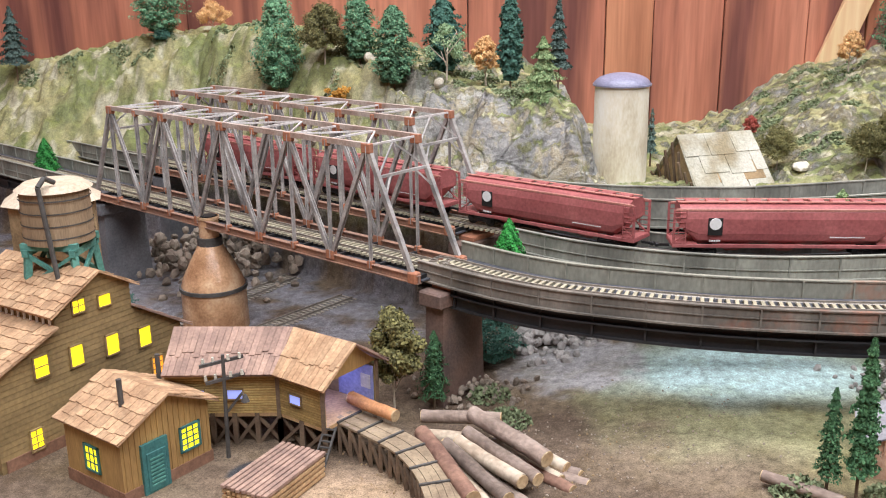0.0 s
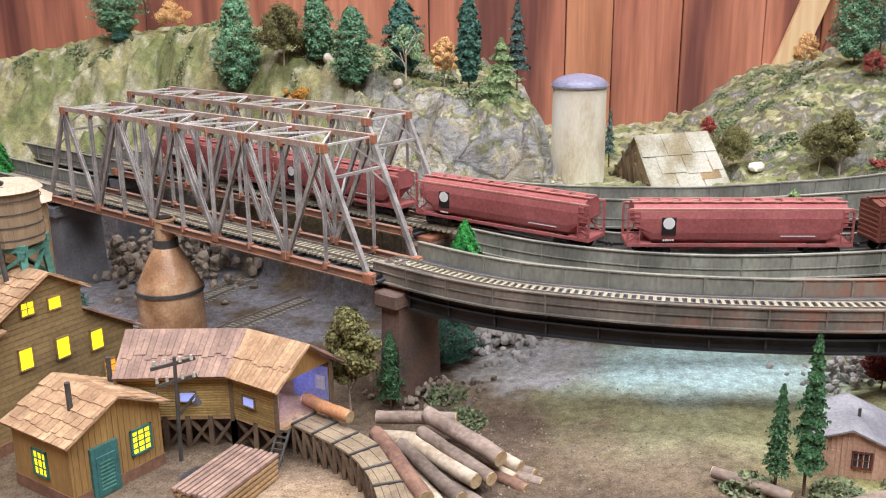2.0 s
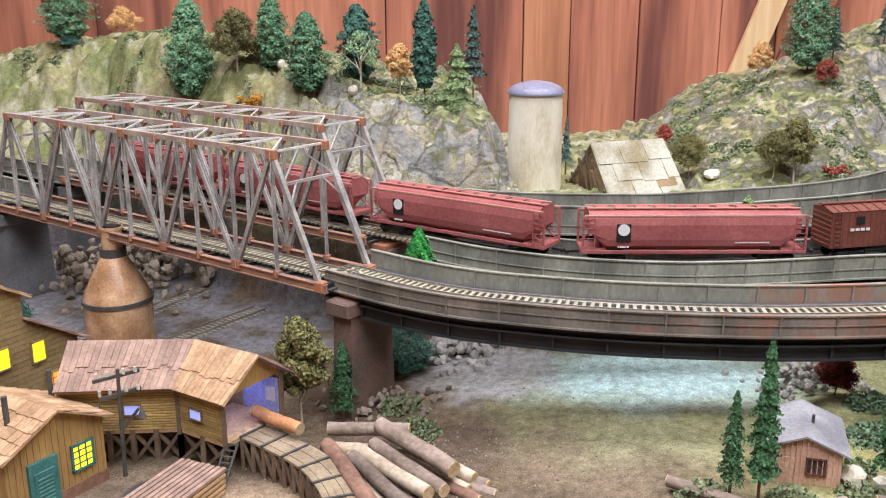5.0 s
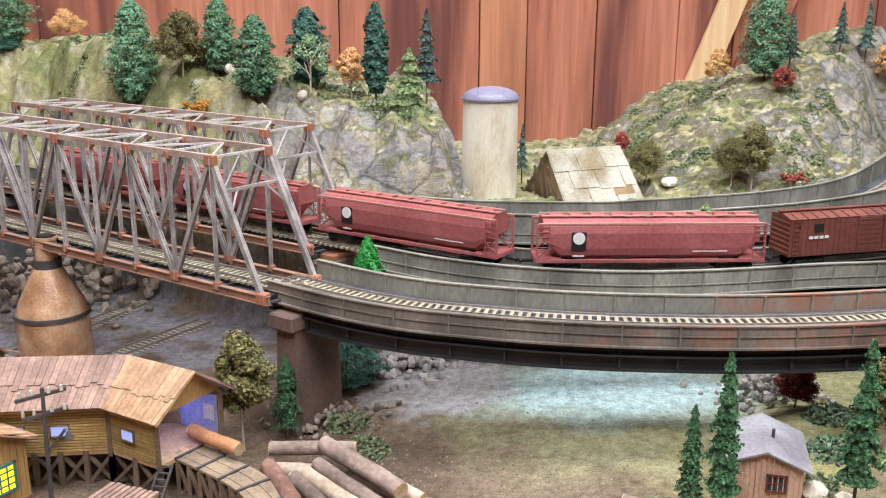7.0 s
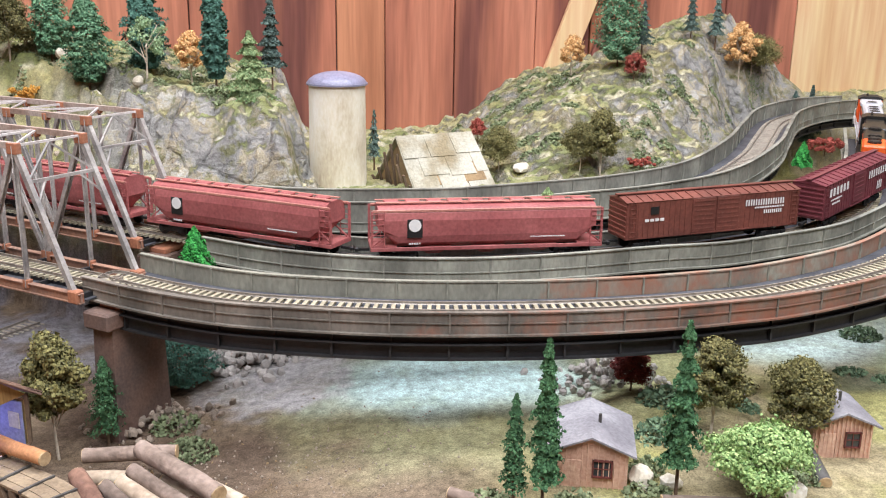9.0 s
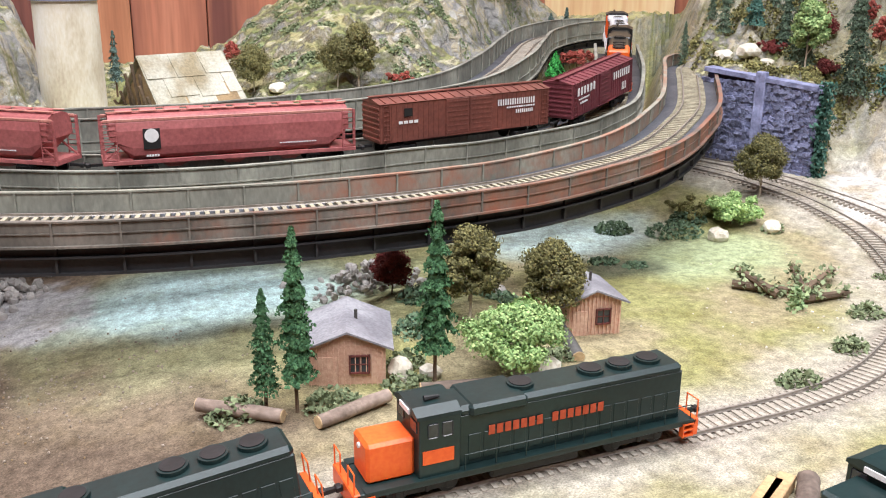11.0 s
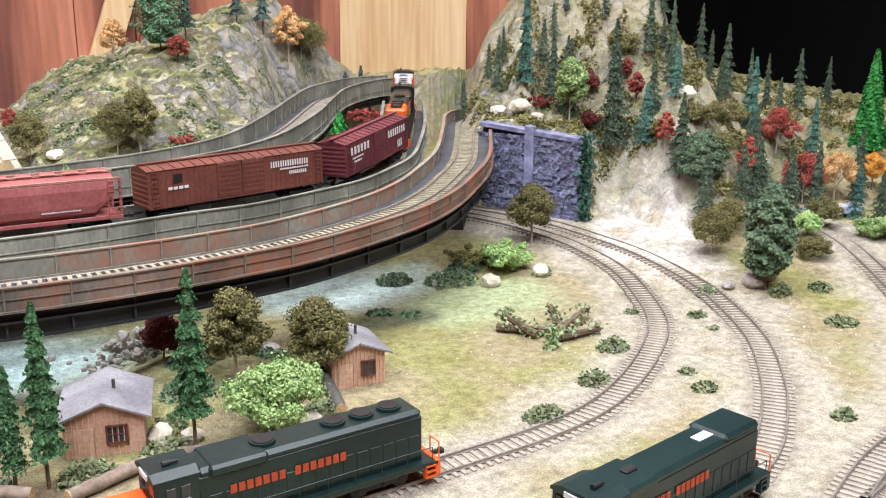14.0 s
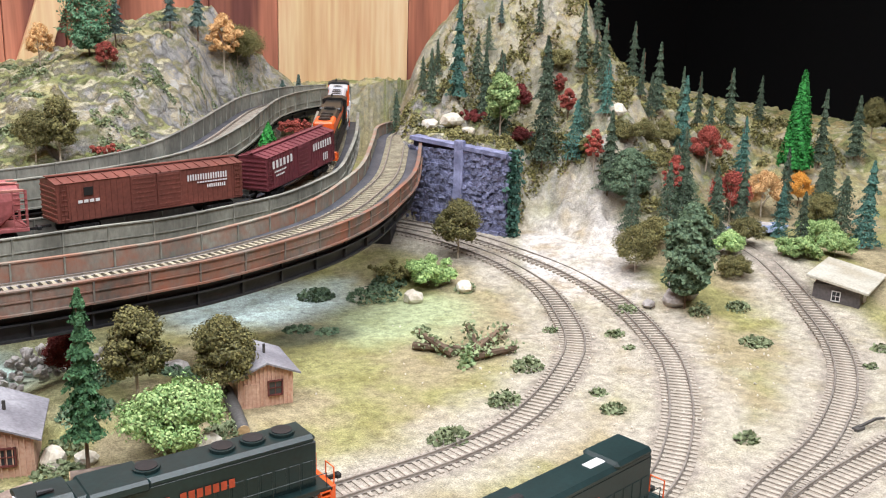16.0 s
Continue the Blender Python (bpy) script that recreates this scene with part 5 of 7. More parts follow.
# water tank on the mill roof
tk = thing("water_tank", "round wooden water tank on a green timber frame", "water tank", at=(-0.326, 0.715, 0.0))
tz = 0.086
cx, cy = 0, 0
for sx, sy in itertools.product((-1, 1), (-1, 1)):
    part("leg", rod(BM(), (sx * 0.022, sy * 0.022, tz), (sx * 0.019, sy * 0.019, tz + 0.036), 0.0055), "tealgreen", tk)
for s in (-1, 1):
    part("beam", rod(BM(), (-0.024, s * 0.020, tz + 0.037), (0.024, s * 0.020, tz + 0.037), 0.006, 0.005), "tealgreen", tk)
    part("beam", rod(BM(), (s * 0.020, -0.024, tz + 0.032), (s * 0.020, 0.024, tz + 0.032), 0.006, 0.005), "tealgreen", tk)
    part("brace", rod(rod(BM(), (-0.022, s * 0.022, tz + 0.004), (0.020, s * 0.020, tz + 0.030), 0.003), (0.022, s * 0.022, tz + 0.004), (-0.020, s * 0.020, tz + 0.030), 0.003), "tealgreen", tk)
    part("brace", rod(BM(), (s * 0.022, -0.022, tz + 0.004), (s * 0.020, 0.020, tz + 0.030), 0.003), "tealgreen", tk)
part("barrel", cyl(BM(), (0, 0, tz + 0.061), 0.0285, 0.044, 0.0275, seg=36), "tankwood", tk)
for k in range(4):
    b = BM()
    bmesh.ops.create_cone(b, cap_ends=False, segments=36, radius1=0.0289, radius2=0.0289, depth=0.0012, matrix=pose(0, 0, tz + 0.045 + k * 0.0105))
    part("hoop", b, "stack", tk)
part("lid", cyl(BM(), (0, 0, tz + 0.0855), 0.031, 0.005, 0.024, seg=36), "tanktop", tk)
part("pipe", rod(rod(rod(BM(), (0.012, -0.032, tz - 0.006), (0.004, -0.034, tz + 0.090), 0.0042, seg=10), (0.004, -0.034, tz + 0.090), (0.006, -0.026, tz + 0.096), 0.0042, seg=10), (0.006, -0.026, tz + 0.096), (0.010, -0.018, tz + 0.091), 0.0042, seg=10), "stack", tk)
# shorter tank behind it
tk2 = thing("storage_tank", "squat dark tank with a pale octagonal lid", "tank", at=(-0.372, 0.80, 0))
part("body", cyl(BM(), (0, 0, 0.055), 0.040, 0.17, seg=8), "straw", tk2)
part("lid", cyl(BM(), (0, 0, 0.144), 0.046, 0.010, 0.030, seg=8), "tanktop", tk2)

# small house in front of the mill
hs = thing("mill_office", "small ochre board house with a shingle roof and teal trim", "house", at=(-0.222, 0.556, G0), rz=58)
W, Dp, H = 0.080, 0.068, 0.054
gab = [(0, -0.002), (W, -0.002), (W, H), (W * 0.5, H + 0.018), (0, H)]
part("wall", prism_wall(gab, Dp, Vector((1, 0, 0)), Vector((0, 1, 0)), Vector((0, 0, 0))), "ochre", hs)
for k in range(16):
    x = W * (k + 0.5) / 16
    part("batten", rod(BM(), (x, -0.0004, 0.01), (x, -0.0004, H + 0.017 - abs(x - W / 2) * 0.44), 0.0007, 0.0006), "ochre", hs)
part("brick_base", box(BM(), (W / 2, Dp / 2, 0.004), (W + 0.0016, Dp + 0.0016, 0.012)), "brick", hs)
for sgn in (-1, 1):
    xe, xr = (W + 0.006 if sgn > 0 else -0.006), W * 0.5
    ze, zr = H - 0.002, H + 0.0205
    pts = [(xe, -0.007, ze), (xe, Dp + 0.004, ze), (xr, Dp + 0.004, zr), (xr, -0.007, zr)]
    shingle_roof(hs, *(pts if sgn > 0 else [pts[1], pts[0], pts[3], pts[2]]), "shingle", 0.008, 0.0095)
part("door_frame", box(BM(), (0.027, -0.0012, 0.021), (0.023, 0.003, 0.040)), "teal", hs)
part("door", box(BM(), (0.027, -0.0028, 0.018), (0.0165, 0.0012, 0.031), bevel=0.0004), "teal", hs, "teal louvred door")
b = BM()
for k in range(8):
    box(b, (0.027, -0.0036, 0.007 + k * 0.003), (0.012, 0.0006, 0.0013))
part("louvre", b, "tealgreen", hs)
window(hs, (0.060, -0.0004, 0.030), 0, 0.0175, 0.0195, "winlit", "teal", 3, 4)
window(hs, (-0.0004, 0.034, 0.028), -90, 0.016, 0.020, "winlit", "teal", 3, 3)
part("stove_pipe", rod(BM(), (0.020, 0.022, H + 0.002), (0.020, 0.022, H + 0.032), 0.0042, seg=10), "stack", hs)
part("ramp_board", rod(BM(), (0.040, -0.008, 0.000), (0.055, -0.026, -0.002), 0.0012, 0.008), "lumber", hs)
part("stove_pipe", rod(BM(), (W - 0.002, Dp * 0.8, H - 0.004), (W - 0.002, Dp * 0.8, H + 0.024), 0.0042, seg=10), "stack", hs)

# telegraph pole beside the house
tp = thing("utility_pole", "crooked dark utility pole with crossarms and insulators", "utility pole", at=(-0.168, 0.628, G0))
part("pole", rod(BM(), (0, 0, 0), (0.002, 0, 0.088), 0.0036, 0.0028, seg=8), "stack", tp)
for k, z in enumerate((0.082, 0.068)):
    arm = part("crossarm", rod(BM(), (-0.016 + k * 0.004, -0.003, z - 0.003), (0.017, 0.003, z + 0.004), 0.0024), "stack", tp)
    for x in (-0.014, -0.006, 0.006, 0.015):
        part("insulator", cyl(BM(), (x + k * 0.001, 0, z + 0.003 + x * 0.2), 0.0014, 0.004, 0.0011, seg=8), "tinroof", arm)
part("lamp_arm", rod(BM(), (0.002, 0, 0.04), (0.016, -0.003, 0.058), 0.002), "stack", tp)
part("lamp_shade", cyl(BM(), (0.018, -0.003, 0.054), 0.0035, 0.006, 0.001, seg=10), "stack", tp)

# long saw shed on stilts
sh = thing("saw_shed", "long bent log-sided shed on timber stilts with a patched plank roof", "shed")
P0, P1, P2 = Vector((-0.222, 0.649, 0)), Vector((-0.132, 0.655, 0)), Vector((-0.090, 0.628, 0))
FZ, EZ, RZ = -0.003, 0.034, 0.060
dep1 = Vector((0.0, 0.062, 0))
dep2 = Vector((0.034, 0.052, 0))
for a, b2, dn in ((P0, P1, dep1), (P1, P2, dep2)):
    u = b2 - a
    L = u.length
    u.normalize()
    nrm = Vector((u.y, -u.x, 0))
    part("wall", rod(BM(), a + Vector((0, 0, (FZ + EZ) / 2)) - nrm * 0.001, b2 + Vector((0, 0, (FZ + EZ) / 2)) - nrm * 0.001, EZ - FZ, 0.0016), "ochre", sh)
    clapboards(sh, a, u, 0, L, FZ + 0.001, EZ, 0.0022, "shedlog", "log_siding", nrm)
    for f in ((0.28, 0.62) if L > 0.07 else (0.42,)):
        window(sh, tuple(a + u * (L * f) + nrm * 0.0012 + Vector((0, 0, 0.0145))), math.degrees(math.atan2(u.y, u.x)), 0.013, 0.0085, "winblue", "ochre_dark", 1, 1)
    part("corner_post", rod(BM(), b2 + Vector((0, 0, FZ - 0.004)) + nrm * 0.001, b2 + Vector((0, 0, EZ)) + nrm * 0.001, 0.003), "timber", sh)
    k = int(L / 0.018)
    for i in range(k + 1):
        for d in (0.0, 0.95):
            q = a + u * (L * i / k) + dn * d
            part("stilt", rod(BM(), q + Vector((0, 0, G0 - 0.004)), q + Vector((0, 0, FZ)), 0.0036), "timber", sh)
        if i < k:
            q, q2 = a + u * (L * i / k), a + u * (L * (i + 1) / k)
            part("brace", rod(BM(), q + Vector((0, 0, G0)), q2 + Vector((0, 0, FZ - 0.003)), 0.0026), "timber", sh)
            part("brace", rod(BM(), q2 + Vector((0, 0, G0)) - nrm * 0.003, q + Vector((0, 0, FZ - 0.003)) - nrm * 0.003, 0.0026), "timber", sh)
    fl = quad_prism(BM(), a + Vector((0, 0, FZ)), b2 + Vector((0, 0, FZ)), b2 + dn + Vector((0, 0, FZ)), a + dn + Vector((0, 0, FZ)), 0.003)
    part("floor", fl, "lumber", sh)
    e = Vector((0, 0, 1))
    o = nrm * 0.008
    ridge = lambda p, dd: p + dd * 0.5 + e * RZ
    d1, d2 = (dep1, dep1 * 0.5 + dep2 * 0.5) if L > 0.07 else (dep1 * 0.5 + dep2 * 0.5, dep2)
    over = u * (0.008 if L < 0.07 else 0)
    shingle_roof(sh, a + o + e * (EZ - 0.001), b2 + o + over + e * (EZ - 0.001), ridge(b2 + over, d2), ridge(a, d1), "shingle_grey" if L > 0.07 else "shingle", 0.0048, 0.019, "roof_board")
    shingle_roof(sh, b2 + over + d2 * 1.12 + e * (EZ - 0.001), a + d1 * 1.12 + e * (EZ - 0.001), ridge(a, d1), ridge(b2 + over, d2), "shingle_grey", 0.0048, 0.019, "roof_board")
    part("back_wall", rod(BM(), a + d1 * 0.98 + e * 0.012, b2 + d2 * 0.98 + e * 0.012, EZ - FZ, 0.0016), "ochre_dark", sh)
part("gable", prism_wall([(0.0, EZ), (0.062, EZ), (0.031, RZ - 0.001)], 0.0015, dep2.normalized(), Vector((-0.8, 0.5, 0)).normalized(), P2), "ochre", sh)
part("post", rod(BM(), P2 + dep2 + Vector((0, 0, FZ)), P2 + dep2 + Vector((0, 0, EZ)), 0.003), "timber", sh)
lamp = bpy.data.lights.new("shed_lamp", "POINT")
lamp.energy, lamp.color, lamp.shadow_soft_size = 0.035, (0.35, 0.4, 1.0), 0.004
lo = new("shed_lamp", lamp)
lo.location = (-0.10, 0.668, 0.022)
# the shed's blue light is also put into the inside boards' colour
M["bluelitwall"] = mat("blue_lit_inside_boards", (0.30, 0.33, 0.52), (0.20, 0.22, 0.36), rough=0.8, scale=40)
part("inner_wall", rod(BM(), P1 + dep2 * 0.93 + Vector((0, 0, 0.012)), P2 + dep2 * 0.93 + Vector((0, 0, 0.012)), EZ - FZ - 0.002, 0.001), "bluelitwall", sh, "blue-lit inside wall")
part("notice", rod(BM(), P1.lerp(P2, 0.75) + dep2 * 0.915 + Vector((0, 0, 0.015)), P1.lerp(P2, 0.95) + dep2 * 0.915 + Vector((0, 0, 0.015)), 0.012, 0.0006), "tinroof", sh, "pale notice board")

M["ramp"] = mat("worn_ramp_plank", (0.34, 0.26, 0.17), (0.20, 0.145, 0.095), rough=0.9, scale=60)
M["peeled"] = mat("peeled_orange_log", (0.56, 0.27, 0.12), (0.36, 0.16, 0.07), rough=0.8, scale=60)
# log ramp curving away from the shed
ramp = thing("log_ramp", "curved plank ramp on timber legs leading to the shed", "ramp")
rl = even(catmull([(-0.080, 0.655, -0.004), (-0.050, 0.632, -0.005), (-0.022, 0.606, -0.006), (-0.002, 0.575, -0.009), (0.010, 0.540, -0.012)]), 0.004)
rs = sides(rl)
for k in range(5):
    part("plank", sweep(BM(), rl, rect(-0.013 + k * 0.0052, -0.0081 + k * 0.0052, -0.001, 0.0008 + 0.0003 * (k % 2))), "ramp", ramp)
for i in range(2, len(rl) - 1, 3):
    p, m = Vector(rl[i]), Vector(rs[i])
    if i % 2 == 0:
        part("cross_bar", rod(BM(), p - m * 0.014 + Vector((0, 0, 0.0014)), p + m * 0.012 + Vector((0, 0, 0.0014)), 0.0018), "stack", ramp)
    for s in (-0.012, 0.011):
        part("leg", rod(BM(), p + m * s - Vector((0, 0, 0.001)), Vector((p.x + m.x * s, p.y + m.y * s, G0 - 0.003)), 0.0028), "timber", ramp)
    part("brace", rod(BM(), p - m * 0.012 - Vector((0, 0, 0.002)), Vector((rl[min(i + 3, len(rl) - 1)][0] - m.x * 0.012, rl[min(i + 3, len(rl) - 1)][1] - m.y * 0.012, G0)), 0.0022), "timber", ramp)
ld = thing("ladder", "small dark ladder leaning on the shed platform", "ladder")
for s in (0, 0.009):
    part("rail", rod(BM(), (-0.098 + s, 0.606 - s * 0.2, G0), (-0.090 + s, 0.630 - s * 0.2, -0.001), 0.0015), "stack", ld)
for k in range(8):
    f = (k + 0.5) / 8
    part("rung", rod(BM(), (-0.098 + 0.008 * f, 0.606 + 0.024 * f, G0 + 0.029 * f), (-0.089 + 0.008 * f, 0.604 + 0.024 * f, G0 + 0.029 * f), 0.0012), "stack", ld)


# ---- logs and lumber ----
def log_mesh(L, r, seed):
    rnd = random.Random(seed)
    bm = BM()
    rings = []
    for i in range(9):
        x = -L / 2 + L * i / 8
        rings.append([bm.verts.new((x, math.cos(t) * r * rnd.uniform(0.93, 1.05) + math.sin(i * 0.7 + seed) * r * 0.08, math.sin(t) * r * rnd.uniform(0.93, 1.05))) for t in np.linspace(0, 2 * math.pi, 12, endpoint=False)])
    for a, b in zip(rings, rings[1:]):
        for i in range(12):
            bm.faces.new((a[i], a[(i + 1) % 12], b[(i + 1) % 12], b[i]))
    bmesh.ops.recalc_face_normals(bm, faces=bm.faces)
    for f in bm.faces:
        f.smooth = True
    return bm


M["logpale"] = mat("stripped_pale_log", (0.56, 0.47, 0.36), (0.38, 0.29, 0.21), rough=0.9, scale=60, fine=260, bump=0.4, dist=0.0008)
M["logred"] = mat("red_brown_bark", (0.30, 0.17, 0.12), (0.17, 0.09, 0.065), rough=0.95, scale=60, fine=260, bump=0.7, dist=0.0012)


def put_log(a, b, r, label, seed, m="log", group="pile of logs"):
    a, b = Vector(a), Vector(b)
    top = thing("log", label, "log", group)
    v = b - a
    top.matrix_basis = Matrix.Translation((a + b) / 2) @ v.to_track_quat("X", "Z").to_matrix().to_4x4()
    part("bark", log_mesh(v.length, r, seed), m, top)
    for s in (-1, 1):
        part("cut_end", cyl(BM(), (s * v.length / 2, 0, 0), r * 0.93, 0.0012, seg=12, ry=90), "logend", top)


Z1, Z2, Z3 = G0 + 0.008, G0 + 0.020, G0 + 0.031
for i, (a, b, r) in enumerate((((-0.015, 0.632, Z2 + 0.004), (0.028, 0.545, Z2), 0.0078), ((0.004, 0.622, Z2), (0.052, 0.552, Z2 - 0.004), 0.0066), ((0.014, 0.625, Z2), (0.062, 0.568, Z2), 0.0070), ((0.020, 0.636, Z2 + 0.003), (0.073, 0.572, Z2), 0.0068), ((0.024, 0.652, Z3), (0.080, 0.592, Z3 - 0.006), 0.0085), ((-0.018, 0.668, Z2), (0.046, 0.662, Z2 + 0.002), 0.0068), ((-0.020, 0.650, Z1 + 0.004), (0.030, 0.645, Z1 + 0.004), 0.0070), ((0.040, 0.640, Z1 + 0.004), (0.090, 0.590, Z1), 0.0072), ((0.055, 0.630, Z1), (0.105, 0.598, Z1), 0.0070), ((0.030, 0.600, Z1), (0.068, 0.553, Z1), 0.0066), ((0.010, 0.610, Z1), (0.045, 0.540, Z1), 0.0066), ((0.060, 0.612, Z1 + 0.002), (0.098, 0.578, Z1), 0.0060), ((0.046, 0.640, Z2), (0.095, 0.600, Z1 + 0.006), 0.0062), ((0.000, 0.600, Z1), (0.030, 0.532, Z1), 0.0066), ((0.072, 0.612, Z1), (0.110, 0.586, Z1), 0.0056))):
    put_log(a, b, r * 0.80, "rough grey-brown log in the sawmill log pile", i, ("logred", "log", "logpale", "log", "log", "log", "logpale", "logpale", "log", "log", "logpale", "logred", "logpale", "log", "log")[i])
put_log((-0.076, 0.668, 0.0055), (-0.036, 0.638, 0.0045), 0.0052, "peeled orange-brown log lying on the ramp", 40, "peeled", "")
for a, b in (((0.225, 0.560, 0.004), (0.268, 0.528, 0.004)), ((0.285, 0.512, 0.005), (0.332, 0.528, 0.006)), ((0.355, 0.533, 0.004), (0.415, 0.520, 0.004))):
    put_log(a, b, 0.0042, "thin brown log lying in the grass", 60, "log", "logs by the cabins")
put_log((0.482, 0.598, 0.010), (0.470, 0.540, 0.004), 0.0046, "smooth grey pipe lying beside the cabin", 61, "stack", "")
# stacked lumber
pile = thing("lumber_pile", "stack of sawn reddish boards beside the shed", "lumber pile", at=(-0.118, 0.578, G0), rz=66)
for lay in range(5):
    for k in range(9):
        part("board", box(BM(), (random.uniform(-0.001, 0.001), -0.018 + k * 0.0045, 0.003 + lay * 0.0042), (0.072, 0.0034, 0.0028), bevel=0.0003), "lumber" if lay < 4 else "shingle_grey", pile)
for a, ang in (((0.458, 0.352), 31), ((0.467, 0.352), 33)):
    bs = thing("timber_beam", "short squared yellow timber lying on the ballast", "timber", "loose timbers", at=(*a, 0.004), rz=ang)
    part("beam", box(BM(), (0, 0, 0), (0.064, 0.0085, 0.0075), bevel=0.0005), "lumber", bs)
put_log((0.478, 0.340, 0.006), (0.500, 0.361, 0.007), 0.0058, "short log with a pale cut end on the ballast", 71, "log", "")
# coal heap between the siding and the front edge
bm = BM()
rnd = random.Random(31)
bmesh.ops.create_icosphere(bm, subdivisions=4, radius=1)
for v in bm.verts:
    v.co *= rnd.uniform(0.93, 1.05)
    v.co = Vector((v.co.x * 0.034, v.co.y * 0.017, max(v.co.z, -0.1) * 0.020))
M["coal"] = mat("black_coal", (0.022, 0.020, 0.026), (0.008, 0.008, 0.010), rough=0.55, scale=300, fine=900, bump=0.8)
ob = solid("coal_heap", bm, "coal", "heap of black model coal beside the parked locomotive", "coal")
ob.matrix_basis = pose(0.462, 0.262, 0.001, 0, 0, -25)

# ---- waste burner ----
kz = G0 - 0.003
bn = thing("waste_burner", "rusty copper conical sawmill burner with a chimney", "burner", at=(-0.266, 0.92, 0))
part("base", cyl(BM(), (0, 0, kz + 0.024), 0.0355, 0.048, 0.0345, seg=40), "copper", bn)
bm = BM()
pr = [(0.0345, kz + 0.048), (0.0338, kz + 0.052), (0.0310, kz + 0.060), (0.0225, kz + 0.077), (0.0155, kz + 0.090), (0.0125, kz + 0.096)]
rings = [[bm.verts.new((r * math.cos(t), r * math.sin(t), z)) for t in np.linspace(0, 2 * math.pi, 40, endpoint=False)] for r, z in pr]
for a, b in zip(rings, rings[1:]):
    for i in range(40):
        bm.faces.new((a[i], a[(i + 1) % 40], b[(i + 1) % 40], b[i])).smooth = True
part("cone", bm, "copper", bn)
part("band", cyl(BM(), (0, 0, kz + 0.099), 0.0132, 0.009, seg=30), "stack", bn)
part("rim_band", cyl(BM(), (0, 0, kz + 0.0485), 0.0362, 0.004, seg=40), "stack", bn)
part("chimney", cyl(BM(), (0, 0, kz + 0.114), 0.0105, 0.024, seg=30), "copper", bn)
part("flue", cyl(BM(), (0, 0, kz + 0.1262), 0.0085, 0.001, seg=24), "black", bn)
part("lip", cyl(BM(), (0, 0, kz + 0.1245), 0.0116, 0.003, seg=30), "shingle", bn)

# ---- silo and barn ----
si = thing("silo", "mottled cream plaster silo with a purple-grey dome", "silo", at=(0.184, 1.10, 0))
part("barrel", cyl(BM(), (0, 0, 0.148), 0.0325, 0.122, 0.0315, seg=48), "plaster", si)
bm = BM()
bmesh.ops.create_uvsphere(bm, u_segments=36, v_segments=14, radius=0.0335, matrix=Matrix.Translation((0, 0, 0.2085)) @ Matrix.Diagonal((1, 1, 0.42, 1)))
bmesh.ops.delete(bm, geom=[v for v in bm.verts if v.co.z < 0.2084], context="VERTS")
for f in bm.faces:
    f.smooth = True
part("dome", bm, "dome", si)
part("rim", cyl(BM(), (0, 0, 0.2088), 0.0342, 0.002, seg=48), "dome", si)
bz = 0.090
ba = thing("barn", "old low barn with pale patched roof and straw gable", "barn", at=(0.264, 1.040, bz), rz=24)
BL, BD = 0.104, 0.084
gab = [(0, -0.004), (BD, -0.004), (BD, 0.012), (BD / 2, 0.058), (0, 0.012)]
part("wall", prism_wall(gab, BL - 0.012, Vector((0, 1, 0)), Vector((1, 0, 0)), Vector((0.006, 0, 0))), "straw", ba)
q = [(-0.002, -0.006, 0.004), (BL + 0.004, -0.006, 0.002), (BL, BD / 2, 0.061), (0.0, BD / 2, 0.062)]
shingle_roof(ba, *q, "barnroof", 0.032, 0.028, "roof_panel")
q = [(BL, BD + 0.006, 0.006), (0.0, BD + 0.006, 0.006), (0.0, BD / 2, 0.062), (BL, BD / 2, 0.061)]
shingle_roof(ba, *q, "barnroof", 0.032, 0.028, "roof_panel")
for k in range(9):
    y = BD * (k + 0.5) / 9
    part("rafter_pole", rod(BM(), (0.002, y, -0.002), (-0.003 - 0.003 * (k % 3), y, 0.008 + 0.046 * (1 - abs(y - BD / 2) / (BD / 2))), 0.0024), "timber", ba)


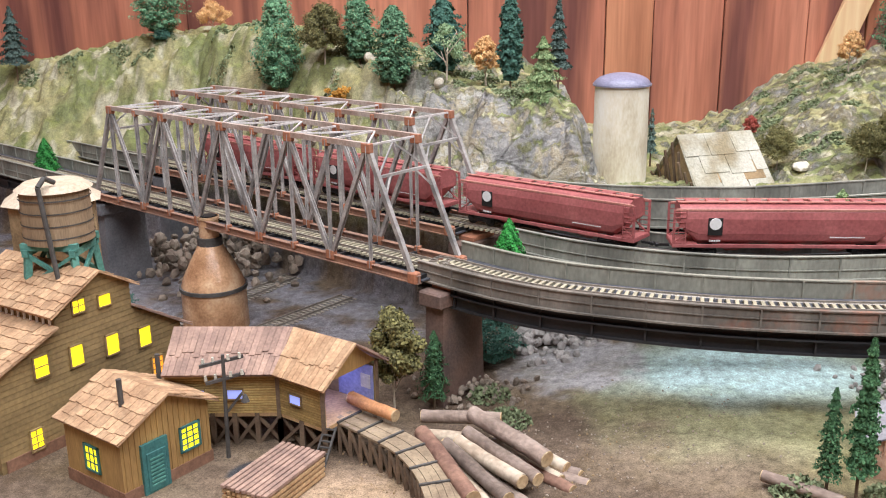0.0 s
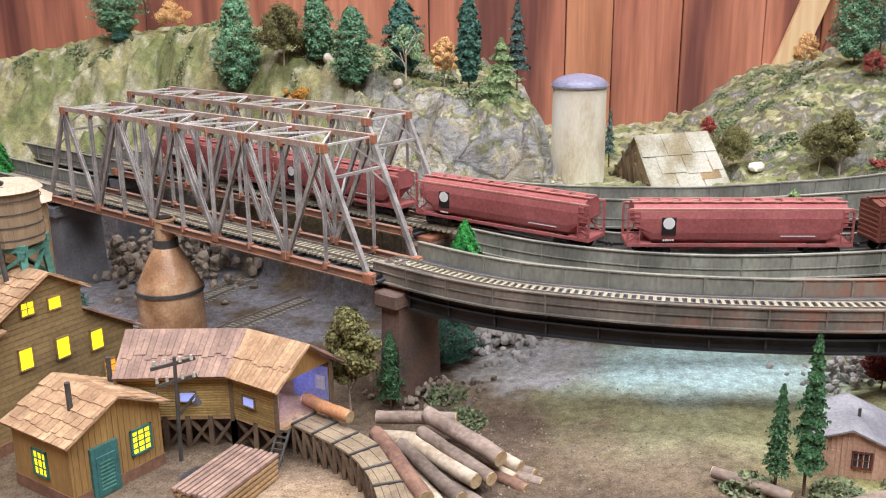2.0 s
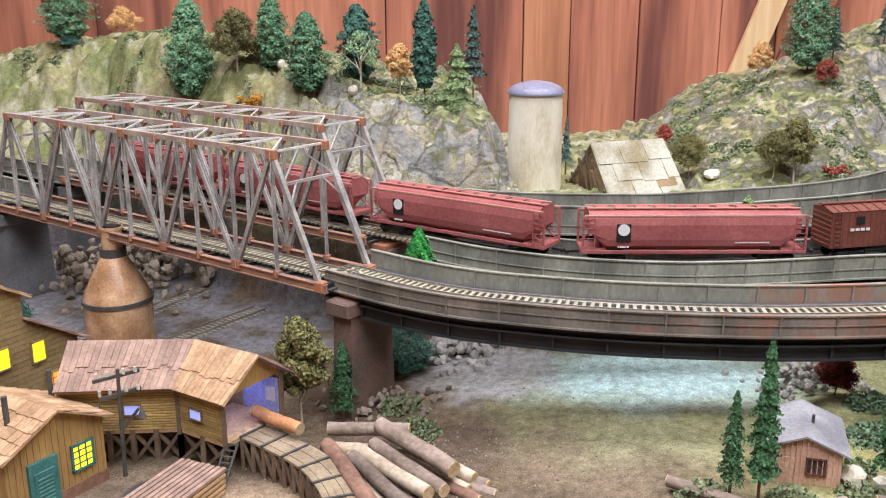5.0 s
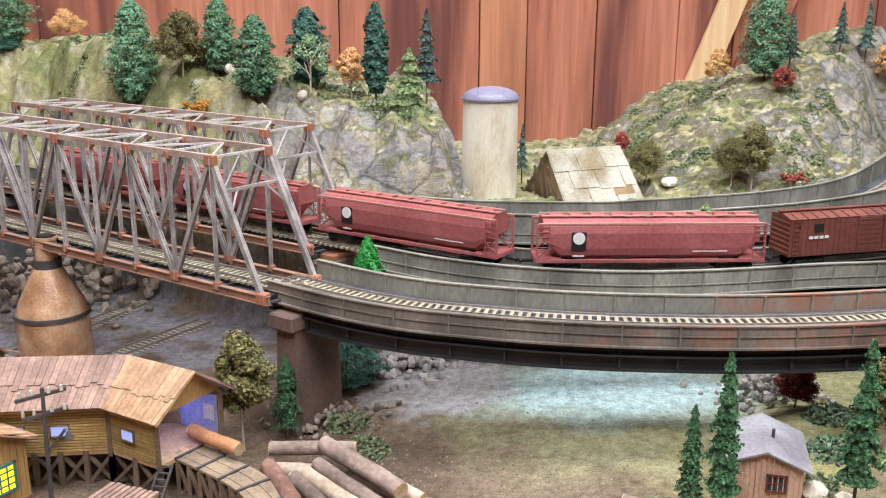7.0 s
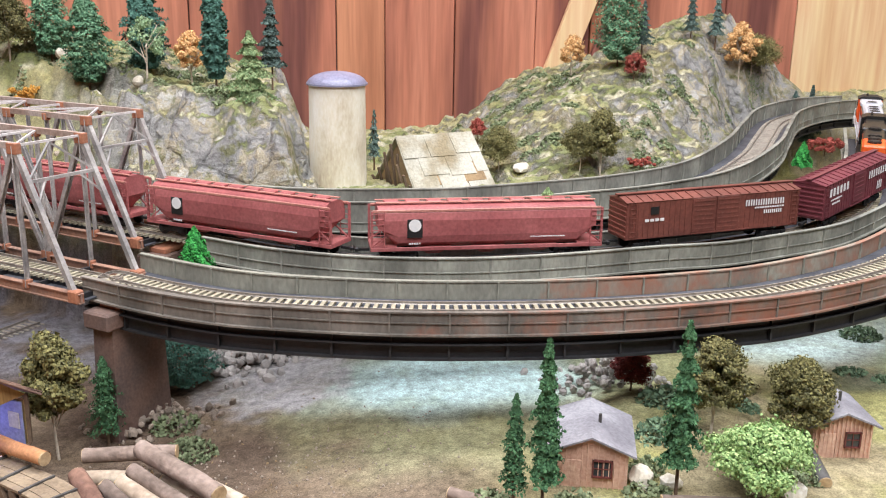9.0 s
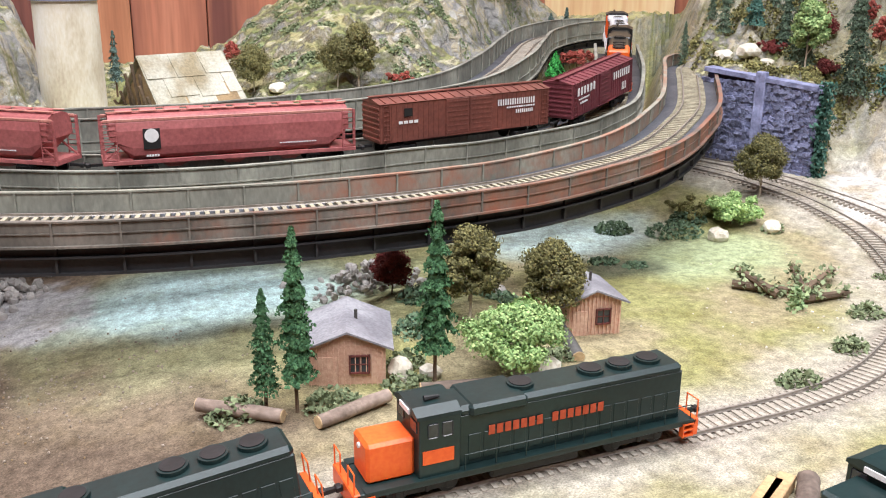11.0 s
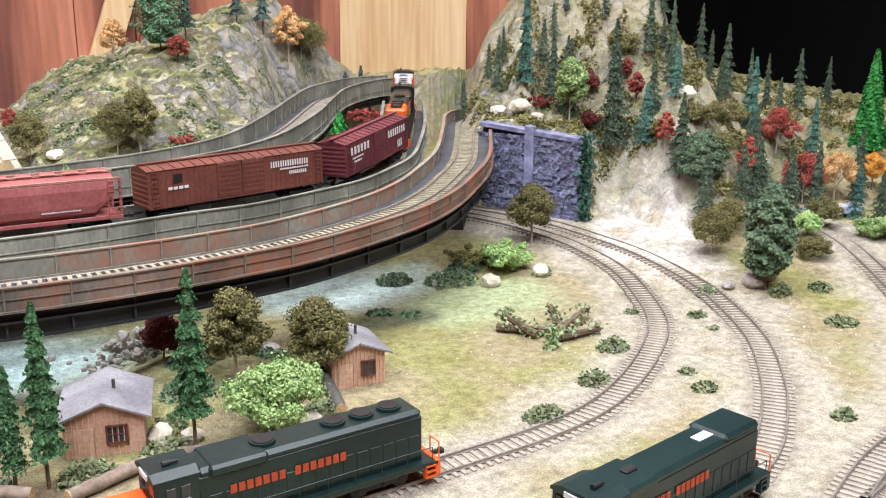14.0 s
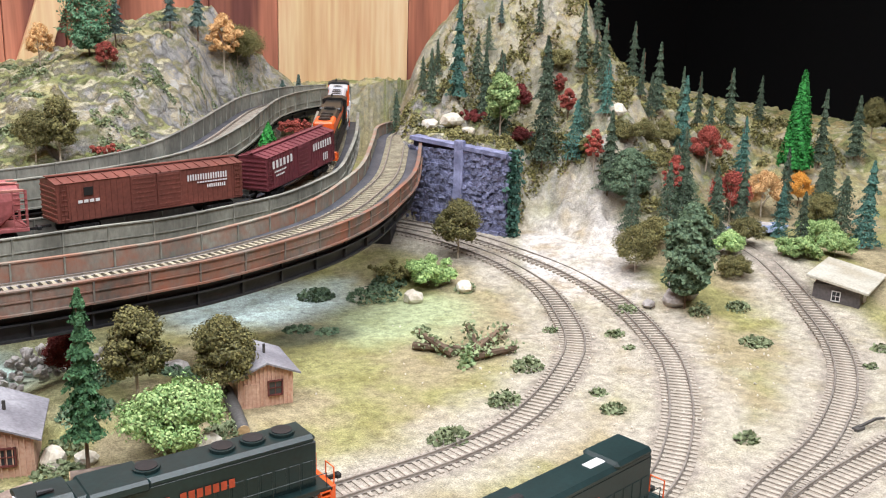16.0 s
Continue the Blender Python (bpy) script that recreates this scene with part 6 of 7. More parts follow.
# ---- cabins and hut ----
def cabin(x, y, rz, w, d, h, z, label):
    top = thing("cabin", label, "cabin", "pair of small cabins", at=(x, y, z), rz=rz)
    gab = [(0, -0.003), (w, -0.003), (w, h), (w / 2, h + w * 0.19), (0, h)]
    part("wall", prism_wall(gab, d, Vector((1, 0, 0)), Vector((0, 1, 0)), Vector((0, 0, 0))), "cabin", top)
    for k in range(14):
        xx = w * (k + 0.5) / 14
        part("board", rod(BM(), (xx, -0.0002, 0.0), (xx, -0.0002, h + w * 0.19 - abs(xx - w / 2) * 0.38 - 0.001), w / 14 * 0.86, 0.0006), "cabin", top)
    bm = BM()
    pr = [(-0.005, h - 0.0015), (w / 2, h + w * 0.19 + 0.0012), (w + 0.005, h - 0.0015)]
    ra = [[bm.verts.new((a, yy, zz)) for a, zz in pr] for yy in (-0.004, d + 0.004)]
    rb = [[bm.verts.new((a, yy, zz - 0.0014)) for a, zz in pr] for yy in (-0.004, d + 0.004)]
    for i in range(2):
        bm.faces.new((ra[0][i], ra[0][i + 1], ra[1][i + 1], ra[1][i]))
        bm.faces.new((rb[0][i], rb[1][i], rb[1][i + 1], rb[0][i + 1]))
        for j in (0, 1):
            bm.faces.new((ra[j][i], rb[j][i], rb[j][i + 1], ra[j][i + 1]))
    for i in (0, 2):
        bm.faces.new((ra[0][i], ra[1][i], rb[1][i], rb[0][i]))
    bmesh.ops.recalc_face_normals(bm, faces=bm.faces)
    part("roof", bm, "cabinroof", top)
    window(top, (w * 0.66, -0.0008, h * 0.54), 0, w * 0.25, h * 0.42, "glass", "maroon", 2, 2)
    part("door", box(BM(), (w * 0.25, -0.0007, h * 0.36), (w * 0.26, 0.0008, h * 0.72), bevel=0.0002), "cabin", top)
    part("flue", rod(BM(), (w * 0.62, d * 0.45, h + 0.004), (w * 0.62, d * 0.45, h + 0.014), 0.0022, seg=8), "stack", top)
    return top


cabin(0.294, 0.569, -17, 0.048, 0.055, 0.027, 0.0, "salmon clapboard cabin with a grey roof and maroon window")
cabin(0.484, 0.582, -9, 0.041, 0.050, 0.026, 0.0, "salmon clapboard cabin partly hidden by olive trees")
hut = thing("track_hut", "dark grey low hut with a pale sloping roof", "hut", at=(1.108, 0.478, 0.004), rz=20)
part("wall", box(BM(), (0.03, 0.024, 0.011), (0.075, 0.046, 0.026)), "greyhut", hut)
part("roof", box(BM(), (0.03, 0.023, 0.028), (0.092, 0.062, 0.003), rx=9, bevel=0.0005), "tinroof", hut)
window(hut, (0.010, 0.0008, 0.014), 0, 0.008, 0.010, "glass", "white", 2, 2)
window(hut, (-0.0078, 0.024, 0.014), -90, 0.008, 0.010, "glass", "white", 2, 2)
part("door", box(BM(), (0.040, 0.0006, 0.010), (0.011, 0.0012, 0.020)), "teal", hut)


# ---- trees ----
def leaf_mat(name, c1, c2, rough=0.8):
    m = bpy.data.materials.new(name)
    m.use_nodes = True
    n, l = m.node_tree.nodes, m.node_tree.links
    g, r = n.new("ShaderNodeNewGeometry"), n.new("ShaderNodeValToRGB")
    oi, hs, mr = n.new("ShaderNodeObjectInfo"), n.new("ShaderNodeHueSaturation"), n.new("ShaderNodeMapRange")
    r.color_ramp.elements[0].color, r.color_ramp.elements[1].color = (*c2, 1), (*c1, 1)
    e = r.color_ramp.elements.new(0.5)
    e.color = (*[(a + b) / 2 for a, b in zip(c1, c2)], 1)
    l.new(g.outputs["Random Per Island"], r.inputs[0])
    mr.inputs["To Min"].default_value, mr.inputs["To Max"].default_value = 0.8, 1.25
    l.new(oi.outputs["Random"], mr.inputs["Value"])
    l.new(mr.outputs[0], hs.inputs["Value"])
    l.new(r.outputs[0], hs.inputs["Color"])
    b = n["Principled BSDF"]
    l.new(hs.outputs[0], b.inputs["Base Color"])
    b.inputs["Roughness"].default_value = rough
    return m


LEAF = dict(
    C=leaf_mat("grey_green_needles", (0.13, 0.19, 0.12), (0.035, 0.06, 0.04)),
    T=leaf_mat("blue_green_needles", (0.12, 0.28, 0.22), (0.05, 0.14, 0.12)),
    E=leaf_mat("fresh_green_needles", (0.11, 0.26, 0.11), (0.02, 0.075, 0.03)),
    S=leaf_mat("dull_dark_needles", (0.13, 0.20, 0.17), (0.06, 0.10, 0.09)),
    P=leaf_mat("cypress_green", (0.21, 0.40, 0.22), (0.03, 0.12, 0.06)),
    K=leaf_mat("deep_green", (0.07, 0.18, 0.13), (0.03, 0.09, 0.07)),
    F=leaf_mat("yellow_green_fir", (0.34, 0.42, 0.20), (0.12, 0.22, 0.09)),
    J=leaf_mat("juniper_green", (0.17, 0.25, 0.14), (0.06, 0.11, 0.065)),
    B=leaf_mat("vivid_green", (0.045, 0.34, 0.06), (0.012, 0.12, 0.022)),
    D=leaf_mat("olive_foliage", (0.28, 0.255, 0.09), (0.06, 0.06, 0.022)),
    L=leaf_mat("light_green_foliage", (0.46, 0.60, 0.24), (0.13, 0.25, 0.08)),
    R=leaf_mat("red_autumn_foliage", (0.56, 0.13, 0.09), (0.18, 0.03, 0.025)),
    O=leaf_mat("orange_tan_foliage", (0.85, 0.58, 0.28), (0.45, 0.23, 0.08)),
    Y=leaf_mat("yellow_brown_foliage", (0.80, 0.42, 0.08), (0.50, 0.22, 0.03)),
    M=leaf_mat("mint_foliage", (0.42, 0.58, 0.33), (0.22, 0.36, 0.18)),
    G=leaf_mat("grass_tuft", (0.27, 0.32, 0.17), (0.10, 0.13, 0.06)),
    X=leaf_mat("dark_maroon_foliage", (0.22, 0.035, 0.03), (0.09, 0.012, 0.012)),
)
M["bark"] = mat("brown_twig_bark", (0.20, 0.13, 0.08), (0.12, 0.08, 0.05), rough=0.95, scale=90)
M["barkpale"] = mat("pale_twig_bark", (0.62, 0.55, 0.45), (0.45, 0.38, 0.30), rough=0.95, scale=90)


def leaves(P, N, size, rnd, flat=0.35):
    """One small bent quad at each point, facing roughly along N."""
    n = len(P)
    a = rnd.normal(size=(n, 3))
    N = N + rnd.normal(size=(n, 3)) * flat
    N /= np.linalg.norm(N, axis=1)[:, None] + 1e-9
    t = np.cross(N, a)
    t /= np.linalg.norm(t, axis=1)[:, None] + 1e-9
    b = np.cross(N, t)
    s = (size * rnd.uniform(0.6, 1.35, n))[:, None]
    V = np.stack([P - t * s * 0.5, P + b * s * 0.45 - N * s * 0.18, P + t * s * 0.6, P - b * s * 0.45 - N * s * 0.18], 1).reshape(-1, 3)
    i = np.arange(n)[:, None] * 4
    return V, np.concatenate([i + np.array([[0, 1, 2]]), i + np.array([[0, 2, 3]])], 0)


def crown_points(kind, h, w, rnd):
    """Points and outward normals of a crown from z = z0 to h."""
    if kind in "CTESJKPBF":
        z0 = {"C": 0.08, "T": 0.06, "E": 0.22, "S": 0.28, "J": 0.18, "K": 0.10, "P": 0.10, "B": 0.05, "F": 0.03}[kind] * h
        n = int(min(9000, 2000 + 1500000 * h * w) * (0.62 if kind in "CTS" else 1))
        t = rnd.uniform(0, 1, n) ** 1.15
        th = rnd.uniform(0, 2 * np.pi, n)
        if kind in "PKJ":
            R = w / 2 * np.sin(np.pi * np.clip(t * 0.93 + 0.05, 0, 1) ** 0.8) ** 0.6 * (0.86 + 0.2 * np.sin(th * 5 + t * 9) * np.sin(t * 21 + th * 2))
        elif kind == "B":
            R = w / 2 * (1 - t) ** 0.75 * (0.85 + 0.2 * np.sin(th * 6 + t * 14))
        else:
            tiers = {"C": 8, "T": 8, "E": 9, "S": 7, "F": 6}[kind]
            saw = 1 - (t * tiers) % 1.0
            reach = rnd.uniform(0.5, 1.25, (12, 9))[np.floor(t * tiers).astype(int) % 12, np.floor(th / 6.2832 * 9).astype(int) % 9]
            R = w / 2 * (1 - t) ** (0.85 if kind != "E" else 0.6) * (0.32 + 0.75 * saw) * reach * (1.1 if kind != "E" else 0.92) + w * 0.025
        if kind in "PKJ":
            # upright sprigs of uneven reach
            reach = rnd.uniform(0.62, 1.18, (40, 14))
            row = np.floor(t * 17).astype(int)
            R = R * reach[row % 40, (np.floor(th / 6.2832 * 11 + row * 0.5).astype(int)) % 14]
        r = R * np.sqrt(rnd.uniform(0.35, 1.0, n))
        P = np.stack([r * np.cos(th), r * np.sin(th), z0 + t * (h - z0) - (0.05 * r if kind in "CTSEF" else 0)], -1)
        up = {"P": 0.9, "K": 0.7, "J": 0.5, "B": 0.8}.get(kind, 0.25)
        N = np.stack([np.cos(th), np.sin(th), np.full(n, up)], -1)
        return P, N, z0
    low = h < w * 0.75
    z0 = 0.0 if low else 0.30 * h
    k = {"M": 15, "O": 26, "R": 24, "Y": 24}.get(kind, 30)
    P, N = [], []
    for i in range(k):
        u = (i + 0.5) / k
        a = i * 2.4 + rnd.uniform(0, 1)
        rr = w * 0.5 * 0.98 * math.sin(math.pi * min(0.95, 0.25 + 0.72 * u))
        cz = z0 + (h - z0) * (0.12 + 0.76 * u) if not low else h * rnd.uniform(0.25, 0.7)
        c = np.array((rr * math.cos(a) * rnd.uniform(0.4, 1), rr * math.sin(a) * rnd.uniform(0.4, 1), cz))
        br = min(w, h) * (rnd.uniform(0.06, 0.11) if kind == "M" else rnd.uniform(0.07, 0.15) if kind in "ORY" else rnd.uniform(0.09, 0.20))
        m = int(min(1100, 200 + 4500000 * br * br)) if kind != "M" else 90
        d = rnd.normal(size=(m, 3))
        d /= np.linalg.norm(d, axis=1)[:, None]
        d *= np.array((1.15, 1.15, 0.85))
        P.append(c + d * br * (rnd.uniform(0.5, 1.1, m) + 0.5 * rnd.uniform(0, 1, m) ** 6)[:, None])
        N.append(d + np.array((0, 0, 0.25)))
    P, N = np.concatenate(P), np.concatenate(N)
    keep = P[:, 2] > 0.001
    return P[keep], N[keep], z0


NAMES = dict(C="conifer", T="blue_spruce", E="fir_tree", S="sparse_spruce", J="juniper_tree", K="dark_cypress", P="cypress_tree", B="bright_conifer", F="light_fir", D="olive_tree", L="leafy_tree", R="red_tree", O="orange_tree", Y="yellow_tree", M="mint_tree", X="maroon_tree")
LABELS = dict(C="grey-green model conifer on the wooded hillside", T="blue-green model spruce among other conifers", E="fresh green tapering fir with a bare lower trunk", S="thin dark spruce with bare trunk on the hill", J="broad dark juniper-like tree beside the track", K="dark green dense tree on mossy ground", P="tall rounded green cypress-like model tree", B="vivid green plastic-looking conifer on the slope", F="yellow-green fir growing on the cliff top", D="olive-brown clumpy model tree with pale trunk", L="light green leafy model tree or bush", R="red autumn-coloured model tree on the hillside", O="orange-tan autumn model tree with ragged foliage", Y="yellow-orange autumn bush of ragged foliage", M="mint green tree with open straggly branches", X="dark maroon bush in the shade under the viaduct")


def tree(kind, x, y, h, w, z=None, seed=0):
    rnd = np.random.RandomState(seed)
    z = gz(x, y) - 0.0015 if z is None else z
    low = kind in "DLROYMX" and h < w * 0.75
    nm = NAMES[kind] if not low else NAMES[kind].replace("tree", "bush")
    lab = LABELS[kind] if not low else LABELS[kind].replace("model tree", "bush").replace("tree or bush", "bush").replace(" with pale trunk", " low to the ground")
    top = thing(nm, lab, "tree" if not low else "bush", "model trees", at=(x, y, z), rz=(seed * 47) % 360)
    P, N, z0 = crown_points(kind, h, w, rnd)
    size = {"C": 0.0021, "T": 0.0021, "E": 0.0019, "S": 0.0024, "F": 0.0030, "P": 0.0024, "K": 0.0030, "J": 0.0030, "B": 0.0036, "L": 0.0036, "M": 0.003}.get(kind, 0.0024)
    size *= float(np.clip(h / 0.09, 0.6, 1.25))
    V, F = leaves(P, N, size, rnd, 0.5)
    me = bpy.data.meshes.new("crown")
    me.from_pydata(V.tolist(), [], F.tolist())
    me.materials.append(LEAF[kind])
    ob = new("crown", me)
    ob.parent = top
    if low:
        part("stem", rod(BM(), (0, 0, -0.002), (0, 0, h * 0.4), 0.002, 0.001, seg=5), "bark", top)
        return top
    tr = 0.0026 if h > 0.06 else 0.0017
    b = rod(BM(), (0, 0, -0.004), (0.002 * math.sin(seed), 0.002, h * (0.92 if kind in "CTESJKPBF" else 0.6)), tr, tr * 0.45, seg=6)
    if kind not in "CTESJKPBF":
        for i in range(5):
            a = i * 1.3 + seed
            rod(b, (0, 0, h * (0.25 + 0.06 * i)), (w * 0.30 * math.cos(a), w * 0.30 * math.sin(a), h * (0.5 + 0.08 * i)), tr * 0.6, tr * 0.3, seg=5)
    part("trunk", b, "barkpale" if kind in "DLM" or (kind in "RO" and h > 0.05) else "bark", top)
    return top


TREES = """
P -.262 1.261 .139 .076|D -.193 1.23 .08 .058|P -.146 1.229 .097 .05|P -.094 1.172 .105 .062|K -.031 1.176 .098 .055|M -.025 1.136 .072 .067|O .023 1.144 .068 .039
K .053 1.101 .11 .033|F .09 1.074 .072 .057|S .112 1.16 .115 .034|S -.73 1.44 .12 .05|P -.49 1.44 .12 .09|K -.485 1.43 .02 .035|O -.412 1.46 .053 .05|Y -.167 1.193 .028 .045
S .231 1.166 .075 .018|R .379 1.266 .036 .024|D .377 1.125 .055 .044|D .455 1.053 .057 .043|D .482 1.061 .079 .041|R .527 1.055 .017 .043|O .536 1.37 .063 .044
P .592 1.335 .125 .079|S .633 1.35 .082 .027|R .602 1.293 .04 .033|S .735 1.42 .082 .024|S .79 1.45 .093 .027|O .825 1.43 .10 .055|S .93 1.44 .086 .036|S .965 1.45 .123 .039|R .91 1.44 .031 .024|D .86 1.46 .068 .07
T .964 .986 .141 .026|C .968 1.075 .048 .019|C .99 1.072 .051 .018|C .995 .968 .095 .027|S 1.083 1.052 .042 .013|X .98 .972 .02 .041|L .966 .897 .09 .044
C 1.019 .876 .164 .042|R 1.093 .933 .037 .02|T 1.041 .84 .075 .037|R 1.039 .804 .06 .026|C 1.046 .784 .102 .033|C 1.136 .938 .091 .021|C 1.151 .928 .04 .017|C 1.15 .91 .081 .024
C 1.214 .919 .078 .021|C 1.186 .874 .065 .016|C 1.239 .892 .097 .026|C 1.315 .913 .092 .019|T 1.251 .851 .1 .029|C 1.356 .915 .08 .018|D 1.148 .814 .039 .064|J 1.06 .763 .067 .073
C 1.027 .724 .077 .035|R 1.29 .838 .066 .055|R 1.235 .747 .07 .06|O 1.303 .748 .068 .055|R 1.097 .727 .07 .026|C 1.101 .711 .088 .036|B 1.446 .803 .146 .052|C 1.318 .726 .096 .029|Y 1.371 .741 .05 .042
C 1.523 .931 .074 .023|C 1.503 .801 .114 .026|C 1.639 .829 .102 .036|C 1.307 .668 .078 .041|C 1.306 .632 .076 .048|T 1.267 .577 .105 .038|D 1.74 .864 .069 .047|L 1.161 .591 .033 .051
D .975 .664 .054 .047|J .956 .576 .11 .059|E .262 .544 .079 .022|E .279 .537 .115 .026|E .368 .542 .121 .028|D .417 .601 .077 .042|D 0.478 0.596 .072 .046|L .421 .539 .05 .066|X .392 .694 .039 .033
D .839 .803 .071 .05|L .774 .766 .037 .063|D -.044 .703 .106 .045|E -.012 .722 .074 .032|K .03 .829 .062 .08|D -.47 .80 .08 .07|D -.50 .70 .06 .06|K -.38 .93 .04 .05
C .91 1.05 .06 .022|C 1.06 1.05 .05 .02|C 1.03 .98 .07 .026|C 1.11 1.0 .06 .02|C 1.19 .97 .07 .024|C 1.08 .87 .075 .03|C 1.17 .84 .06 .022|C .985 .93 .085 .03|X 1.02 .92 .024 .03|C 1.25 .76 .06 .03|J 1.13 .74 .05 .05|C 1.2 .80 .06 .026|C 1.36 .70 .07 .04|D 1.09 .80 .03 .05
C 1.15 .70 .075 .032|C 1.06 .70 .07 .03|C 1.40 .72 .09 .035|T 1.22 .66 .07 .03|J 1.06 .66 .055 .05|D 1.02 .68 .04 .045|R 1.15 .77 .04 .03|C 1.44 .74 .08 .03|L 1.24 .62 .035 .05|C 1.12 .88 .07 .026|C 1.02 1.02 .065 .024|T 1.10 .85 .07 .028|D 1.05 .83 .025 .04|D 1.22 .86 .03 .05|C .945 1.02 .075 .024|C 1.16 .78 .065 .026|D 1.30 .66 .05 .05|C .975 .905 .06 .026
C 1.21 .71 .09 .03|C 1.17 .72 .085 .028|D 1.12 .70 .04 .04|R 1.08 .90 .045 .025|X 1.04 .95 .04 .03|C 1.33 .87 .085 .024|C 1.41 .90 .09 .026|T 1.36 .83 .09 .028|D 1.10 .95 .03 .05|C 1.07 .93 .08 .026|C 1.01 .95 .10 .028|D 1.10 .765 .03 .05|D 1.06 .60 .03 .045|L 1.10 .64 .03 .04|D 1.15 .655 .035 .045|C 1.19 .61 .07 .03|L 1.20 .57 .03 .04
"""
for i, row in enumerate(TREES.replace("\n", "|").strip("|").split("|")):
    k, *v = row.split()
    tree(k, *(float(q) for q in v), seed=i + 3)
# plastic cone trees set between the girders
tree("B", 0.052, 0.800, 0.040, 0.036, z=0.082, seed=201)
tree("F", 0.365, 0.862, 0.036, 0.040, z=0.100, seed=202)
tree("B", -0.565, 1.175, 0.045, 0.04, z=0.088, seed=203)
tree("B", 0.72, 1.04, 0.03, 0.026, z=0.118, seed=204)
tree("R", 0.79, 1.11, 0.03, 0.05, z=0.120, seed=205)
tree("D", 0.755, 0.80, 0.022, 0.06, seed=206)

# ivy down the end of the retaining wall
rnd = np.random.RandomState(9)
n = 900
z = rnd.uniform(0.02, 0.132, n)
P = np.stack([0.932 + rnd.normal(0, 0.004, n), 0.823 + rnd.normal(0, 0.004, n), z], -1)
V, F = leaves(P, np.tile((0.3, -0.8, 0.3), (n, 1)), 0.005, rnd, 0.6)
me = bpy.data.meshes.new("ivy")
me.from_pydata(V.tolist(), [], F.tolist())
me.materials.append(LEAF["K"])
tagged(new("ivy", me), "dark green ivy strip at the end of the stone wall", "ivy", kind="stuff")


# ---- tufts, moss and grass (uncountable) ----
def tufts(name, label, kind, spots, seed):
    rnd = np.random.RandomState(seed)
    Vs, Fs, o = [], [], 0
    for x, y, r, h in spots:
        n = int(np.clip(r * r * 900000, 30, 420))
        a, q = rnd.uniform(0, 6.28, n), r * np.sqrt(rnd.uniform(0, 1, n))
        px_, py_ = x + q * np.cos(a), y + q * np.sin(a) * 0.8
        zz = height(px_, py_) + h * rnd.uniform(0, 1, n) * (1 - (q / r) ** 2) ** 0.5
        V, F = leaves(np.stack([px_, py_, zz], -1), np.tile((0, -0.2, 0.8), (n, 1)), 0.0036, rnd, 0.8)
        Vs.append(V)
        Fs.append(F + o)
        o += len(V)
    me = bpy.data.meshes.new(name)
    me.from_pydata(np.concatenate(Vs).tolist(), [], np.concatenate(Fs).tolist())
    me.materials.append(LEAF[kind])
    return tagged(new(name, me), label, "ground cover", kind="stuff")


tufts("grass_tufts", "grey-green grass tufts scattered along the track loops", "G", [(.587, .463, .016, .008), (.659, .493, .014, .010), (.72, .539, .015, .010), (.845, .562, .010, .006), (.721, .44, .011, .006), (.943, .48, .017, .006), (.766, .354, .010, .006), (.80, .60, .008, .005), (.735, .47, .008, .004), (.83, .53, .006, .004), (.35, .545, .016, .010), (.36, .575, .014, .012), (.30, .535, .018, .012), (.245, .548, .018, .012), (.46, .55, .015, .008), (.05, .69, .022, .014), (.035, .74, .02, .012), (.80, .735, .012, .008), (.90, .60, .012, .01), (1.0, .545, .014, .006), (.96, .56, .012, .012), (1.03, .41, .010, .006), (.98, .39, .007, .005)], 3)
rnd = np.random.RandomState(21)
moss = []
for _ in range(150):
    x, y = rnd.uniform(-0.75, 0.12), rnd.uniform(1.05, 1.45)
    if gz(x, y) > 0.15:
        moss.append((x, y, rnd.uniform(0.008, 0.02), 0.005))
for _ in range(120):
    x, y = rnd.uniform(0.36, 0.92), rnd.uniform(1.02, 1.47)
    if gz(x, y) > 0.115:
        moss.append((x, y, rnd.uniform(0.006, 0.016), 0.004))
tufts("moss", "dark moss and flock patches on the rocky hills", "G", moss, 4)
scrub = []
for _ in range(420):
    x, y = rnd.uniform(0.9, 1.6), rnd.uniform(0.62, 1.15)
    if gz(x, y) > 0.07:
        L_, K_ = x * 0.815 - y * 0.58, x * 0.58 + y * 0.815
        if not (0.28 < L_ < 0.43 and K_ < 1.25):
            scrub.append((x, y, rnd.uniform(0.006, 0.020), 0.010))
tufts("scrub", "olive scrub and dry grass covering the wooded slope", "D", scrub, 5)
tufts("shade_scrub", "dark dead scrub lying under the viaduct", "J", [(.405, .66, .02, .012), (.45, .68, .02, .012), (.47, .66, .015, .01), (.385, .61, .02, .008), (.60, .72, .014, .004), (.62, .70, .012, .004), (.71, .77, .03, .010), (.74, .79, .02, .012), (.66, .80, .02, .01)], 6)


# ---- rocks ----
def rock(x, y, r, m, label, flat=0.7, seed=0, name="rock", z=None, group="loose rocks"):
    rnd = random.Random(seed)
    bm = BM()
    bmesh.ops.create_icosphere(bm, subdivisions=2, radius=1)
    for v in bm.verts:
        v.co *= rnd.uniform(0.82, 1.12)
    bm.transform(Matrix.Diagonal((r, r * rnd.uniform(0.7, 1.0), r * flat, 1)))
    ob = solid(name, bm, m, label, "rock", group)
    ob.matrix_basis = pose(x, y, (gz(x, y) if z is None else z) + r * flat * 0.55, 0, 0, rnd.uniform(0, 360))


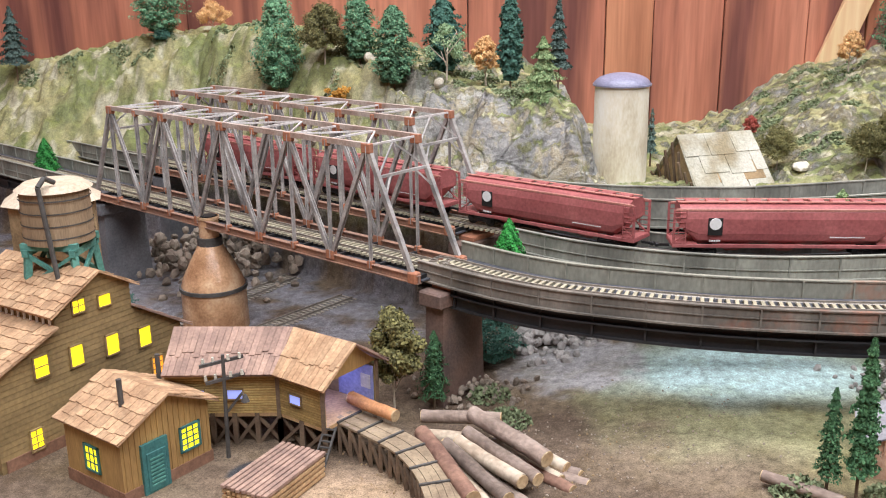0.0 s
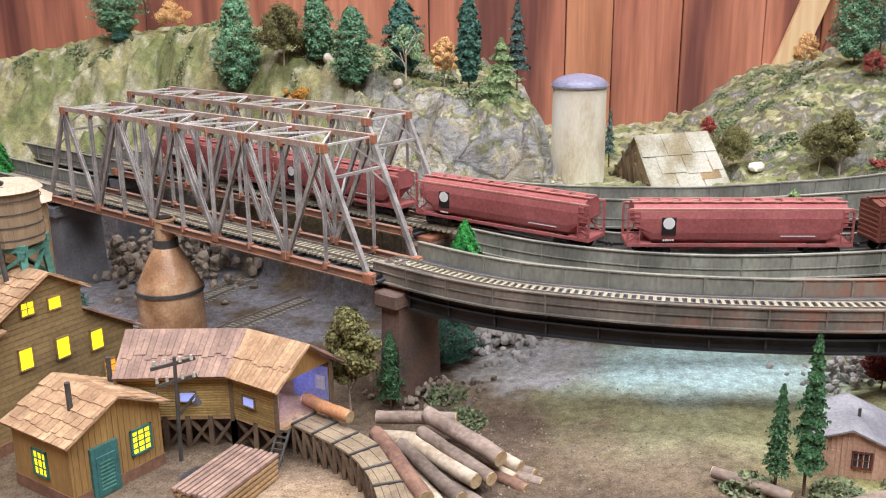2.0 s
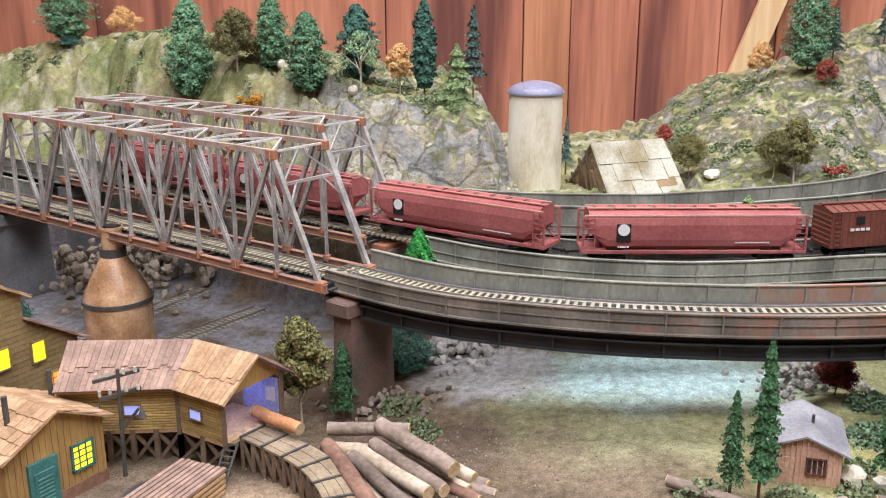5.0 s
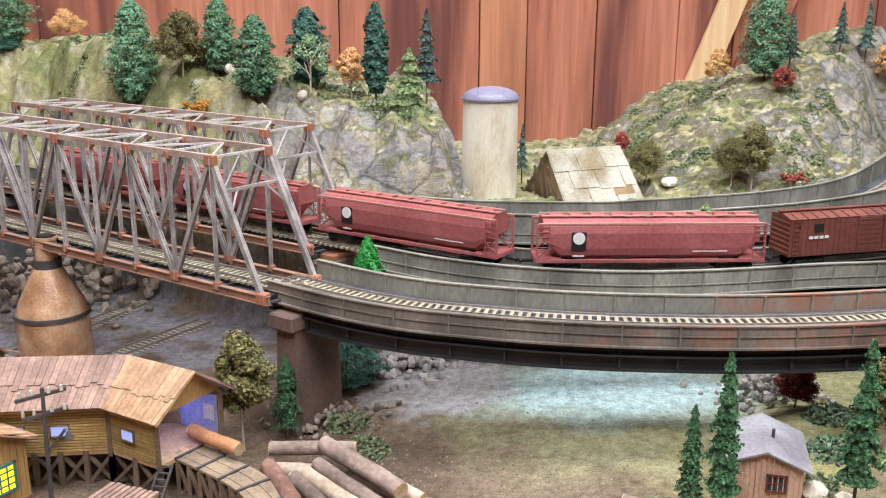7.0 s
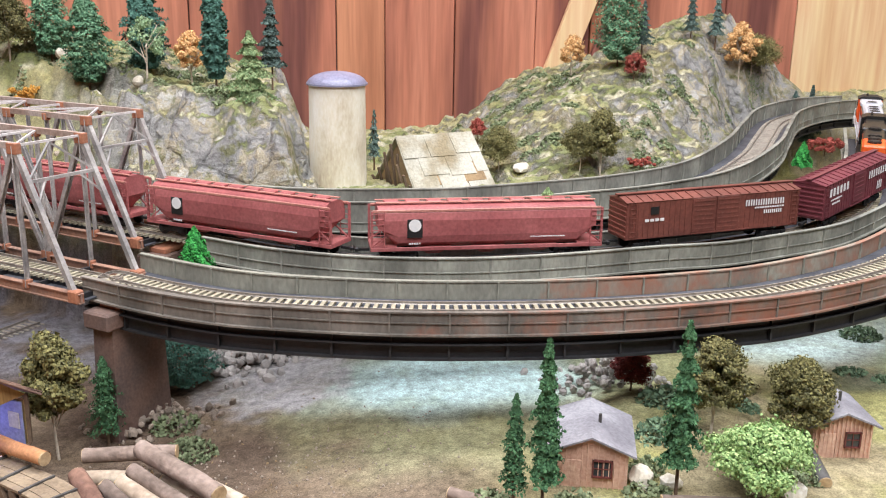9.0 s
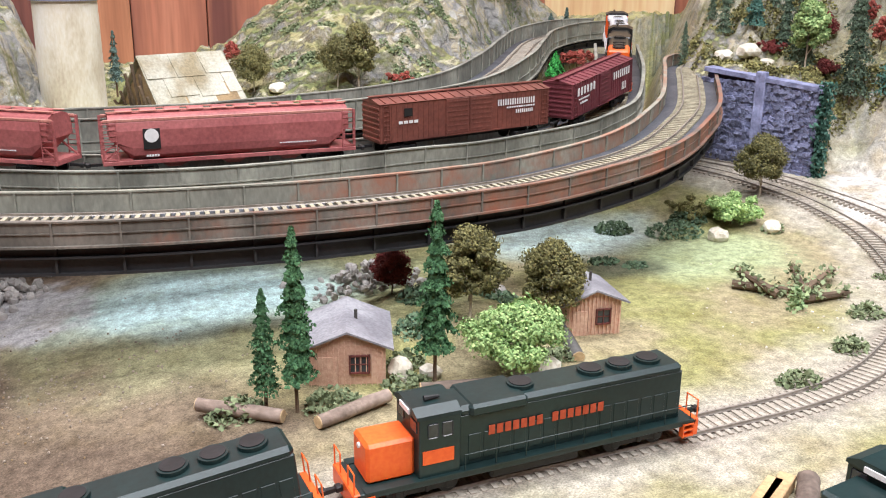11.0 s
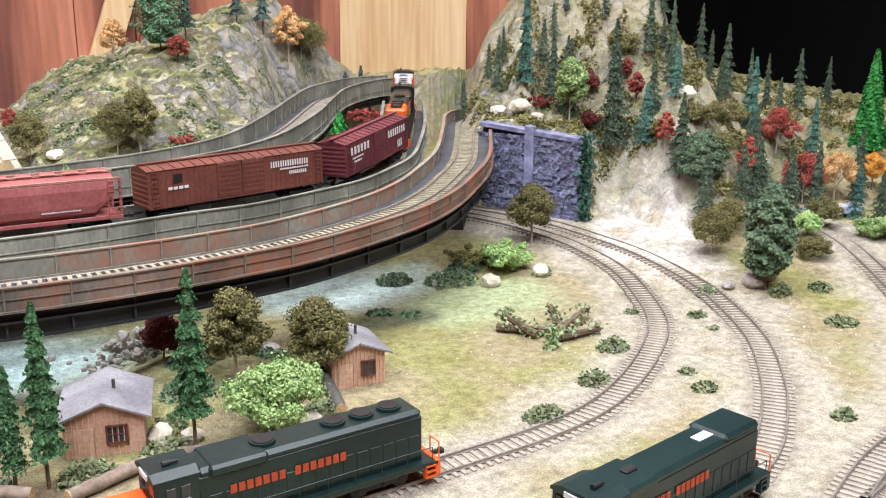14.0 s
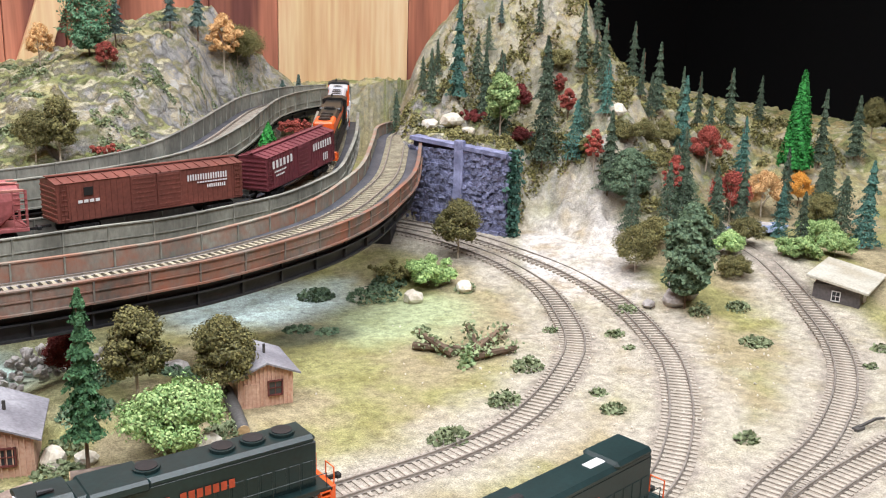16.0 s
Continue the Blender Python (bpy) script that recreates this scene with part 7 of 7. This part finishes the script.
for x, y, r, f in ((.737, .738, .011, .75), (.798, .735, .012, .6), (.352, .560, .0105, .85), (.442, .530, .010, .8), (.37, .556, .008, .7), (-.085, 1.161, .007, 1.2), (-.034, 1.13, .008, 0.9), (1.111, .842, .014, .7), (.400, 1.105, .010, .7), (-.13, 1.214, .009, .8), (.94, .965, .016, .6), (.92, .985, .013, .6), (.955, .95, .012, .5)):
    rock(x, y, r, "rockwhite", "pale rounded rock set in the scenery", f, int(x * 1000) + 5)
for x, y, r in ((.955, .59, .014), (.975, .595, .016), (.985, .61, .012), (.93, .60, .008), (1.25, .70, .010), (.47, .675, .012)):
    rock(x, y, r, "rockgrey", "grey-tan boulder beside the track", 0.6, int(y * 1000))


def rubble(name, label, m, cx, cy, sx, sy, n, r0, r1, seed, hump=0.02):
    """A heap of broken stone: the nearest pieces as parts, sharing a few meshes."""
    rnd = random.Random(seed)
    top = thing(name, label, "rubble")
    mes = []
    for k in range(4):
        bm = BM()
        bmesh.ops.create_icosphere(bm, subdivisions=1, radius=1)
        for v in bm.verts:
            v.co *= rnd.uniform(0.75, 1.15)
        me = bpy.data.meshes.new("stone")
        bm.to_mesh(me)
        bm.free()
        me.materials.append(M[m])
        mes.append(me)
    for i in range(n):
        u, v = rnd.gauss(0, 0.45), rnd.gauss(0, 0.45)
        x, y, r = cx + u * sx, cy + v * sy, rnd.uniform(r0, r1)
        ob = new("stone", rnd.choice(mes))
        ob.parent = top
        ob.matrix_basis = pose(x, y, gz(x, y) + hump * max(0, 1 - u * u - v * v) * rnd.random() + r * 0.3, rnd.uniform(0, 360), rnd.uniform(0, 360), rnd.uniform(0, 360)) @ Matrix.Diagonal((r, r * 0.8, r * 0.7, 1))


rubble("rubble_heap", "brown rubble bank under the truss bridges", "rock", -0.33, 1.13, 0.16, 0.09, 290, 0.005, 0.010, 1, 0.05)
rubble("rubble_heap", "grey rubble spilling from under the viaduct", "rockgrey", 0.085, 0.86, 0.05, 0.04, 200, 0.003, 0.007, 2, 0.02)
rubble("rubble_heap", "pinkish gravel heap in the shade by the cabins", "rockgrey", 0.385, 0.725, 0.05, 0.03, 150, 0.002, 0.005, 3, 0.02)
rubble("rubble_heap", "brown clods and bark at the foot of the pier", "rock", 0.02, 0.755, 0.05, 0.04, 120, 0.002, 0.005, 4, 0.01)
rubble("gravel_chips", "wood chips and gravel scattered round the log pile", "straw", 0.0, 0.60, 0.16, 0.10, 280, 0.0006, 0.0013, 5, 0)
rubble("gravel_chips", "small stones scattered on the dry river bed", "rock", 0.13, 0.65, 0.15, 0.10, 300, 0.0006, 0.0014, 6, 0)
rubble("gravel_chips", "ballast stones scattered between the track loops", "rockwhite", 0.80, 0.50, 0.20, 0.16, 300, 0.0007, 0.0016, 7, 0)

# fallen mossy tree in the meadow
ft = thing("fallen_tree", "fallen mossy branches with yellow lichen in the meadow", "fallen tree")
segs = (((.662, .623, .004), (.700, .583, .006)), ((.680, .590, .004), (.668, .628, .016)), ((.700, .585, .006), (.755, .610, .010)), ((.690, .575, .004), (.735, .572, .005)), ((.705, .590, .004), (.712, .612, .018)))
for a, b2 in segs:
    part("branch", rod(BM(), a, b2, 0.0075, 0.005, seg=7), "timber", ft)
rnd = np.random.RandomState(4)
for nm, k, pts in (("moss", "G", segs), ("lichen", "F", (((.672, .562, .003), (.690, .578, .007)),))):
    Ps = np.concatenate([np.array(a) + (np.array(b2) - np.array(a)) * rnd.uniform(0, 1, (90, 1)) + rnd.normal(0, 0.0035, (90, 3)) for a, b2 in pts])
    V, F = leaves(Ps, np.tile((0, -0.3, 0.8), (len(Ps), 1)), 0.0045, rnd, 0.8)
    me = bpy.data.meshes.new(nm)
    me.from_pydata(V.tolist(), [], F.tolist())
    me.materials.append(LEAF[k])
    ob = new(nm, me)
    ob.parent = ft
# little blue pool among the trees
bm = BM()
bmesh.ops.create_circle(bm, cap_ends=True, segments=24, radius=1)
for v in bm.verts:
    v.co = Vector((1.225 + v.co.x * 0.045 * (1 + 0.2 * math.sin(v.index * 2.1)), 0.695 + v.co.y * 0.028, 0))
for v in bm.verts:
    v.co.z = gz(v.co.x, v.co.y) + 0.006
solid("pool", bm, "bluecloth", "small blue painted pool between autumn trees", "water", kind="structure")
# hand lever of the turnout
sl = thing("switch_stand", "dark bent switch lever beside the turnout", "switch stand", at=(0.852, 0.322, gz(0.852, 0.322)))
part("base", box(BM(), (0, 0, 0.001), (0.010, 0.005, 0.003), bevel=0.0004), "stack", sl)
part("lever", rod(rod(BM(), (0, 0, 0.002), (0.016, -0.003, 0.006), 0.0018), (0.016, -0.003, 0.006), (0.030, -0.002, 0.003), 0.0016), "stack", sl)
